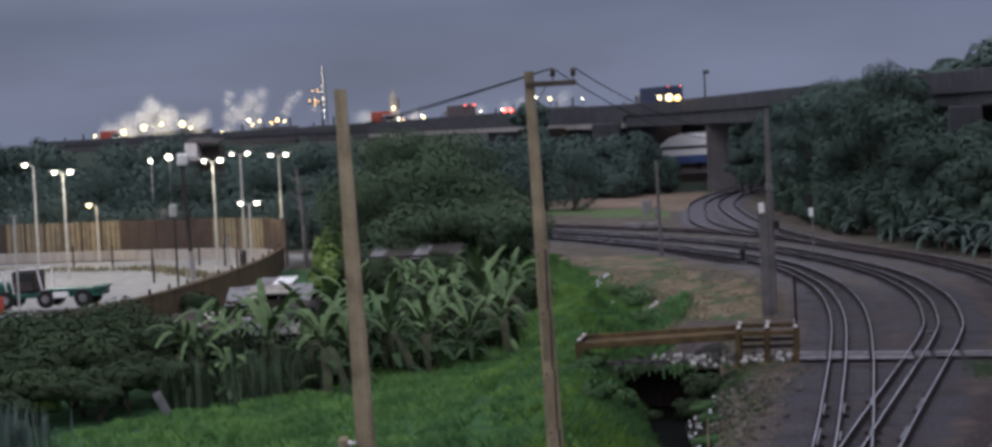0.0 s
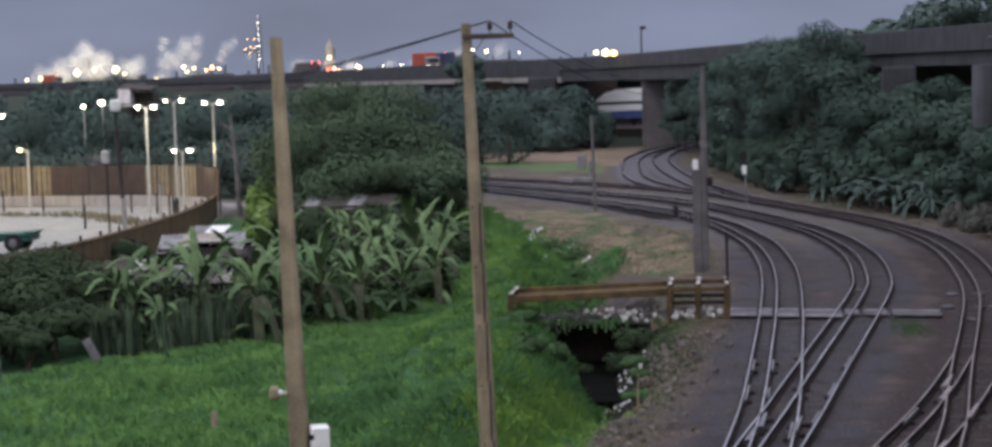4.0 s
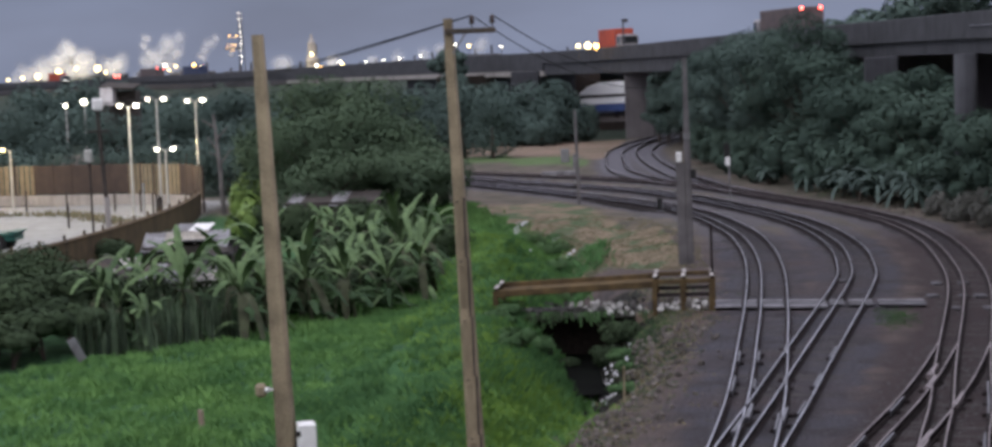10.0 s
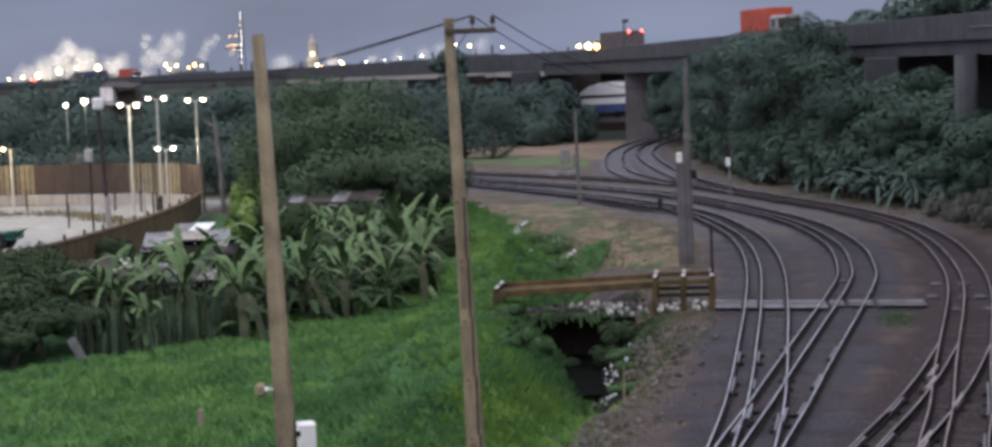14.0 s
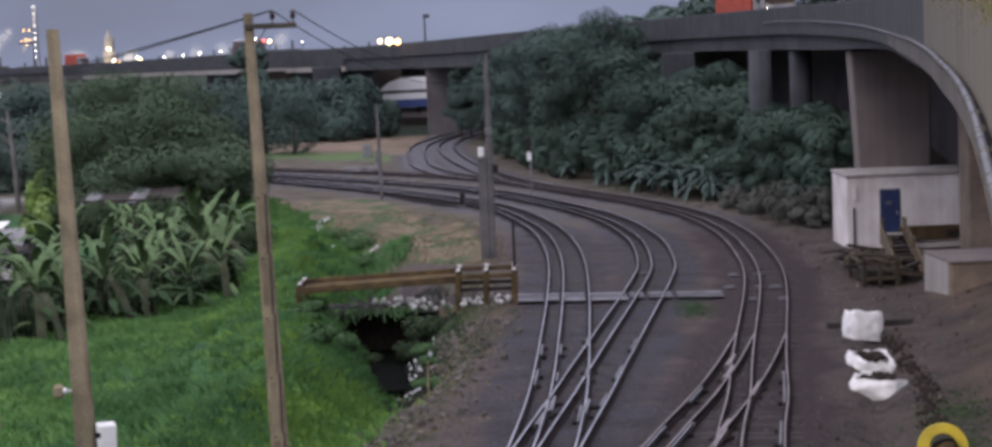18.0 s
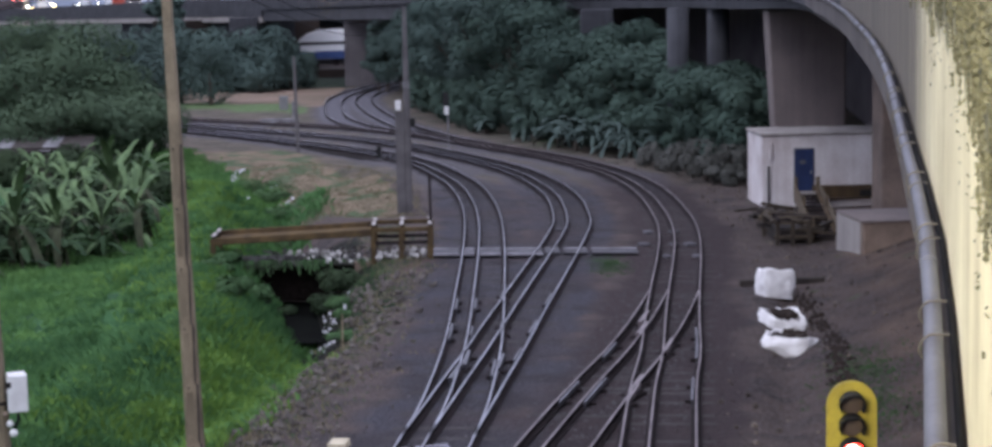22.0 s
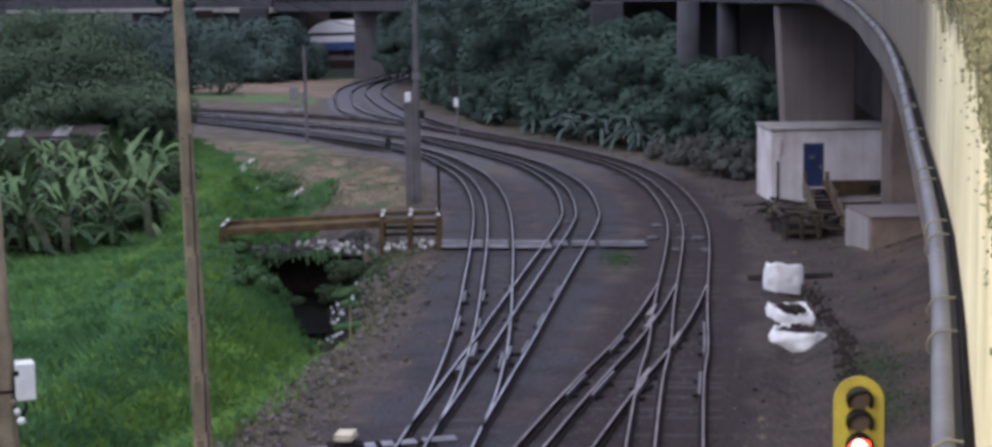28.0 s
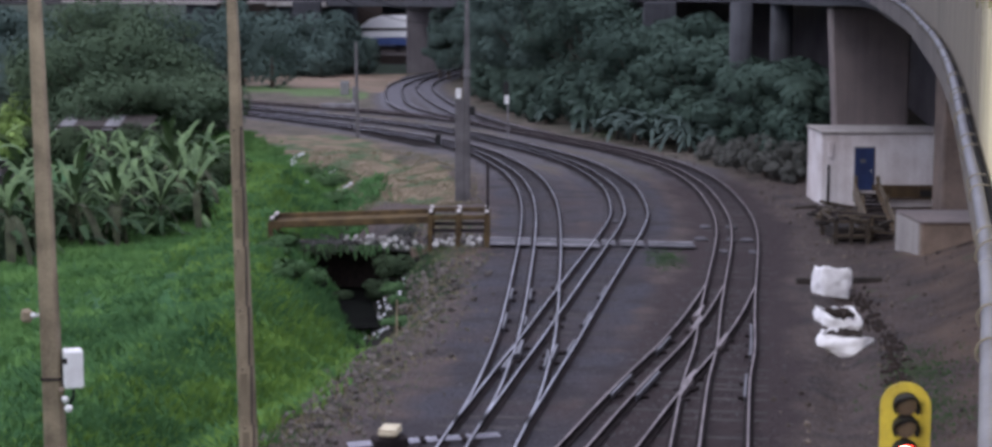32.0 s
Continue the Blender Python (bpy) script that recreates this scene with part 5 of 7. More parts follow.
part("brace", Geo().tube([(-5.25, 35.9, 9.75), (-4.98, 35.9, 10.13)], 0.016, 6), M["zinc"], pole_b)
cab = thing("pole_cabinet", "white painted cabinet with camera window strapped to a pole", "cabinet")
part("body", Geo().box((-7.74, 32.9, 2.92), (0.33, 0.42, 0.66), 18, 0.02), M["white_box"], cab)
part("window", Geo().box((-7.83, 32.655, 3.09), (0.09, 0.02, 0.10), 18, 0.004), M["black"], cab)
part("bracket", Geo().box((-7.90, 33.0, 2.75), (0.16, 0.1, 0.25), 0, 0.01), M["black"], cab)
part("cable", Geo().tube([(-7.72, 32.8, 2.6), (-7.70, 32.75, 2.45), (-7.78, 32.78, 2.30), (-7.84, 32.8, 2.2)], 0.03, 6), M["cable"], cab)
part("bushing", Geo().ball((-7.86, 32.78, 2.38), 0.065), M["white_box"], cab)
part("bushing", Geo().ball((-7.80, 32.76, 2.22), 0.075), M["white_box"], cab)
part("bushing", Geo().ball((-7.92, 32.78, 2.55), 0.05), M["brick_tan"], cab)
flood = thing("floodlight", "small cream floodlight on the side of a pole", "floodlight")
part("housing", Geo().box((-8.52, 32.85, 3.86), (0.20, 0.2, 0.24), 20, 0.05), M["slat"], flood)
part("arm", Geo().tube([(-8.45, 32.9, 3.86), (-8.2, 33.0, 3.84)], 0.03, 6), M["white_box"], flood)
part("glass", Geo().ball((-8.39, 32.78, 3.88), 0.05), M["white_box"], flood)

M["grey_post"] = material("weathered_grey_post", (0.155, 0.145, 0.150), (0.08, 0.075, 0.078), 0.9, scale=1.2, fine=14, streak=0.5)
pole_c = thing("utility_pole", "tall grey steel pole with a short concrete post beside it", "utility pole")
part("shaft", Geo().tube([(-2.12, 88.0, -0.3), (-2.12, 88.0, 4.9), (-2.12, 88.0, 9.5)], [0.18, 0.17, 0.09], 10), M["grey_post"], pole_c)
part("short_post", Geo().box((-2.46, 88.0, 2.15), (0.40, 0.3, 5.0), 0, 0.03), M["grey_post"], pole_c)
part("white_lamp_box", Geo().box((-2.50, 87.75, 4.95), (0.26, 0.22, 0.46), 0, 0.04), M["white_box"], pole_c, "white box on the post")
part("switch_box", Geo().box((-1.85, 87.85, 4.15), (0.24, 0.2, 0.42), 0, 0.03), M["black"], pole_c)
part("cap", Geo().box((-2.12, 88, 5.9), (0.34, 0.34, 0.35), 0, 0.05), M["zinc"], pole_c)
for a, b, sag, n in (((-4.86, 35.92, 10.46), (-35.9, 105.8, 8.25), 0.35, 2), ((-4.47, 35.92, 10.46), (-2.12, 88, 9.3), 0.9, 1), ((-4.86, 35.92, 10.46), (-2.12, 88, 8.8), 1.0, 1)):
    for k in range(n):
        pts = [(a[0] + (b[0] - a[0]) * u, a[1] + (b[1] - a[1]) * u, a[2] + (b[2] - a[2]) * u - (sag + 0.08 * k) * 4 * u * (1 - u) - 0.05 * k * u) for u in np.linspace(0, 1, 25)]
        w = thing("overhead_wire", "dark overhead wire strung between line poles", "wire", group="overhead wires")
        part("strand", Geo().tube(pts, 0.012 if n == 1 else 0.015, 5), M["cable"], w)

post_d = thing("thin_post", "thin grey post beside the tracks", "post")
part("shaft", Geo().tube([(-10.46, 128, -0.1), (-10.55, 128, 6.3)], [0.12, 0.09], 8), M["grey_post"], post_d)
sig_b = thing("railway_signal", "far signal with black head and white plate", "railway signal")
part("mast", Geo().tube([(-0.3, 123, -0.1), (-0.3, 123, 3.6)], 0.06, 8), M["zinc"], sig_b)
part("head", capsule(0.42, 1.0, 3.95, 0, 0.1), M["black"], sig_b).matrix_basis = pose(-0.42, 122.9, 0)
part("plate", Geo().box((-0.38, 122.85, 2.75), (0.30, 0.05, 0.55), 0, 0.02), M["white_box"], sig_b, "white plate")
stub = thing("track_stub", "short black marker post beside the track", "marker post")
part("body", Geo().box((-4.65, 118.6, 0.42), (0.32, 0.26, 0.84), 0, 0.05), M["black"], stub)
part("foot", Geo().box((-4.6, 118.4, 0.02), (0.5, 0.4, 0.10), 0, 0.03), M["zinc_dull"], stub)
stake = thing("wooden_stake", "short cut wooden stake in the grass", "stake")
part("shaft", Geo().tube([(-14.76, 50.3, gz_at(-14.76, 50.3) - 0.1), (-14.78, 50.3, gz_at(-14.76, 50.3) + 0.62)], [0.09, 0.08], 7), M["brick_tan"], stake)
rod = thing("thin_stake", "thin pale stake on the ditch bank", "stake")
part("shaft", Geo().tube([(-3.35, 54.5, gz_at(-3.35, 54.5) - 0.1), (-3.33, 54.5, gz_at(-3.35, 54.5) + 1.1)], 0.03, 6), M["pole"], rod)
tboxes = thing("track_cabinets", "low grey trackside cabinets near the far curve", "trackside cabinet")
for x, y, w, h in ((-16.0, 181, 0.8, 1.3), (-13.9, 168, 0.5, 1.4), (-14.4, 158, 3.2, 0.5)):
    part("cabinet", Geo().box((x, y, h / 2 - 0.05), (w, 0.6, h), 0, 0.04), M["zinc"], tboxes)

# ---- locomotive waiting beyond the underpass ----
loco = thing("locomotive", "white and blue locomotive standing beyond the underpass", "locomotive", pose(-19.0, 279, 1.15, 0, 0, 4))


def prism(outline, y0, y1):
    """An outline in x and z drawn out along y."""
    n = len(outline)
    return Geo().add([(x, y0, z) for x, z in outline] + [(x, y1, z) for x, z in outline],
                     [tuple(range(n)), tuple(range(n, 2 * n))[::-1]] + [(i, i + n, (i + 1) % n + n, (i + 1) % n) for i in range(n)])


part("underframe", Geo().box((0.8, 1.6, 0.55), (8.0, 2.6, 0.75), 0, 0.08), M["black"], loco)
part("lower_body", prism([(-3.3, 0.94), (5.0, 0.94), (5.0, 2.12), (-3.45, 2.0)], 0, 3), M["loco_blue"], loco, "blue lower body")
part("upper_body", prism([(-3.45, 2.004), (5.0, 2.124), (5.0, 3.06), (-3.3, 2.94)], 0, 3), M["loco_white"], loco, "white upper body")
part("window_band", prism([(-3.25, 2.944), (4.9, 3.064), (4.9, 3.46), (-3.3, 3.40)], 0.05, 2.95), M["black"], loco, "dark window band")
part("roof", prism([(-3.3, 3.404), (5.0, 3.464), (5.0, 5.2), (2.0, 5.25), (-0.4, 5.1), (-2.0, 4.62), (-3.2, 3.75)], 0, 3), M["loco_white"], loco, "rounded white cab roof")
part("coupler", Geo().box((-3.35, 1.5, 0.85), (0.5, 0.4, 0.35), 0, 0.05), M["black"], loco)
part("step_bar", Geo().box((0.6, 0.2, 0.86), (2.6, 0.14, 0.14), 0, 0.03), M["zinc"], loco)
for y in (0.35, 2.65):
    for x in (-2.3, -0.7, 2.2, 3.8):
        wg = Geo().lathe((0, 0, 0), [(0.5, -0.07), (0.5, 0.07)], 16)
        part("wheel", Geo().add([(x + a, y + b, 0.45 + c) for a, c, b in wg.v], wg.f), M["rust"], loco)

emb = Geo().strip([(-17, 262, 0), (-19, 280, 0), (-22, 300, 0)], [(-5, -0.4), (5, -0.4), (3.6, 1.10), (-3.6, 1.10)])
tagged(part("embankment", emb, M["soil"]), "dark raised track bed beyond the underpass", "embankment", kind="structure")

# ---- lorry yard beyond the shacks ----
WALL = curve([(-38, 66), (-36.0, 76), (-34.8, 84), (-34.0, 92), (-34.0, 102), (-34.8, 114), (-36, 122.5), (-37.2, 129)], 1.0)
yw = thing("yard_wall", "low curved brown wall streaked with moss", "wall")
part("body", Geo().strip([(p[0], p[1], 0.0) for p in WALL], [(-0.14, -0.4), (0.14, -0.4), (0.14, 1.35), (-0.14, 1.35)]), M["brown_wall"], yw)
part("coping", Geo().strip([(p[0], p[1], 0) for p in WALL], [(-0.2, 1.353), (0.2, 1.353), (0.16, 1.46), (-0.16, 1.46)]), M["brown_wall"], yw)
for p in WALL[::3]:
    part("stub_post", Geo().box((p[0], p[1], 1.58), (0.12, 0.12, 0.3), 0, 0.02), M["brown_wall"], yw)

FENCE = [(-37.0, 129.4), (-38.4, 133.5), (-41, 137.5), (-46, 140.5), (-54, 142), (-64, 143), (-82, 144)]
fence = thing("yard_fence", "brown panel and slat fence round the lit yard", "fence")
base = thing("fence_base", "pale low concrete base under the yard fence", "kerb wall")
for (a, b), knd in zip(zip(FENCE[:-1], FENCE[1:]), ("slats", "panel", "slats", "panel", "slats", "panel")):
    l = math.dist(a, b)
    rz = math.degrees(math.atan2(b[1] - a[1], b[0] - a[0]))
    n = int(l / 1.9) + 1
    part("base_wall", Geo().box(((a[0] + b[0]) / 2, (a[1] + b[1]) / 2, 0.30), (l, 0.3, 0.95), rz, 0.04), M["pale_concrete"], base)
    for k in range(n + 1):
        u = k / n
        part("post", Geo().box((a[0] + (b[0] - a[0]) * u, a[1] + (b[1] - a[1]) * u, 1.6), (0.14, 0.14, 3.2), rz, 0.02), M["hoarding"], fence)
    if knd == "panel":
        for k in range(n):
            u = (k + 0.5) / n
            part("panel", Geo().box((a[0] + (b[0] - a[0]) * u, a[1] + (b[1] - a[1]) * u, 1.98), (l / n - 0.1, 0.06, 2.2), rz, 0.01), M["hoarding"], fence, "dark brown sheet panel")
    else:
        m = int(l / 0.42)
        for k in range(m):
            u = (k + 0.5) / m
            part("slat", Geo().box((a[0] + (b[0] - a[0]) * u, a[1] + (b[1] - a[1]) * u, 1.95), (0.33, 0.05, 2.3), rz, 0.01), M["slat"], fence)
for x, y in ((-49, 135), (-46.8, 134.2), (-44.8, 133.4), (-42.6, 132.6), (-52.5, 136), (-56, 137), (-40.7, 129.5), (-39.9, 127.8), (-39.2, 126.2), (-38.6, 124.7), (-43.5, 120), (-38.2, 122.8)):
    t = thing("yard_bollard", "dark slim post in the yard", "post", group="posts along the yard edge")
    part("shaft", Geo().box((x, y, 0.7), (0.13, 0.13, 1.6), 10, 0.02), M["dark_wood"], t)
verge = thing("grass_verge", "dry strip along the inside of the yard fence", "verge", kind="stuff")
g = Geo()
for k in range(700):
    u = rng.uniform(0, 1)
    x, y = np.interp(u, [0, 0.4, 1], [-62, -47, -38]) + rng.normal(0, 0.6), np.interp(u, [0, 0.4, 1], [134, 130.5, 119]) + rng.normal(0, 0.6)
    h, a = rng.uniform(0.15, 0.45), rng.uniform(0, 6.28)
    g.add([(x - 0.12 * math.cos(a), y - 0.12 * math.sin(a), 0), (x + 0.12 * math.cos(a), y + 0.12 * math.sin(a), 0), (x + rng.normal(0, 0.1), y, h)], [(0, 1, 2)])
part("tufts", g, M["dry_grass"], verge)


def yard_lamp(x, y, h, twin, amber, label):
    t = thing("street_lamp", label, "street lamp", pose(x, y, 0), group="lamps of the yard")
    part("pole", Geo().tube([(0, 0, -0.1), (0, 0, h - 0.1)], [0.11, 0.07], 8), M["galv"], t)
    for s in ((-1, 1) if twin else (-1,)):
        part("arm", Geo().tube([(0, 0, h - 0.25), (s * 0.25, 0, h - 0.05), (s * 0.5, 0, h)], 0.04, 6), M["galv"], t)
        hd = part("lamp_head", Geo().box((s * 0.62, 0, h + 0.05), (0.62, 0.34, 0.14), 0, 0.05), M["galv"], t)
        part("lens", Geo().ball((s * 0.58, -0.1, h - 0.06), 0.15 if s > 0 or not twin else 0.12, 10, 6, (1.25, 1, 0.9)), M["amber_glow" if amber else "lamp_glow"], hd, "glowing lamp glass")


for x, y, h, tw, am in ((-40.5, 124.5, 7.8, True, False), (-40.85, 132, 8.1, True, False), (-38.85, 135, 7.85, True, False), (-55.5, 141, 4.5, False, True), (-39.6, 129.5, 4.6, True, False), (-51.5, 125, 7.45, True, False), (-55.8, 130, 8.0, False, False)):
    yard_lamp(x, y, h, tw, am, "tall twin-headed street lamp lit white" if tw else "single lit street lamp on a galvanised pole")
for x, y, z, e, c in ((-40.4, 122, 7.4, 800, (1, 0.95, 0.80)), (-51.5, 122.5, 7.1, 900, (1, 0.96, 0.85)), (-55.5, 138.5, 4.2, 420, (1, 0.80, 0.48)), (-40.5, 134, 4.4, 420, (1, 0.84, 0.5)), (-56, 126, 7.6, 500, (1, 0.95, 0.82))):
    ld = bpy.data.lights.new("yard_light", "POINT")
    ld.energy, ld.color, ld.shadow_soft_size = e, c, 0.25
    new("yard_light", ld).location = (x, y, z)

yp = thing("utility_pole", "dark timber pole with crossarms in the yard", "utility pole")
part("shaft", Geo().tube([(-35.9, 105.8, -0.2), (-36.3, 105.8, 8.5)], [0.16, 0.10], 8), M["dark_wood"], yp)
part("pale_sleeve", Geo().tube([(-35.86, 105.6, -0.1), (-35.95, 105.6, 2.8)], 0.17, 8), M["pale_concrete"], yp, "pale lower sleeve")
part("crossarm", Geo().box((-36.2, 105.7, 6.6), (1.3, 0.12, 0.12), 0, 0.02), M["dark_wood"], yp)
part("transformer", Geo().box((-36.9, 105.6, 5.2), (0.42, 0.4, 0.75), 0, 0.08), M["galv"], yp, "pale grey transformer box")
part("lamp_shade", Geo().box((-36.15, 105.55, 8.15), (0.6, 0.4, 0.7), 25, 0.1), M["white_box"], yp, "white sheet cabinet near the top")
part("hanger", Geo().tube([(-36.85, 105.7, -0.1), (-36.9, 105.7, 5.0)], 0.06, 6), M["dark_wood"], yp)
for x, y, h in ((-39.9, 90.2, 5.9), (-34.5, 108, 3.4)):
    t = thing("thin_post", "thin pale post by the yard", "post")
    part("shaft", Geo().tube([(x, y, -0.2), (x, y, h)], 0.06, 6), M["galv"], t)
dead = thing("bare_tree", "leafless pale trunk with short broken limbs", "tree")
part("trunk", Geo().tube([(-35.2, 128, -0.1), (-35.3, 128, 3), (-35.6, 128, 6.9)], [0.2, 0.16, 0.08], 8), M["grey_post"], dead)
for z, dx, dz in ((3.2, 0.9, 1.2), (4.4, -0.8, 1.0), (5.2, 0.8, 0.8), (4.0, -0.5, 0.2), (5.9, -1.0, 0.6)):
    part("limb", Geo().tube([(-35.4, 128, z), (-35.4 + dx, 128, z + dz)], [0.08, 0.03], 6), M["grey_post"], dead)

lorry = thing("tow_lorry", "dark green flatbed lorry with white stake frame in the yard", "lorry", pose(-43.9, 103.8, 0, 0, 0, 4))
part("chassis", Geo().box((0, 0, 0.75), (6.4, 1.9, 0.28), 0, 0.04), M["green_paint"], lorry)
part("bed", Geo().box((1.6, 0, 1.0), (3.2, 2.1, 0.18), 0, 0.04), M["green_paint"], lorry)
part("bonnet", Geo().box((-2.6, 0, 1.15), (1.5, 1.7, 0.75), 0, 0.15), M["green_paint"], lorry)
cabp = part("cab", Geo().box((-1.3, 0, 1.55), (1.4, 1.9, 1.3), 0, 0.15), M["dark_wood"], lorry)
part("windscreen", Geo().box((-1.3, -0.96, 1.85), (1.0, 0.03, 0.5), 0, 0.02), M["glass"], cabp)
for x in (-2.3, -1.9, -0.2, 0.6):
    part("stake", Geo().tube([(x, -0.9, 0.9), (x - 0.25, -0.9, 2.2)], 0.05, 6), M["white_box"], lorry)
part("top_bar", Geo().tube([(-2.6, -0.9, 2.2), (0.3, -0.9, 2.35)], 0.05, 6), M["white_box"], lorry)
part("side_box", Geo().box((0.9, -1.0, 0.75), (0.9, 0.2, 0.35), 0, 0.03), M["white_box"], lorry)
part("tail_fender", Geo().box((3.1, 0, 1.12), (0.6, 2.0, 0.1), 0, 0.03), M["green_paint"], lorry)
for x in (-2.4, 0.0, 2.2):
    for y in (-0.95, 0.95):
        wg = Geo().lathe((0, 0, 0), [(0.25, -0.14), (0.5, -0.14), (0.53, -0.08), (0.53, 0.08), (0.5, 0.14), (0.25, 0.14)], 16)
        wh = part("wheel", Geo().add([(x + a, y + c, 0.53 + b) for a, b, c in wg.v], wg.f), M["tyre"], lorry)
        hb = Geo().lathe((0, 0, 0), [(0.24, -0.15), (0.1, -0.17), (0.02, -0.17)], 10)
        part("hub", Geo().add([(x + a, y + (c if y < 0 else -c), 0.53 + b) for a, b, c in hb.v], hb.f), M["zinc"], wh)
drum = thing("red_drum", "faded red oil drum in the yard", "drum", pose(-45.6, 100.3, 0))
part("body", Geo().lathe((0, 0, 0), [(0.3, 0), (0.3, 0.3), (0.32, 0.32), (0.3, 0.34), (0.3, 0.6), (0.32, 0.62), (0.3, 0.64), (0.3, 0.95)], 14), M["container_red"], drum)
car = thing("parked_car", "dark parked car at the yard edge", "car", pose(-47.8, 99.6, 0, 0, 0, 10))
part("body", Geo().box((0, 0, 0.62), (3.8, 1.6, 0.6), 0, 0.2), M["black"], car)
part("cabin", Geo().box((0.1, 0, 1.1), (2.0, 1.4, 0.5), 0, 0.2), M["zinc"], car)
for x in (-1.2, 1.2):
    wg = Geo().lathe((0, 0, 0), [(0.3, -0.1), (0.3, 0.1)], 14)
    part("wheel", Geo().add([(x + a, -0.75 + c, 0.3 + b) for a, b, c in wg.v], wg.f), M["tyre"], car)

# ---- shacks with sheet roofs ----
def shack(x, y, w, d, h, rz, tilt, label, mat="zinc"):
    t = thing("shack", label, "shack", pose(x, y, -0.35, 0, 0, rz), group="shacks behind the bananas")
    for sx in (-1, 1):
        part("wall", Geo().box((sx * (w / 2 - 0.05), 0, h / 2), (0.08, d - 0.2, h), 0, 0.01), M["dark_wood"], t)
    for sy in (-1, 1):
        part("wall", Geo().box((0, sy * (d / 2 - 0.05), h / 2), (w - 0.2, 0.08, h), 0, 0.01), M["dark_wood"], t)
    n = max(2, int(w / 0.9))
    for k in range(n):
        cx = -w / 2 + (k + 0.5) * w / n
        vs, fs = [], []
        for i in range(13):
            u = i / 12
            xx = cx + (u - 0.5) * (w / n + 0.08)
            zz = 0.025 * math.sin(u * 6.28 * 4)
            for yy in (-d / 2 - 0.25, d / 2 + 0.25):
                for dz in (0, -0.02):
                    vs.append((xx, yy, h + 0.06 + 0.012 * (k % 2) + zz + dz + tilt * yy))
        for i in range(12):
            b = i * 4
            fs += [(b, b + 4, b + 6, b + 2), (b + 1, b + 3, b + 7, b + 5), (b, b + 1, b + 5, b + 4), (b + 2, b + 6, b + 7, b + 3)]
        part("roof_sheet", Geo().add(vs, fs), M[mat if k % 3 else "zinc"], t, "corrugated roof sheet")


shack(-27.3, 92, 4.2, 4.5, 1.65, 14, 0.10, "low shack with pale corrugated roof", "old_sheet")
shack(-25.0, 88.5, 3.4, 3.4, 1.9, -8, -0.12, "low shack with torn grey sheet roof")
shack(-25.6, 77.5, 4.6, 3.0, 1.5, 5, 0.16, "sunken shack with sagging dark sheets", "dark_wood")
shack(-22.4, 76.2, 2.2, 2.2, 1.5, 20, 0.2, "small lean-to with a bright sheet", "pale_concrete")
shack(-28.4, 96.8, 1.9, 1.7, 1.85, 0, 0.16, "small shack with white sheet roof", "white_box")
shack(-24.2, 113, 5.4, 4.0, 2.1, 4, 0.12, "long shed with grey sheet roof among trees", "dark_wood")
sheet_rng = random.Random(17)
for k in range(16):
    x, y = (sheet_rng.uniform(-26.8, -24.0), sheet_rng.uniform(74.5, 78.5)) if k % 2 else (sheet_rng.uniform(-23.4, -21.2), sheet_rng.uniform(74.0, 80.5))
    w, d = sheet_rng.uniform(0.6, 1.5), sheet_rng.uniform(0.8, 1.6)
    t = thing("roof_scrap", "crumpled roofing sheet thrown over a low shack", "roofing sheet", group="loose sheets over the shacks")
    part("sheet", Geo().box((x, y, 1.45 + 0.07 * (y - 74) + sheet_rng.uniform(-0.1, 0.25)), (w, d, 0.04), 0, 0.01, Euler((sheet_rng.uniform(0.0, 0.45), sheet_rng.uniform(-0.3, 0.3), sheet_rng.uniform(-0.6, 0.6))).to_matrix()), M[("dark_wood", "zinc", "black", "hoarding", "zinc", "dark_wood", "black", "pale_concrete")[k % 8]], t)
bin_y = thing("yellow_bin", "faded yellow crate among the bushes", "crate", pose(-28.3, 66.0, gz_at(-28.3, 66.0)))
part("body", Geo().box((0, 0, 0.4), (0.9, 0.6, 0.7), 10, 0.08), M["leaf_lit"], bin_y)
part("cloth", Geo().box((0.1, -0.1, 1.25), (0.7, 0.3, 0.35), 25, 0.1), M["ochre"], bin_y)
sheet = thing("leaning_sheet", "pale metal sheet leaning in the reeds", "sheet")
part("sheet", Geo().box((-22.6, 62.4, gz_at(-22.6, 62.4) + 0.7), (0.30, 0.05, 0.85), 20, 0.01, Euler((0.1, -0.45, 0.3)).to_matrix()), M["zinc"], sheet)

hut = thing("small_hut", "small white gabled hut among dark trees", "hut")
part("base", Geo().box((-63.75, 190, 3.4), (1.2, 1.9, 7.0), 0, 0.03), M["dark_wood"], hut)
part("wall", Geo().box((-63.75, 190, 7.85), (1.3, 2.0, 1.8), 0, 0.03), M["white_wall"], hut)
part("roof", Geo().box((-63.75 + 1.0, 190.5, 8.76 + 0.1), (3.6, 3.0, 0.25), 0, 0.05, Euler((0.15, 0.08, 0)).to_matrix()), M["dark_wood"], hut, "dark sheet roof")
part("side_wall", Geo().box((-63.75 + 1.7, 191.2, 8.76 / 2 - 0.4), (2.0, 1.6, 8.76), 0, 0.03), M["dark_wood"], hut)
for x, z, r_ in ((-66.66, 7.11, 0.20), (-64.72, 7.42, 0.32)):
    t = thing("floodlight_mast", "lit white floodlight on a mast among trees", "floodlight")
    part("mast", Geo().tube([(x, 185, -0.1), (x, 185, z)], [0.12, 0.08], 7), M["galv"], t)
    part("lamp", Geo().ball((x, 184.8, z), r_, 10, 7, (1.15, 0.8, 0.9)), M["lamp_glow"], t, "glowing lamp glass")

# black debris and earth along the trench behind the sacks, doubling as its shadow
g = Geo()
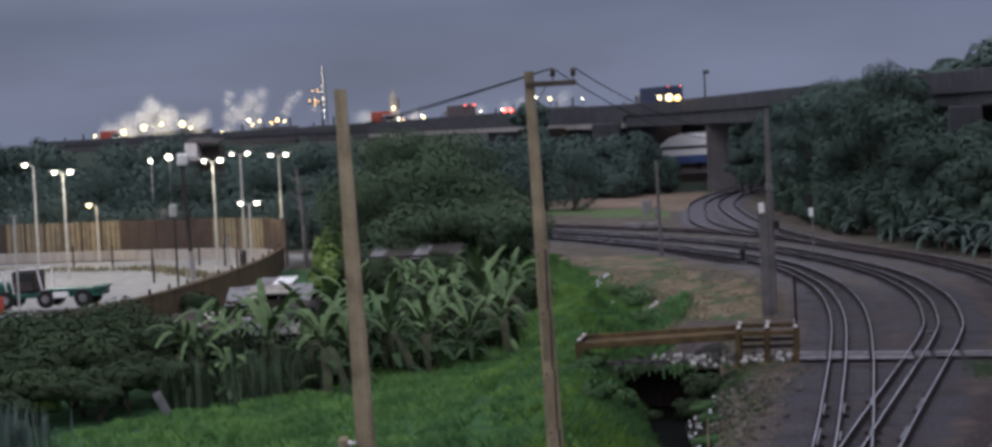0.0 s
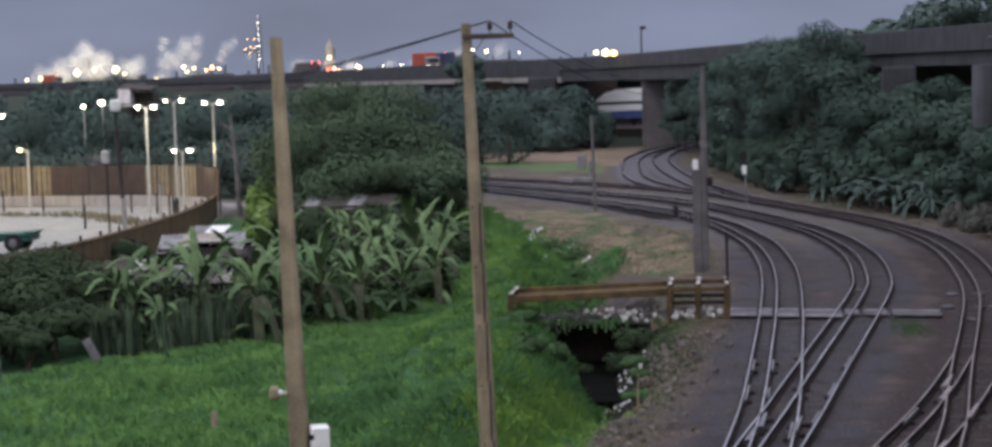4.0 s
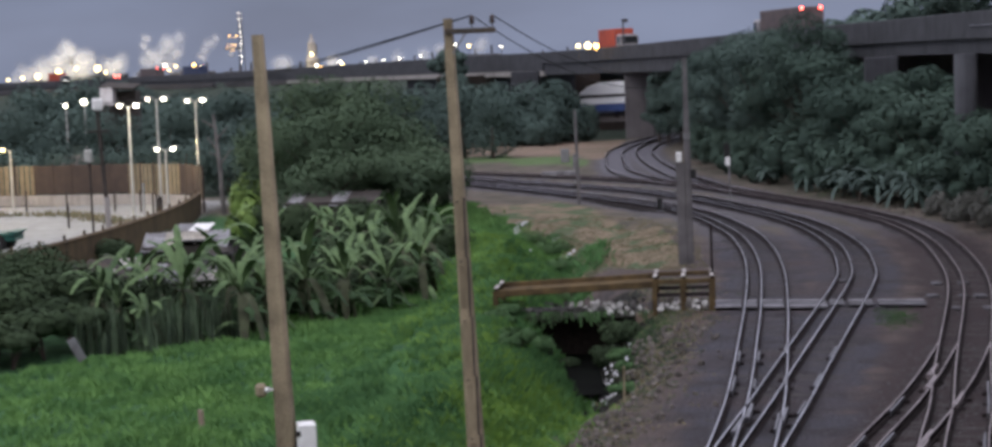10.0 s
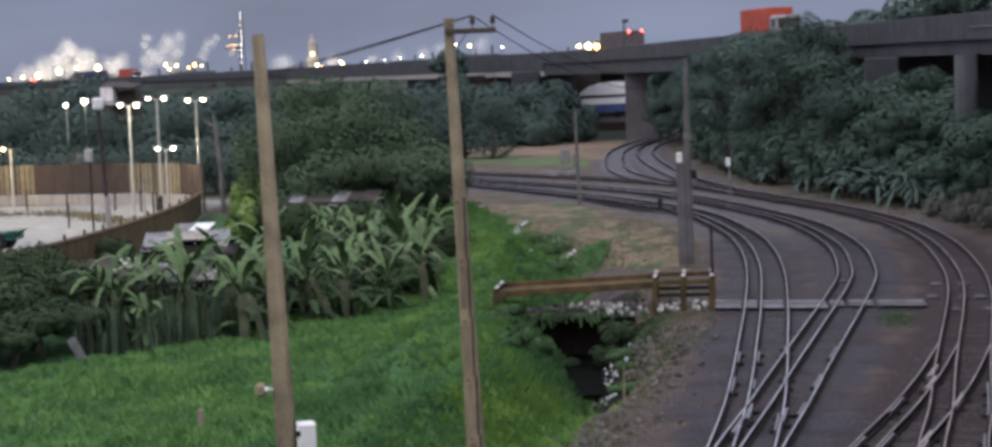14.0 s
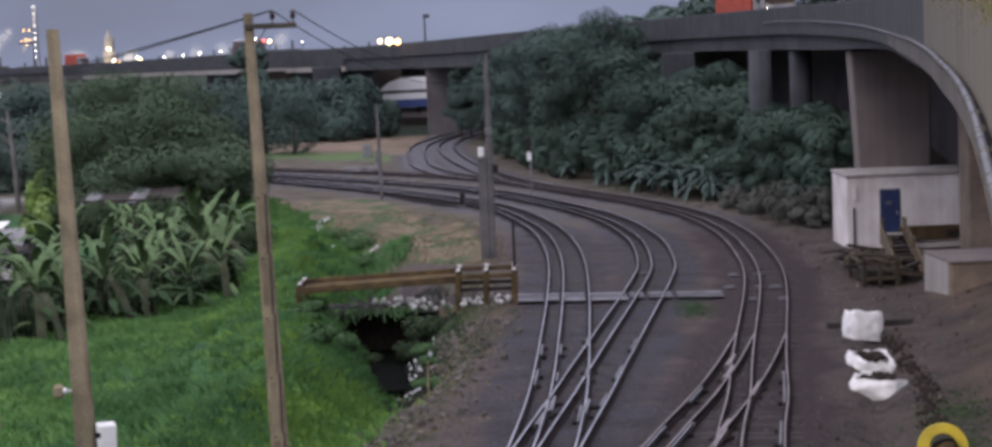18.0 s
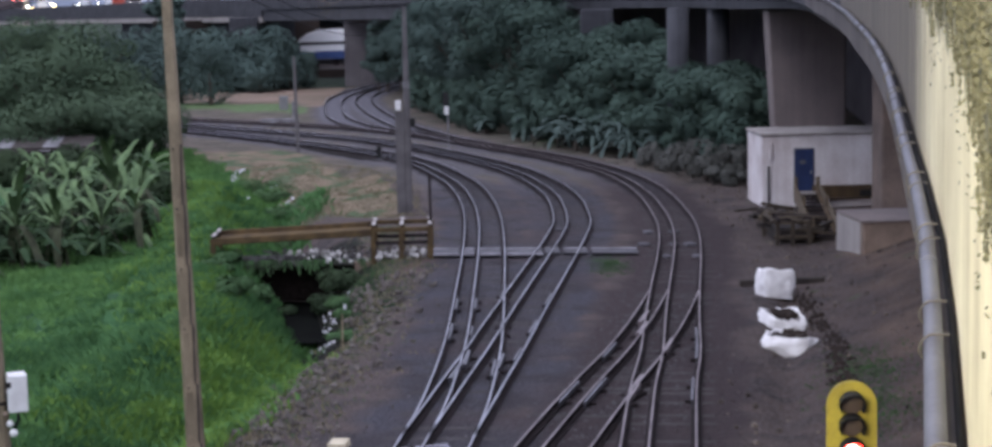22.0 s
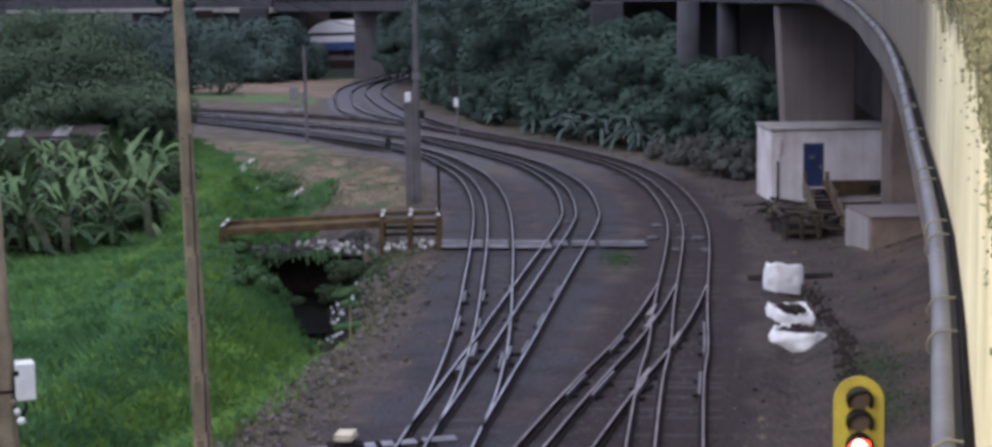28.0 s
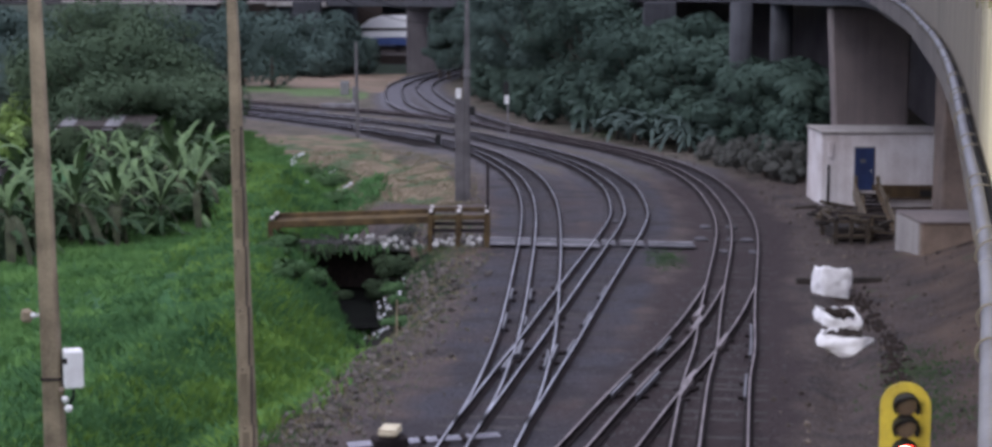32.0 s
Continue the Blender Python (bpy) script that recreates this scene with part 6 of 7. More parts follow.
for k in range(420):
    u = rng.random() ** 0.9
    x = np.interp(u, [0, 0.5, 1], [11.35, 10.45, 9.25]) + rng.normal(0, 0.13)
    y = np.interp(u, [0, 0.5, 1], [61.8, 51.5, 44.0]) + rng.normal(0, 0.6)
    s = 0.03 + 0.09 * rng.random() ** 2
    pebble(g, (x, y, gz_at(x, y) + s * 0.25), s, rng)
tagged(part("trench_debris", g, M["soil"]), "black earth and debris doubling as shadow along the trench by the sacks", "debris", kind="stuff")

# ---- plants ----
M["leaf_weed"] = material("weed_leaf", (0.085, 0.150, 0.065), (0.040, 0.080, 0.038), 0.9, scale=0.8, fine=6, bump=0, spec=0.05, island=0.3)
M["dry_shrub"] = material("dry_shrub_leaf", (0.142, 0.142, 0.128), (0.060, 0.064, 0.060), 0.85, scale=0.5, fine=4, bump=0, island=0.4)
def leaf_mesh(name, mat, lobes, count, size, seed, droop=0.3, shell=(0.84, 1.04), slim=0.8):
    """Many small folded leaves over the given lobes [(centre, radii)]."""
    r = np.random.default_rng(seed)
    w = np.array([l[1][0] * l[1][1] + l[1][0] * l[1][2] for l in lobes], float)
    pick = r.choice(len(lobes), count, p=w / w.sum())
    c = np.array([l[0] for l in lobes], float)[pick]
    rad = np.array([l[1] for l in lobes], float)[pick]
    d = r.normal(size=(count, 3))
    d /= np.linalg.norm(d, axis=1)[:, None]
    lump = 1 + 0.07 * np.sin(d[:, 0] * 7 + pick) + 0.07 * np.sin(d[:, 1] * 8 + d[:, 2] * 6 + pick * 2)
    p = c + d * rad * (r.uniform(*shell, (count, 1)) * lump[:, None])
    norm = d * 0.9 + np.array([0, 0, 0.45]) + r.normal(scale=0.16, size=(count, 3))
    norm /= np.linalg.norm(norm, axis=1)[:, None]
    axis_ = np.cross(norm, r.normal(size=(count, 3)))
    axis_ /= np.linalg.norm(axis_, axis=1)[:, None] + 1e-9
    side = np.cross(norm, axis_)
    s = size * r.uniform(0.7, 1.6, (count, 1))
    a, b = p - axis_ * s * 0.5, p + axis_ * s * 0.5
    m = p + norm * s * 0.10
    v = np.stack([a, m + side * s * slim * 0.5, b, m - side * s * slim * 0.5], 1).reshape(-1, 3)
    i = np.arange(count)[:, None] * 4
    me = bpy.data.meshes.new(name)
    me.from_pydata(v.tolist(), [], (i + np.array([[0, 3, 2, 1]])).tolist())
    me.materials.append(mat)
    soft = d * 0.85 + norm * 0.2 + np.array([0, 0, 0.25])
    soft /= np.linalg.norm(soft, axis=1)[:, None]
    me.polygons.foreach_set("use_smooth", [True] * count)
    me.normals_split_custom_set_from_vertices(np.repeat(soft, 4, axis=0).tolist())
    return me


def tree(x, y, h, r, mat, seed, label, count=2600, size=0.42, z=None, squat=0.55, limbs=9, slim=0.8):
    rr = random.Random(seed)
    z = gz_at(x, y) if z is None else z
    t = thing("tree", label, "tree", pose(x, y, z))
    trunk_h = h * 0.55
    part("trunk", Geo().tube([(0, 0, -0.3), (rr.uniform(-0.2, 0.2), rr.uniform(-0.2, 0.2), trunk_h * 0.5), (rr.uniform(-0.4, 0.4), 0, trunk_h)], [0.06 * r + 0.06, 0.05 * r + 0.03, 0.03 * r], 7), M["bark"], t)
    lobes = []
    for k in range(limbs):
        a, rad = rr.uniform(0, 6.28), rr.uniform(0.40, 0.90) * r
        lz = h * rr.uniform(0.26, 0.90)
        lr = r * rr.uniform(0.26, 0.50)
        lobes.append(((rad * math.cos(a), rad * math.sin(a), lz), (lr, lr, lr * squat * 1.3)))
        part("limb", Geo().tube([(0, 0, trunk_h * 0.6), (rad * 0.5 * math.cos(a), rad * 0.5 * math.sin(a), (trunk_h * 0.6 + lz) / 2 - 0.1), (rad * math.cos(a), rad * math.sin(a), lz)], [0.025 * r, 0.018 * r, 0.008 * r], 5), M["bark"], t)
    lobes.append(((0, 0, h - r * squat * 0.6), (r * 0.55, r * 0.55, r * squat * 0.7)))
    lobes.append(((0, 0, h * 0.45), (r * 0.5, r * 0.5, h * 0.3)))
    part("crown", leaf_mesh("crown", mat, lobes, count, size, seed, slim=slim), mat, t)
    return t


SHRUBS = []
# slope between the tracks and the viaduct
rs = random.Random(11)
SLOPE = [(12.3, 123.0, 8.3, 2.4), (13.6, 121.0, 7.0, 2.0), (10.7, 128.0, 7.9, 2.4), (15.8, 104.5, 5.0, 2.2), (17.2, 106, 5.4, 2.4), (14.8, 108.5, 5.6, 2.4), (16.4, 110, 5.9, 2.4), (13.6, 113.5, 6.0, 2.5), (13.2, 118.2, 6.4, 2.6), (11.6, 121.0, 6.8, 2.9), (10.6, 125, 7.2, 3.0), (8.6, 128, 7.2, 3.0), (8.2, 133, 7.9, 3.2), (6.6, 136, 8.0, 3.2)] + [(6.6, 141, 9.4, 3.3), (5.4, 144, 12.4, 3.2), (4.4, 148, 11.4, 3.8), (3.0, 152, 11.3, 3.6), (3.4, 157, 11.4, 3.8), (1.2, 161, 11.2, 3.6), (0.6, 166, 11.2, 3.6), (1.6, 171, 11.6, 3.8), (-0.8, 174, 10.4, 3.4), (-0.8, 181, 10.6, 3.6), (-2.2, 187, 10.0, 3.4),
         (-2.8, 194, 9.6, 3.4), (-4.0, 201, 9.4, 3.2), (-4.4, 209, 9.0, 3.4), (-5.8, 219, 8.4, 3.0), (-7.2, 214, 8.9, 2.3), (-8.3, 217, 8.0, 1.8)]
for k, (x, y, top, r) in enumerate(SLOPE):
    # Past y 150 haze is coloured in by the paler leaf
    tree(x, y, top - gz_at(x, y), r, M["leaf_slope" if y < 150 else "leaf_hazed"], 100 + k, "dense dark green tree on the slope under the viaduct", 10500, 0.20, limbs=13, slim=0.55)
for k, (x, y, h, r) in enumerate([(13.2, 116.3, 3.2, 1.8), (11.3, 118.6, 3.4, 1.9), (9.2, 121.8, 3.2, 1.9), (7.4, 126, 3.4, 2.0), (6.0, 130.8, 3.6, 2.0), (4.4, 136, 3.6, 2.0), (2.8, 142, 3.4, 2.0), (1.4, 148.5, 3.6, 2.1), (0.2, 155, 3.4, 2.0), (-0.9, 162, 3.4, 2.0), (-2.0, 170, 3.4, 1.9), (14.6, 106.0, 3.0, 1.6), (13.4, 111.0, 3.2, 1.6), (15.0, 101.0, 3.0, 1.5)]):
    tree(x, y, h, r, M["leaf_slope"], 150 + k, "low leafy bush at the foot of the slope", 2300, 0.42, squat=0.8, slim=0.26)
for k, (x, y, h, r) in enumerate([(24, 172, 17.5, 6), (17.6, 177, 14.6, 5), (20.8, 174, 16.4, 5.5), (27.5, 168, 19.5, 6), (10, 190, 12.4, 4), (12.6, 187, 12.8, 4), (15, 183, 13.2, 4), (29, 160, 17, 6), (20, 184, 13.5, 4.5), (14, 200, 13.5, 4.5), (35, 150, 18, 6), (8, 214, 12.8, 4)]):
    tree(x, y, h, r, M["leaf_hazed"], 180 + k, "tall tree rising beyond the viaduct", 4000, 0.45, z=0)
tree(-43, 290, 12.3, 3.6, M["leaf_hazed"], 190, "tree standing against the viaduct", 3000, 0.5, z=0)
for k, (x, y, r, h) in enumerate([(14.0, 97.4, 0.9, 1.0), (13.4, 99.5, 1.1, 1.5), (13.0, 102.5, 1.2, 1.9), (12.7, 106, 1.2, 1.8), (14.4, 99.0, 1.0, 2.0), (12.2, 110, 1.1, 1.4)]):
    SHRUBS.append((x, y, r * 1.25, h * 1.15))

# palms and bananas
def blade(g, base, direction, length, width, droop, segs=7, fold=0.25, tear=None, stalk=0.0, rag=0.0):
    """A long arching leaf with a folded middle rib."""
    d = Vector((math.cos(direction), math.sin(direction), 0))
    s = Vector((-d.y, d.x, 0))
    rise = tear if tear is not None else 1.1
    rows = []
    for i in range(segs + 1):
        u = i / segs
        p = Vector(base) + d * (length * (u * 0.85)) + Vector((0, 0, length * (rise * u - droop * u * u)))
        v = (u - stalk) / (1 - stalk)
        w = 0.03 if v < 0 else width * (math.sin(math.pi * min(1, 0.10 + 0.86 * v)) ** 0.45) * 0.5 * (1 - rag * (i % 2)) if i < segs else 0.04
        rows.append((p, w))
    vs, fs = [], []
    for p, w in rows:
        vs += [p - s * w + Vector((0, 0, w * fold)), p, p + s * w + Vector((0, 0, w * fold))]
    for i in range(segs):
        b = i * 3
        fs += [(b, b + 1, b + 4, b + 3), (b + 1, b + 2, b + 5, b + 4)]
    g.add(vs, fs)


def banana(seed, h):
    r = random.Random(seed)
    t = thing("banana_plant", "banana plant with broad torn green leaves", "banana plant", group="banana plants by the shacks")
    part("stem", Geo().tube([(0, 0, -0.2), (0.05, 0, h * 0.22), (0.0, 0.05, h * 0.42)], [0.075, 0.055, 0.04], 8), M["banana_stem"], t)
    for k in range(17):
        g = Geo()
        a = k * 2.4 + r.uniform(-0.6, 0.6)
        if k < 8:
            rise = r.uniform(1.2, 2.1)
            blade(g, (0, 0, h * r.uniform(0.36, 0.42)), a, h * r.uniform(0.32, 0.46), r.uniform(0.24, 0.38), rise * r.uniform(0.45, 0.95), 19, r.uniform(-0.7, 0.2), rise, 0.14, 0.30)
        else:
            rise = r.uniform(0.3, 1.0)
            blade(g, (0, 0, h * r.uniform(0.08, 0.34)), a, h * r.uniform(0.24, 0.40), r.uniform(0.22, 0.36), rise * r.uniform(0.9, 1.7), 15, r.uniform(-0.7, 0.3), rise, 0.14, 0.30)
        part("leaf", g, M["leaf_banana" if k < 10 else "leaf_low_shaded"], t)
    for k in range(3):
        g = Geo()
        blade(g, (0, 0, h * 0.36), r.uniform(0, 6.28), h * 0.28, 0.3, 2.2, 6, 0.2, 0.5)
        part("dead_leaf", g, M["banana_stem"], t, "withered brown leaf")
    return t


bananas = [banana(1, 4.6), banana(2, 3.8), banana(3, 5.2)]
spots = [(-18.9, 69.4), (-18.0, 70.8), (-20.8, 70.2), (-16.6, 72.5), (-15.3, 74.6), (-17.4, 75.4), (-14.2, 76.6), (-13.2, 79.2), (-15.8, 78.8), (-14.6, 82.8), (-17.0, 80.8), (-19.3, 76.2), (-20.2, 79.5), (-14.4, 88), (-22.2, 75), (-16.6, 86.5), (-20.2, 72.6), (-18.6, 73.6), (-16.0, 76.2), (-21.4, 77.2), (-14.0, 85.4), (-22.6, 67.6), (-21.2, 66.4), (-24.0, 68.4), (-15.0, 90.6), (-16.2, 92.6), (-22.0, 70.2), (-20.4, 68.0), (-18.2, 67.8), (-23.6, 71.0), (-17.4, 96.0), (-19.4, 98.4), (-21.4, 100.5), (-18.8, 102.4), (-22.8, 104.6), (-20.4, 94.6), (-18.4, 91.8)]
for k, (x, y) in enumerate(spots):
    m = pose(x, y, gz_at(x, y), rs.uniform(-9, 9), rs.uniform(-9, 9), rs.uniform(0, 360)) @ Matrix.Diagonal((*[1.15 if k in (0, 1, 17, 28) else rs.uniform(0.65, 1.05)] * 3, 1))
    b = bananas[k % 3]
    if k < 3:
        b.matrix_world = m
    else:
        copy_thing(b, m)


def palm(x, y, h, seed):
    r = random.Random(seed)
    t = thing("palm_bush", "pale green fan palm at the foot of the slope", "palm", pose(x, y, gz_at(x, y)), group="palms on the slope")
    part("stem", Geo().tube([(0, 0, -0.2), (0, 0, h * 0.16)], [0.12, 0.09], 7), M["bark"], t)
    for k in range(24):
        g = Geo()
        blade(g, (0, 0, h * r.uniform(0.12, 0.34)), k * 2.4, h * r.uniform(0.30, 0.55), 0.34, r.uniform(0.7, 1.5), 11, -0.6, r.uniform(0.7, 1.4), 0.1, 0.5)
        part("frond", g, M["leaf_pale"], t)


for k, (x, y, h) in enumerate([(10.9, 116.4, 4.6), (8.9, 119.6, 4.6), (12.6, 113.4, 4.8), (6.9, 124.6, 4.0), (10.4, 117.6, 5.4), (7.9, 121.9, 4.4), (2.5, 140.8, 3.2), (5.0, 130.6, 3.6)]):
    palm(x, y, h, 40 + k)


M["reed"] = material("cane_reed", (0.115, 0.165, 0.100), (0.020, 0.036, 0.024), 0.8, scale=0.6, fine=6, bump=0, island=0.5)


def reeds(name, label, spots_, count, h0, h1, mat, seed, w=0.05):
    r = np.random.default_rng(seed)
    g = Geo()
    for k in range(count):
        x, y, sx, sy = spots_[k % len(spots_)]
        x, y = x + r.normal(0, sx), y + r.normal(0, sy)
        z, h = gz_at(x, y) - 0.05, r.uniform(h0, h1)
        a = r.uniform(0, 6.28)
        lean = r.uniform(0.05, 0.5) * h * 0.5
        dx, dy = math.cos(a), math.sin(a)
        px, py = -dy * w, dx * w
        g.add([(x - px, y - py, z), (x + px, y + py, z), (x + dx * lean * 0.3 + px, y + dy * lean * 0.3 + py, z + h * 0.6), (x + dx * lean * 0.3 - px, y + dy * lean * 0.3 - py, z + h * 0.6), (x + dx * lean, y + dy * lean, z + h * 0.92)],
              [(0, 1, 2, 3), (3, 2, 4)])
    return tagged(part(name, g, mat), label, "reeds", kind="stuff")


cane_spots = [(rs.uniform(-23.6, -18.8), 0, rs.uniform(0.12, 0.3), rs.uniform(0.15, 0.4)) for _ in range(34)]
cane_spots = [(x, 64.2 + (x + 23.6) * 0.72 + rs.uniform(-0.4, 1.8), a, b) for x, _, a, b in cane_spots]
reeds("cane_reeds", "tall grey-green cane standing before the shacks", cane_spots, 620, 0.7, 2.5, M["reed"], 7, 0.028)
reeds("tall_grass", "clump of tall pale grass at the field edge", [(-26.3, 57.6, 0.7, 0.7), (-25.6, 56.5, 0.6, 0.6)], 260, 0.7, 1.8, M["leaf_pale"], 8, 0.03)


def bush(x, y, r, h, mat, seed, label, count=1500, size=0.28, low=0.3, high=0.7, lobes_=6):
    z = gz_at(x, y)
    t = thing("bush", label, "bush", pose(x, y, z))
    rr = random.Random(seed)
    for k in range(4):
        part("stem", Geo().tube([(0, 0, -0.1), (rr.uniform(-0.5, 0.5) * r, rr.uniform(-0.5, 0.5) * r, h * 0.6)], [0.05, 0.02], 5), M["bark"], t)
    f = 1.0 if lobes_ < 10 else 0.62
    lobes = [((rr.uniform(-0.6, 0.6) * r / f, rr.uniform(-0.5, 0.5) * r / f, h * rr.uniform(low * f, high)), (r * rr.uniform(0.4, 0.6) * f,) * 2 + (h * rr.uniform(0.28, 0.4) * f * (1 if low < 0.5 else 0.6),)) for _ in range(lobes_)]
    part("leaves", leaf_mesh("leaves", mat, lobes, count, size, seed), mat, t)


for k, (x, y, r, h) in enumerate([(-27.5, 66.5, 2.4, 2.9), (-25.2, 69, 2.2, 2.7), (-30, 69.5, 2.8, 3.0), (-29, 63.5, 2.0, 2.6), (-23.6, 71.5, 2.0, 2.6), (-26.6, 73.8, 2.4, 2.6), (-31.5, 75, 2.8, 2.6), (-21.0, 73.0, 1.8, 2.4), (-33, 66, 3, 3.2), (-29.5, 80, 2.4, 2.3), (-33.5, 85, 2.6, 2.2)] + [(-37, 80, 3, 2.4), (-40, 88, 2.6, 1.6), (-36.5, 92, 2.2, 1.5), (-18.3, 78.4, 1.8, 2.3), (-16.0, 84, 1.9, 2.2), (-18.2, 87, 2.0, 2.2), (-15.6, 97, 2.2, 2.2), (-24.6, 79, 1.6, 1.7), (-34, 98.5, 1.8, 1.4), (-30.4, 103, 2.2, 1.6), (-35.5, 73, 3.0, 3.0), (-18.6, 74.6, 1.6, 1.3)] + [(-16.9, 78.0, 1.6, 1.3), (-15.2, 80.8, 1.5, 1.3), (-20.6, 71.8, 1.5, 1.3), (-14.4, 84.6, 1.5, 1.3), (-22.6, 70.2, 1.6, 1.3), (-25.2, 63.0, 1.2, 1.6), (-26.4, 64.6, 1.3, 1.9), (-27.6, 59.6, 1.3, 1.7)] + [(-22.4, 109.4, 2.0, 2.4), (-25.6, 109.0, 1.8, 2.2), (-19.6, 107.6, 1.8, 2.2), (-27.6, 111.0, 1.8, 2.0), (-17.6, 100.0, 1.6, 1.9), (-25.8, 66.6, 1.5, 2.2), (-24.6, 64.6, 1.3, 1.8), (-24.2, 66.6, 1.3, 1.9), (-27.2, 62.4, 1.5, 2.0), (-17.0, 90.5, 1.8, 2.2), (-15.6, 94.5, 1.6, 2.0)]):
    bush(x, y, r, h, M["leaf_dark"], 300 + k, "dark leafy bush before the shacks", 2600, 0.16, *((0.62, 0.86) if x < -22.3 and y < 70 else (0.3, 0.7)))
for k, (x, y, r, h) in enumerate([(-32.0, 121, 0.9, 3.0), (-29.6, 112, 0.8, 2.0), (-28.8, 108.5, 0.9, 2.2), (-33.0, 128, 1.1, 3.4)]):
    bush(x, y, r, h, M["leaf_lit"], 340 + k, "shrub coloured yellow-green for the yard lamps' light", 900, 0.3)
for k, (x, y, r, h) in enumerate([(-8.8, 68.6, 0.8, 0.7), (-9.6, 101, 1.4, 1.0), (-8.5, 96, 1.1, 0.9), (-11, 107, 1.4, 1.1), (-7.0, 83, 1.0, 0.8), (-19.6, 69.2, 1.2, 1.5), (-18.0, 72.0, 1.2, 1.6), (-16.4, 74.8, 1.2, 1.5), (-15.0, 77.0, 1.1, 1.4), (-13.9, 80.4, 1.1, 1.5), (-21.6, 68.2, 1.2, 1.6), (-17.4, 77.6, 1.3, 1.7)] + [(-7.3, 62.5, 0.8, 0.7), (-7.2, 65.5, 0.8, 0.7), (-3.6, 62.0, 0.7, 0.3), (-8.7, 71.3, 0.6, 0.4)]):
    bush(x, y, r, h, M["leaf_weed"], 360 + k, "low green weeds growing in the open", 1300, 0.11)
hang = np.random.default_rng(91)
for k in range(26):
    x = hang.uniform(-9.2, -3.2)
    t = thing("weed_tuft", "green weed tuft hanging over the culvert edge", "weed", group="weeds along the culvert edge")
    for b in range(7):
        g = Geo()
        blade(g, (x + hang.normal(0, 0.14), 71.38, 0.02), -1.57 + hang.uniform(-0.8, 0.8), hang.uniform(0.14, 0.36), 0.07, hang.uniform(1.0, 2.4), 5, 0.2, hang.uniform(0.3, 1.3))
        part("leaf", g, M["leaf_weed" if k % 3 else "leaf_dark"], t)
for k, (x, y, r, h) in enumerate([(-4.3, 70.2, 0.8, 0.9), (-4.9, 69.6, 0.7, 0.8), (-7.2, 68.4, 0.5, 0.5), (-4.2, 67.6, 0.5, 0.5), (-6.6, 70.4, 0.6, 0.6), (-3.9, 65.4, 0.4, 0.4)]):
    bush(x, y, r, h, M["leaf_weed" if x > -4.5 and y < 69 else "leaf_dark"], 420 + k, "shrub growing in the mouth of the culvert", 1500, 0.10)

for k, (x, y, r, h) in enumerate(SHRUBS):
    bush(x, y, r, h, M["dry_shrub"], 380 + k, "grey-green dry shrub at the foot of the slope", 2400, 0.13, lobes_=15)
# dark spreading trees behind the shacks
for k, (x, y, h, r, n) in enumerate([(-27.0, 126, 7.2, 5.2, 5200), (-22.4, 124, 6.2, 4.4, 4200), (-31.2, 131, 6.0, 3.8, 3000), (-20.6, 119, 4.4, 2.9, 2600), (-25.2, 116.5, 4.8, 3.4, 2600), (-29.6, 134, 9.4, 4.2, 4200), (-25.6, 136, 9.0, 3.6, 3200)]):
    tree(x, y, h, r, M["leaf_tree"], 400 + k, "broad dark tree overhanging the sheds", n * 4, 0.16, z=-0.2, squat=0.5, limbs=16)


def wood(name, label, row, count, size, seed, mat="leaf_hazed", dense=1.05, small=0.92):
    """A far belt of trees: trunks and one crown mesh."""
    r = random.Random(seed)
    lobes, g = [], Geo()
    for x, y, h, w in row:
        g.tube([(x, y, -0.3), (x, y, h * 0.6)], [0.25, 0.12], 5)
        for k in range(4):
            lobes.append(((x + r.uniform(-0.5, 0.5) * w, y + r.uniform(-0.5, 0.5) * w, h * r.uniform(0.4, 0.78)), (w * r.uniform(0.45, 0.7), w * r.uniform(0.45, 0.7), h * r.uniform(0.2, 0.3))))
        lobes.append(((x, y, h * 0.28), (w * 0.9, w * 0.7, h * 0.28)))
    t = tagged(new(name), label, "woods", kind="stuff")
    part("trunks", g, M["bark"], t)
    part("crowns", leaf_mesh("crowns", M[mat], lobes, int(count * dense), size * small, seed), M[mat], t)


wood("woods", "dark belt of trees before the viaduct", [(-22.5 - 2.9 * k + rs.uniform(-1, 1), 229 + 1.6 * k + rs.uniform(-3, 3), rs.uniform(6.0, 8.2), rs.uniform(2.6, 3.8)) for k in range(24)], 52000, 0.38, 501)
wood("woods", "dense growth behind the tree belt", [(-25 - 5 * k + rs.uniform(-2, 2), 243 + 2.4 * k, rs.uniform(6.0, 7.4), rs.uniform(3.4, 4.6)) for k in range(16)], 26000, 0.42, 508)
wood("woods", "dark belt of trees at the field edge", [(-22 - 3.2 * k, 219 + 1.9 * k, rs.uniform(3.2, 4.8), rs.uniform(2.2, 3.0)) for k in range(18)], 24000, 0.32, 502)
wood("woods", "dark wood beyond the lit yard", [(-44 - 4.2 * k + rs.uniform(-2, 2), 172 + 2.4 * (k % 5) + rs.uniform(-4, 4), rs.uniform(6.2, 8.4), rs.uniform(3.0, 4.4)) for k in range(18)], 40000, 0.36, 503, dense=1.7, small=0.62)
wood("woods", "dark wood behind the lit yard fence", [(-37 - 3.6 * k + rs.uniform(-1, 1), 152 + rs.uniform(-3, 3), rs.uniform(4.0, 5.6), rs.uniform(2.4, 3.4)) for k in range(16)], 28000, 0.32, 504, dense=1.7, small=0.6)
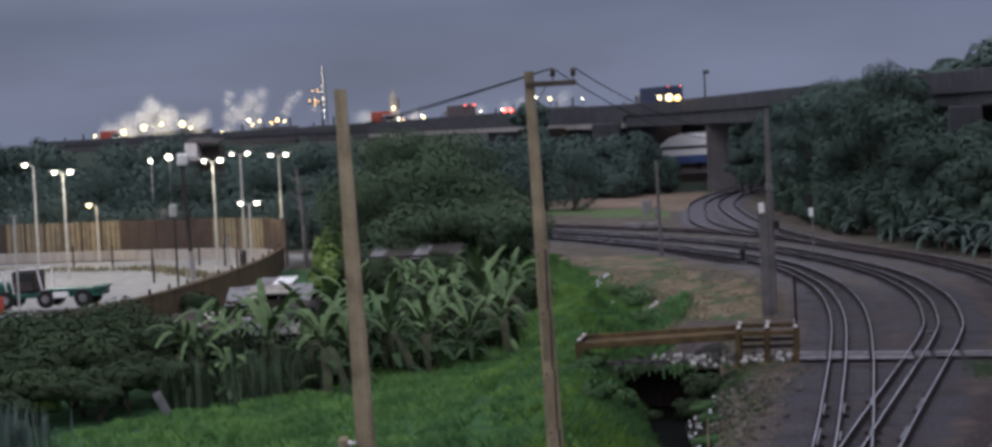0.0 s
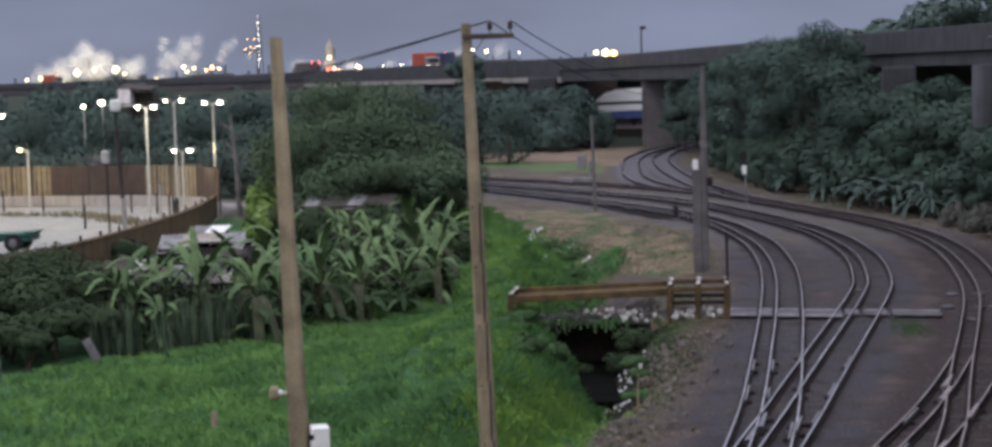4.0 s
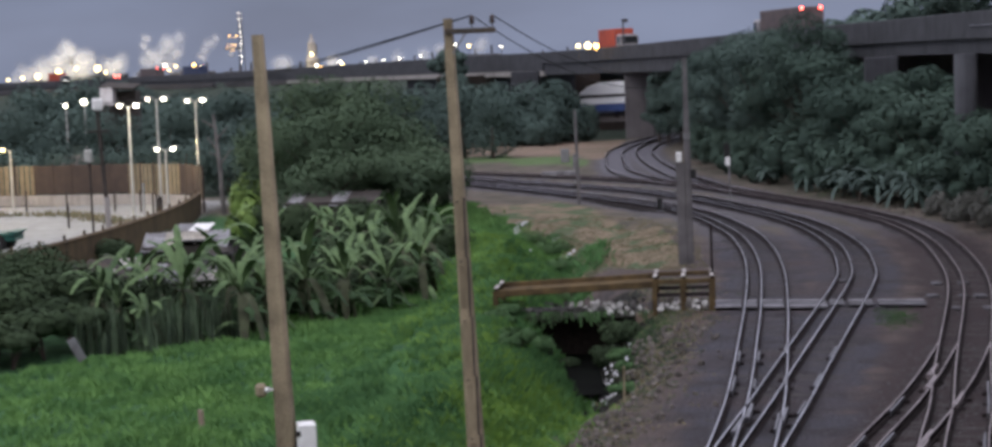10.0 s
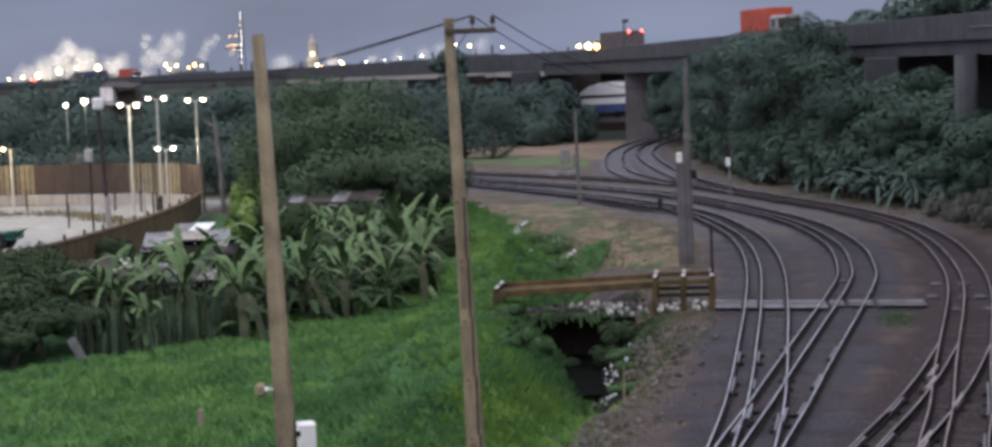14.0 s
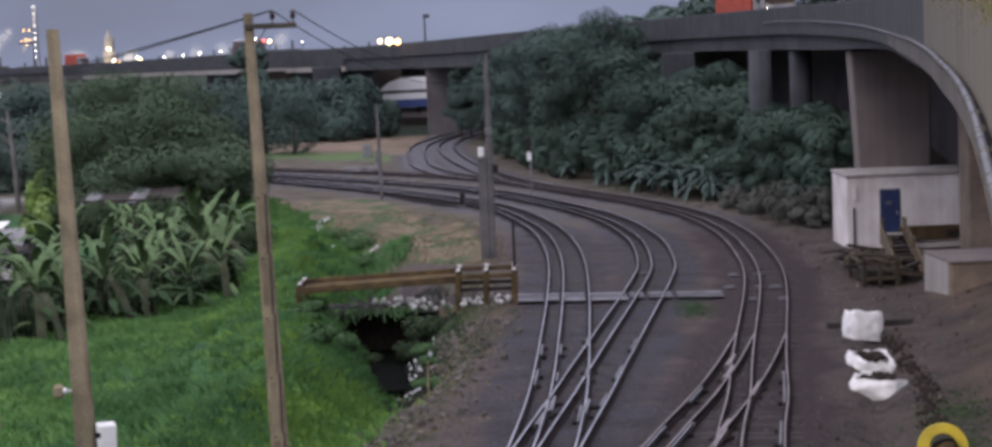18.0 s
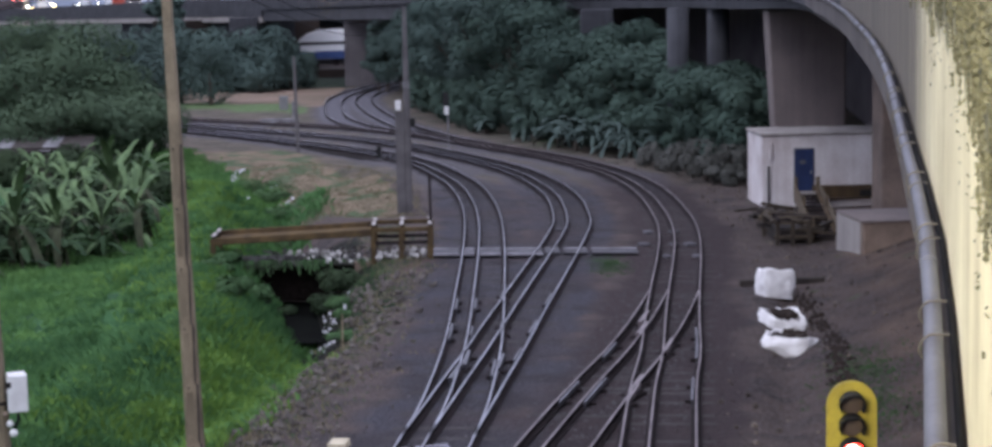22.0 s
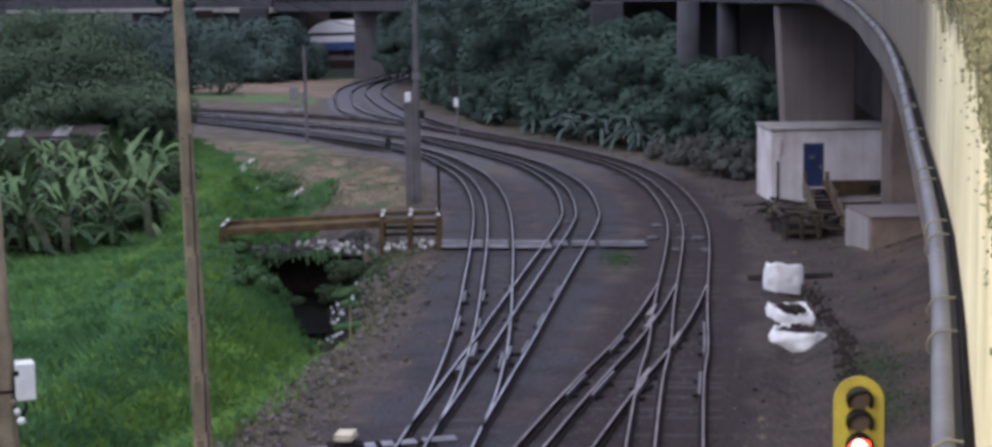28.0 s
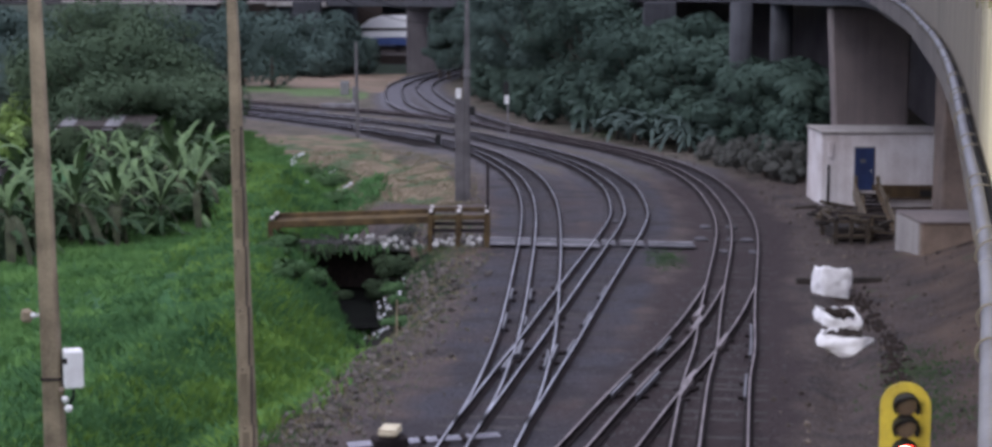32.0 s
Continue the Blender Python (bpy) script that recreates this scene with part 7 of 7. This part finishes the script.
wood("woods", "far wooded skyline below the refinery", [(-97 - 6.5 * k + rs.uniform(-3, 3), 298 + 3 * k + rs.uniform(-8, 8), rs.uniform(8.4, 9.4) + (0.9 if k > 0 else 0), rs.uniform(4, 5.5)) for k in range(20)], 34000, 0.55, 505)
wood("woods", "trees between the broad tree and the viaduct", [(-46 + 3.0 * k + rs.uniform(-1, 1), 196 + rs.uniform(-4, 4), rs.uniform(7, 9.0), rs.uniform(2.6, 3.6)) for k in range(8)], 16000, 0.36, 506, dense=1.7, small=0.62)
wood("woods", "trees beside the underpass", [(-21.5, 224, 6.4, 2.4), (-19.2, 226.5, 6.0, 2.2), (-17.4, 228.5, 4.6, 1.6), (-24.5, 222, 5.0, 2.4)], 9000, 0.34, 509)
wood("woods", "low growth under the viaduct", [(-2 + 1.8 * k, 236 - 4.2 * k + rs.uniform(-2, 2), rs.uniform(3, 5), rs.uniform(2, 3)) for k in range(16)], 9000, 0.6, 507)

WEEDS = [(9.33, 42.22, 0.45, 1.6), (10.3, 47.0, 0.5, 1.6), (5.60, 68.23, 0.35, 1.2), (-3.0, 69.0, 0.5, 1.6), (-3.6, 66.5, 0.4, 1.2), (12.4, 122, 1.2, 2.0), (6.5, 128.5, 1.0, 2.5)]
FURROW = [(-11.9, 62.3), (-11.65, 65.8), (-11.4, 71.4), (-11.3, 76.0)]
# grass of the field
def grass(name, label, n, area, mat, h0, h1, seed, w=0.035, blades=5):
    r = np.random.default_rng(seed)
    x, y = area(r, n)
    z = ground_height(x, y)
    keep = near_line(x, y, FURROW) > 0.28
    x, y, z = x[keep], y[keep], z[keep]
    n = len(x)
    patch = 0.72 + 0.32 * wobble(x, y, 2.3, 0.7) + 0.18 * wobble(x, y, 0.7, 1.9)
    x, y, z, patch = (np.repeat(a, blades) for a in (x, y, z, patch))
    k = len(x)
    h = r.uniform(h0, h1, k) * np.clip(patch, 0.3, 1.5)
    a = r.uniform(0, 2 * np.pi, k)
    x, y = x + r.normal(0, 0.07, k), y + r.normal(0, 0.07, k)
    lean = h * r.uniform(0.2, 0.9, k)
    dx, dy = np.cos(a), np.sin(a)
    v = np.stack([np.stack([x - dy * w, y + dx * w, z - 0.03], -1), np.stack([x + dy * w, y - dx * w, z - 0.03], -1), np.stack([x + dx * lean * 0.4 + dy * w * 0.8, y + dy * lean * 0.4 - dx * w * 0.8, z + h * 0.65], -1),
                  np.stack([x + dx * lean, y + dy * lean, z + h * 0.9], -1)], 1).reshape(-1, 3)
    i = np.arange(k)[:, None] * 4
    me = bpy.data.meshes.new(name)
    me.from_pydata(v.tolist(), [], (i + np.array([[0, 1, 2, 3]])).tolist())
    me.materials.append(mat)
    return tagged(new(name, me), label, "grass", kind="stuff")


def field_area(r, n):
    y = 34 + 96 * r.uniform(0, 1, n) ** 1.25
    right = np.interp(y, [20, 45, 60, 70, 80, 92, 104, 115, 128], [-7.3, -5.0, -4.9, -6.0, -7.2, -8.6, -10.2, -13, -18]) + r.normal(0, 0.4, n)
    left = np.interp(y, [34, 60, 68, 80, 95, 128], [-24, -25.5, -21, -15.5, -14, -24])
    return left + (right - left) * r.uniform(0, 1, n) ** 0.85, y


grass("field_grass", "lush green knee-high grass of the field", 37000, field_area, M["grass"], 0.16, 0.46, 21, 0.02, 5)
M["grass_bright"] = material("sunny_grass_blade", (0.180, 0.305, 0.070), (0.11, 0.205, 0.055), 0.9, scale=0.6, fine=2, bump=0, spec=0.05, island=0.12)


def ditch_side(r, n):
    y = 36 + 66 * r.uniform(0, 1, n)
    c = np.interp(y, [36, 45, 52, 58, 64, 72, 80, 102], [-8.6, -7.0, -6.7, -7.3, -9.6, -10.2, -10.4, -13.2])
    return c + r.normal(0, 1.0, n), y


grass("bright_grass", "yellow-green grass on the bank of the ditch", 9500, ditch_side, M["grass_bright"], 0.2, 0.5, 24, 0.022, 5)


M["grass_dark"] = material("tall_grass_blade", (0.108, 0.228, 0.088), (0.044, 0.110, 0.048), 0.9, scale=0.5, fine=3, bump=0, spec=0.05, island=0.2)
CLUMPS = [(rs.uniform(-12.0, -6.8), 38 + 58 * rs.random() ** 1.1) for _ in range(150)]


def clump_area(r, n):
    c = np.array(CLUMPS)[r.integers(0, len(CLUMPS), n)]
    x, y = c[:, 0] + r.normal(0, 0.42, n), c[:, 1] + r.normal(0, 0.5, n)
    ok = (x > np.interp(y, [34, 60, 68, 80, 95, 128], [-24, -25.5, -20, -14.5, -13, -24]))
    return x[ok], y[ok]


grass("grass_clumps", "taller dark clumps of grass in the field", 8000, clump_area, M["grass_dark"], 0.30, 0.62, 25, 0.02, 4)


def patch_area(spots_):
    def area(r, n):
        c = np.array(spots_)[r.integers(0, len(spots_), n)]
        return c[:, 0] + r.normal(0, 1, n) * c[:, 2], c[:, 1] + r.normal(0, 1, n) * c[:, 3]
    return area


grass("ditch_grass", "dark grass hanging down the sides of the ditch", 1500, patch_area([(-6.9, 62, 0.35, 2.0), (-7.1, 67, 0.4, 2.2), (-7.6, 69.5, 0.5, 0.8), (-6.6, 64, 0.4, 2.0)]), M["grass_dark"], 0.25, 0.6, 28, 0.02, 4)
grass("ballast_weeds", "thin green weeds growing flat on the ballast", 3200, patch_area(WEEDS), M["leaf_weed"], 0.02, 0.09, 26, 0.018, 4)


def dry_area(r, n):
    y = r.uniform(86, 120, n)
    left = np.interp(y, [86, 92, 104, 120], [-7.0, -8.0, -9.6, -14])
    right = np.interp(y, [86, 98, 106, 113, 120], [-1.4, -2.0, -3.2, -5, -8])
    return left + (right - left) * r.uniform(0, 1, n), y


grass("dry_grass", "dry straw-coloured grass on the bank", 2600, dry_area, M["dry_grass"], 0.05, 0.18, 22, 0.02, 4)


def bank_area(r, n):
    y = r.uniform(38, 82, n)
    return np.interp(y, [38, 45, 60, 70, 82], [-5.6, -4.2, -3.2, -2.6, -3.0]) + r.normal(0.2, 0.8, n), y


grass("bank_weeds", "sparse brown and green weeds on the rubble bank", 1500, bank_area, M["dry_grass"], 0.05, 0.18, 23, 0.015)

grass("bank_moss", "low green weeds between stones of the bank", 1500, bank_area, M["leaf_weed"], 0.02, 0.10, 27, 0.02, 4)

# ---- refinery on the skyline ----
def far(x, z, depth=1500.0):
    """A place on the far skyline."""
    return (x, depth, z)


def glow(x, z, r, mat, label):
    t = thing("refinery_lamp", label, "floodlight", pose(*far(x, z)), group="lights of the refinery")
    part("globe", Geo().ball((0, 0, 0), r, 10, 7), M[mat], t)
    part("post", Geo().tube([(0, 1, -z - 0.5), (0, 1, 0)], 0.3, 5), M["steel_dark"], t)


for x, z, r, mt in ((-563, 15, 5.0, "amber_glow"), (-545, 18, 5.5, "amber_glow"), (-530, 20, 2.6, "amber_glow"), (-512, 19.5, 6.0, "amber_glow"), (-505, 16, 2.5, "amber_glow"), (-588, 13, 2.5, "amber_glow"), (-576, 14, 3.0, "amber_glow"),
                    (-455, 20, 2.5, "lamp_glow"), (-452, 16, 2.2, "amber_glow"), (-446, 19, 2.4, "amber_glow"), (-436, 17, 2.0, "orange_glow"), (-431, 19, 3.2, "orange_glow"), (-425, 18, 2.2, "amber_glow"), (-478, 11, 2.8, "amber_glow"),
                    (-333.5, 24, 3.2, "amber_glow"), (-333, 18, 3.4, "amber_glow"), (-330, 15, 2.4, "lamp_glow"), (-326, 14, 2.0, "orange_glow"), (-309, 15.5, 2.6, "amber_glow"), (-311, 17, 1.6, "lamp_glow"), (-206, 25.5, 3.0, "amber_glow"), (-217, 27, 1.6, "lamp_glow"),
                    (-262, 18, 1.3, "lamp_glow"), (-245, 19, 1.5, "lamp_glow"), (-275, 17, 1.2, "lamp_glow"), (-180, 24, 1.3, "lamp_glow"), (-290, 16, 1.2, "lamp_glow")):
    glow(x, z, r * 0.42, mt, "bright refinery floodlight seen from far")
tower = thing("lattice_tower", "tall lit lattice tower of the refinery", "tower", pose(-391, 1500, 0))
for sx in (-3, 3):
    part("leg", Geo().tube([(sx, 0, 0), (sx * 0.3, 0, 58)], [0.5, 0.35], 5), M["steel_dark"], tower)
for k in range(9):
    part("lamp", Geo().ball((0, -2, 20 + 4.9 * k), 0.42 if k % 2 else 0.32, 8, 6), M["lamp_glow"], tower)
for x, z in ((-7, 34), (-11, 33), (-4.5, 33.5), (-9, 41), (-4, 41), (-7, 30)):
    part("lamp", Geo().ball((x, -2, z), 0.42, 8, 6), M["orange_glow"], tower)
part("platform", Geo().box((-6, 0, 31), (14, 4, 1.2), 0, 0.3), M["steel_dark"], tower)
column = thing("distillation_column", "floodlit pale distillation column on the skyline", "refinery column", pose(-334, 1501, 0))
part("shell", Geo().lathe((0, 2, 0), [(5.5, 0), (5.5, 20), (3.6, 24), (3.4, 33), (1.2, 37), (0.8, 40)], 14), M["pale_concrete"], column)
part("ladder", Geo().box((3.8, 2, 16), (0.8, 0.8, 32), 0, 0.1), M["steel_dark"], column)
for x, w, h in ((-560, 40, 13), (-520, 44, 15), (-470, 30, 12), (-440, 34, 14), (-400, 26, 13), (-360, 30, 12), (-300, 40, 12), (-255, 44, 15), (-205, 40, 19), (-150, 60, 15), (-610, 50, 10)):
    t = thing("refinery_block", "dim refinery structure on the skyline", "industrial building", pose(x, 1530, 0), group="blocks of the refinery")
    part("mass", Geo().box((0, 0, h / 2), (w, 14, h), 0, 0.6), M["steel_dark"], t)
    for k in range(3):
        part("chimney", Geo().tube([(-w / 3 + k * w / 3, 0, h), (-w / 3 + k * w / 3, 0, h + 3 + 2 * ((k * 7) % 3))], [1.0, 0.8], 7), M["steel_dark"], t)


puff_mesh = Geo().ball((0, 0, 0), 1.0, 20, 10).mesh("puff", M["steam"], True)


def plume(label, row, seed):
    """Steam in rigid soft-rimmed pieces."""
    r = random.Random(seed)
    t = thing("steam_plume", label, "steam", pose(0, 1510, 0))
    for x, z, s in row:
        q = s * r.uniform(1.5, 1.9)
        ob = new("puff", puff_mesh)
        ob.parent = t
        ob.matrix_basis = pose(x + r.uniform(-0.5, 0.5) * s, r.uniform(-9, 9), z + r.uniform(-0.4, 0.4) * s, 0, r.uniform(0, 360), 0) @ Matrix.Diagonal((q * r.uniform(0.9, 1.3), q * 0.3, q * r.uniform(0.7, 1.0), 1))
    return t


plumes = [plume("low white steam lit by refinery floodlights", [(-588, 13, 6), (-574, 17, 8), (-560, 20, 10), (-545, 22, 11), (-528, 22, 10), (-512, 20, 9), (-552, 29, 8), (-536, 33, 8), (-524, 28, 7), (-500, 22, 6)], 61)]
plumes += [plume("billowing white steam column over the refinery", [(-478, 12, 5), (-473, 20, 7), (-466, 26, 7), (-458, 31, 7), (-452, 37, 6), (-446, 43, 5), (-460, 20, 6), (-448, 29, 5), (-470, 31, 4), (-474, 36, 3.4), (-477, 41, 3)], 62),
          plume("thin white steam leaning over the refinery", [(-428, 25, 3.6), (-423, 29, 4.0), (-418, 35, 3.6), (-414, 40, 2.8), (-400, 27, 2.6)], 63),
          plume("low haze of steam behind the viaduct", [(-360, 15, 6), (-318, 15, 5), (-285, 16, 5), (-265, 18, 6), (-245, 20, 6), (-226, 24, 6), (-195, 26, 5)], 64)]
for x, z, e in ((-545, 16, 2.4e4), (-510, 18, 2.0e4), (-462, 14, 0.7e4), (-334, 14, 2.0e4)):
    ld = bpy.data.lights.new("refinery_light", "POINT")
    ld.energy, ld.color, ld.shadow_soft_size = e, (1, 0.9, 0.68), 4.0
    new("refinery_light", ld).location = (x, 1480, z)

# lamp standing on the viaduct, and its road lights
rl = thing("road_lights", "cluster of warm road lights on the viaduct", "road light")
for x, z, r_, mt in ((-17.67, 11.2, 0.42, "amber_glow"), (-16.65, 11.1, 0.34, "orange_glow"), (-18.86, 11.25, 0.26, "amber_glow")):
    part("lamp", Geo().ball((x, 238, z + 0.25), r_, 10, 7), M[mt], rl)
    part("stand", Geo().tube([(x, 238.2, 9.4), (x, 238.2, z + 0.2)], 0.06, 6), M["steel_dark"], rl)
mast = thing("camera_mast", "dark camera mast standing on the viaduct", "mast")
part("shaft", Geo().tube([(-12.9, 233, 9.5), (-12.9, 233, 14.5)], [0.14, 0.1], 8), M["steel_dark"], mast)
part("head", Geo().box((-12.7, 233, 14.3), (0.75, 0.3, 0.45), 0, 0.06), M["steel_dark"], mast)

# a sodium street lamp beside the lower road, which lights the parapet
lamp_post = thing("street_lamp", "sodium street lamp on a tall pole beside the viaduct", "street lamp")
part("pole", Geo().tube([(-8.6, -6.6, gz_at(-8.6, -6.6) - 0.2), (-8.6, -6.6, 12.4)], [0.12, 0.07], 8), M["galv"], lamp_post)
part("arm", Geo().tube([(-8.6, -6.6, 12.3), (-8.3, -6.3, 12.7), (-7.9, -5.9, 12.75)], 0.05, 7), M["galv"], lamp_post)
part("lamp_head", Geo().box((-7.8, -5.8, 12.72), (0.7, 0.3, 0.16), 45, 0.05), M["galv"], lamp_post)
sd = bpy.data.lights.new("street_light", "SPOT")
sd.energy, sd.color, sd.spot_size, sd.spot_blend, sd.shadow_soft_size = 12600, (1.0, 0.90, 0.62), radians(50), 0.5, 0.2
new("street_light", sd).matrix_world = look((-7.8, -5.8, 12.55), (1.4, 6.5, 8.9))

# moss hanging over the near parapet
mossy = np.random.default_rng(77)
g = Geo()
for k in range(42000):
    y = 2.2 + 30 * mossy.random() ** 1.8
    e0, e1 = edge_at_y(y), edge_at_y(y + 0.3)
    l = math.hypot(e1[0] - e0[0], e1[1] - e0[1])
    nx, ny = (e1[1] - e0[1]) / l, -(e1[0] - e0[0]) / l
    bound = 0.33 + 0.07 * math.sin(y * 2.1) + 0.05 * math.sin(y * 5.3 + 1) + 0.05 * math.sin(y * 11.7)
    depth = bound * mossy.random() ** 1.3 + (0.3 * mossy.random() if mossy.random() < 0.05 else 0)
    if math.sin(y * 9.1 + 2 * math.sin(depth * 21)) + math.sin(depth * 34 + y * 3.3) < -0.5 + 2.2 * depth * (mossy.random() - 0.2):
        continue
    on = 0.078 if mossy.random() < 0.85 else mossy.uniform(0.1, 0.32)
    zz = e0[2] + (1.20 - depth if on < 0.085 else 1.225)
    if mossy.random() < 0.30:
        on = mossy.uniform(0.083, 0.128)
        zz = e0[2] + 1.18 + (on - 0.083) * 0.95
    c = Vector((e0[0] + nx * on, e0[1] + ny * on, zz))
    s = mossy.uniform(0.003, 0.007) * (1 + y / 18)
    a = Vector(mossy.normal(size=3)).normalized() * s
    b = Vector(mossy.normal(size=3)).normalized() * s
    g.add([c - a, c + b, c + a, c - b], [(0, 1, 2, 3)])
M["moss"] = material("olive_moss", (0.25, 0.24, 0.155), (0.075, 0.072, 0.048), 0.95, scale=1.5, fine=12, bump=0, island=0.4)
tagged(part("moss", g, M["moss"]), "olive moss and dead roots hanging over the parapet", "moss", kind="stuff")

# ---- road traffic ----
LANES = {}
for away, off in ((False, 2.4), (True, 6.4)):
    LANES[away] = [(q[0], q[1], p[2]) for q, p in zip(offset([(p[0], p[1]) for p in EDGE], off, 0), EDGE)]


def road_pose(az, back):
    """The pose on the road seen at the bearing az (degrees, right positive); back turns the nose away from the eye."""
    t = math.tan(radians(az))
    ROAD = LANES[back]
    for i in range(len(ROAD) - 1, 0, -1):
        a, b = ROAD[i], ROAD[i - 1]
        if a[1] > 100 and a[0] / a[1] <= t <= b[0] / b[1]:
            u = (t - a[0] / a[1]) / (b[0] / b[1] - a[0] / a[1] + 1e-9)
            p = [a[j] + (b[j] - a[j]) * u for j in range(3)]
            head = math.degrees(math.atan2(a[1] - b[1], a[0] - b[0]))
            return pose(p[0], p[1], p[2] - 0.05, 0, 0, head if back else head + 180)
    a, b = ROAD[-1], ROAD[-2]
    k = max(0.0, (a[0] / a[1] - t) * a[1] * 1.6)
    head = math.degrees(math.atan2(a[1] - b[1], a[0] - b[0]))
    return pose(a[0] + (a[0] - b[0]) * k / 1.5, a[1] + (a[1] - b[1]) * k / 1.5, a[2] - 0.3, 0, 0, head if back else head + 180)


def lorry_body(name, label, mat, tall, tail, long=12.0):
    """An articulated container lorry with its nose along +x."""
    t = thing(name, label, "lorry")
    part("trailer_frame", Geo().box((3.8 - long / 2, 0, 1.05), (long, 2.3, 0.25), 0, 0.04), M["black"], t)
    box_ = part("container", Geo().box((3.8 - long / 2, 0, 1.2 + tall / 2), (long, 2.45, tall), 0, 0.05), M[mat], t)
    for k in range(int(long)):
        for sy in (-1, 1):
            part("rib", Geo().box((4.3 - long + k, sy * 1.235, 1.2 + tall / 2), (0.4, 0.05, tall - 0.3), 0, 0.015), M[mat], box_)
    c = part("cab", Geo().box((5.3, 0, 1.7), (2.2, 2.4, 2.2), 0, 0.25), M["cab_grey"], t, "grimy pale lorry cab")
    part("windscreen", Geo().box((6.41, 0, 2.1), (0.04, 2.0, 0.9), 0, 0.02), M["glass"], c)
    for sy in (-1, 1):
        part("side_window", Geo().box((5.6, sy * 1.21, 2.1), (1.0, 0.03, 0.7), 0, 0.02), M["glass"], c)
        part("headlamp", Geo().ball((6.42, sy * 0.85, 1.25), 0.14, 8, 6), M["lamp_glow"], c)
        part("marker_lamp", Geo().ball((3.75 - long, sy * 0.9, 1.2 + tall - 0.12), 0.17 if tail else 0.06, 8, 6), M["red_tail"], t, "red marker lamp")
    for x in (5.2 - long, 6.5 - long, 7.8 - long, 3.2, 5.6):
        for sy in (-1, 1):
            wg = Geo().lathe((0, 0, 0), [(0.3, -0.15), (0.5, -0.15), (0.52, 0), (0.5, 0.15), (0.3, 0.15)], 12)
            part("wheel", Geo().add([(x + a, sy * 1.05 + c_, 0.52 + b) for a, b, c_ in wg.v], wg.f), M["tyre"], t)
    return t


lorry_red = lorry_body("container_lorry", "lorry carrying a faded red container", "container_red", 2.35, False, 8.4)
lorry_red2 = lorry_body("container_lorry", "second lorry carrying a dull red container", "container_red", 2.35, False, 8.4)
lorry_grey = lorry_body("container_lorry", "grey-brown container lorry with lit red marker lamps", "container_grey", 2.35, True)
lorry_blue = lorry_body("container_lorry", "dark blue container lorry driving away", "container_blue", 2.35, False)
lorry_dark = lorry_body("container_lorry", "dark container lorry far down the road", "container_grey", 2.35, True)
saloon = thing("car", "small dark car with lit red tail lamps", "car")
part("body", Geo().box((0, 0, 0.95), (4.2, 1.7, 0.8), 0, 0.2), M["black"], saloon)
part("cabin", Geo().box((-0.2, 0, 1.55), (2.2, 1.5, 0.6), 0, 0.22), M["glass"], saloon)
for sy in (-0.6, 0.6):
    part("tail_lamp", Geo().ball((-2.1, sy, 1.75), 0.36, 8, 6), M["red_tail"], saloon)
for x in (-1.3, 1.3):
    for sy in (-0.75, 0.75):
        wg = Geo().lathe((0, 0, 0), [(0.32, -0.1), (0.32, 0.1)], 12)
        part("wheel", Geo().add([(x + a, sy + c_, 0.32 + b) for a, b, c_ in wg.v], wg.f), M["tyre"], saloon)


def motions():
    def drive(ob, rows, back):
        walk(ob, [(t, road_pose(az, back)) for t, az in rows])

    drive(lorry_red, [(0, -12.9), (2, -11.2), (4, -9.69), (6.5, -7.3), (9, -4.48), (10, -3.38), (11.5, -1.75), (13, -0.06), (14.5, 1.7), (16.5, 4.4), (18, 6.6), (19, 7.8), (32, 8.6)], False)
    drive(lorry_grey, [(0, 10.0), (4.5, 9.6), (5.5, 8.4), (7.5, 5.4), (9, 3.07), (10, 1.6), (11.5, -0.3), (13, -2.06), (15, -4.7), (17, -7.2), (19, -9.8), (22, -13), (26, -16.5), (32, -19)], True)
    drive(lorry_blue, [(0, -4.63), (1, -5.78), (2, -6.9), (2.5, -7.5), (4, -9.3), (5.5, -11.0), (7, -12.55), (8, -13.4), (9, -14.9), (11, -17.0), (14, -19.0), (20, -21.0), (32, -22.0)], True)
    drive(lorry_red2, [(0, -21.0), (10, -20.0), (13, -18.9), (15, -16.8), (16.5, -15.0), (17, -14.4), (18, -13.5), (19, -12.5), (22, -9.6), (26, -5.5), (32, 1.5)], False)
    drive(lorry_dark, [(0, -10.6), (3, -12.5), (7, -15.6), (12, -18.4), (13, -18.9), (20, -20.5), (32, -21.8)], True)
    drive(saloon, [(0, -9.2), (4, -12.6), (7, -15.0), (8, -16.6), (9, -17.4), (11, -19.4), (16, -21.0), (32, -22.5)], True)
    for k, p in enumerate(plumes):
        walk(p, [(0, pose(0, 1510, 0)), (16, pose(1.6 - k, 1510, 0.7)), (32, pose(3.0 - 2 * k, 1510, 1.2))])


motions()
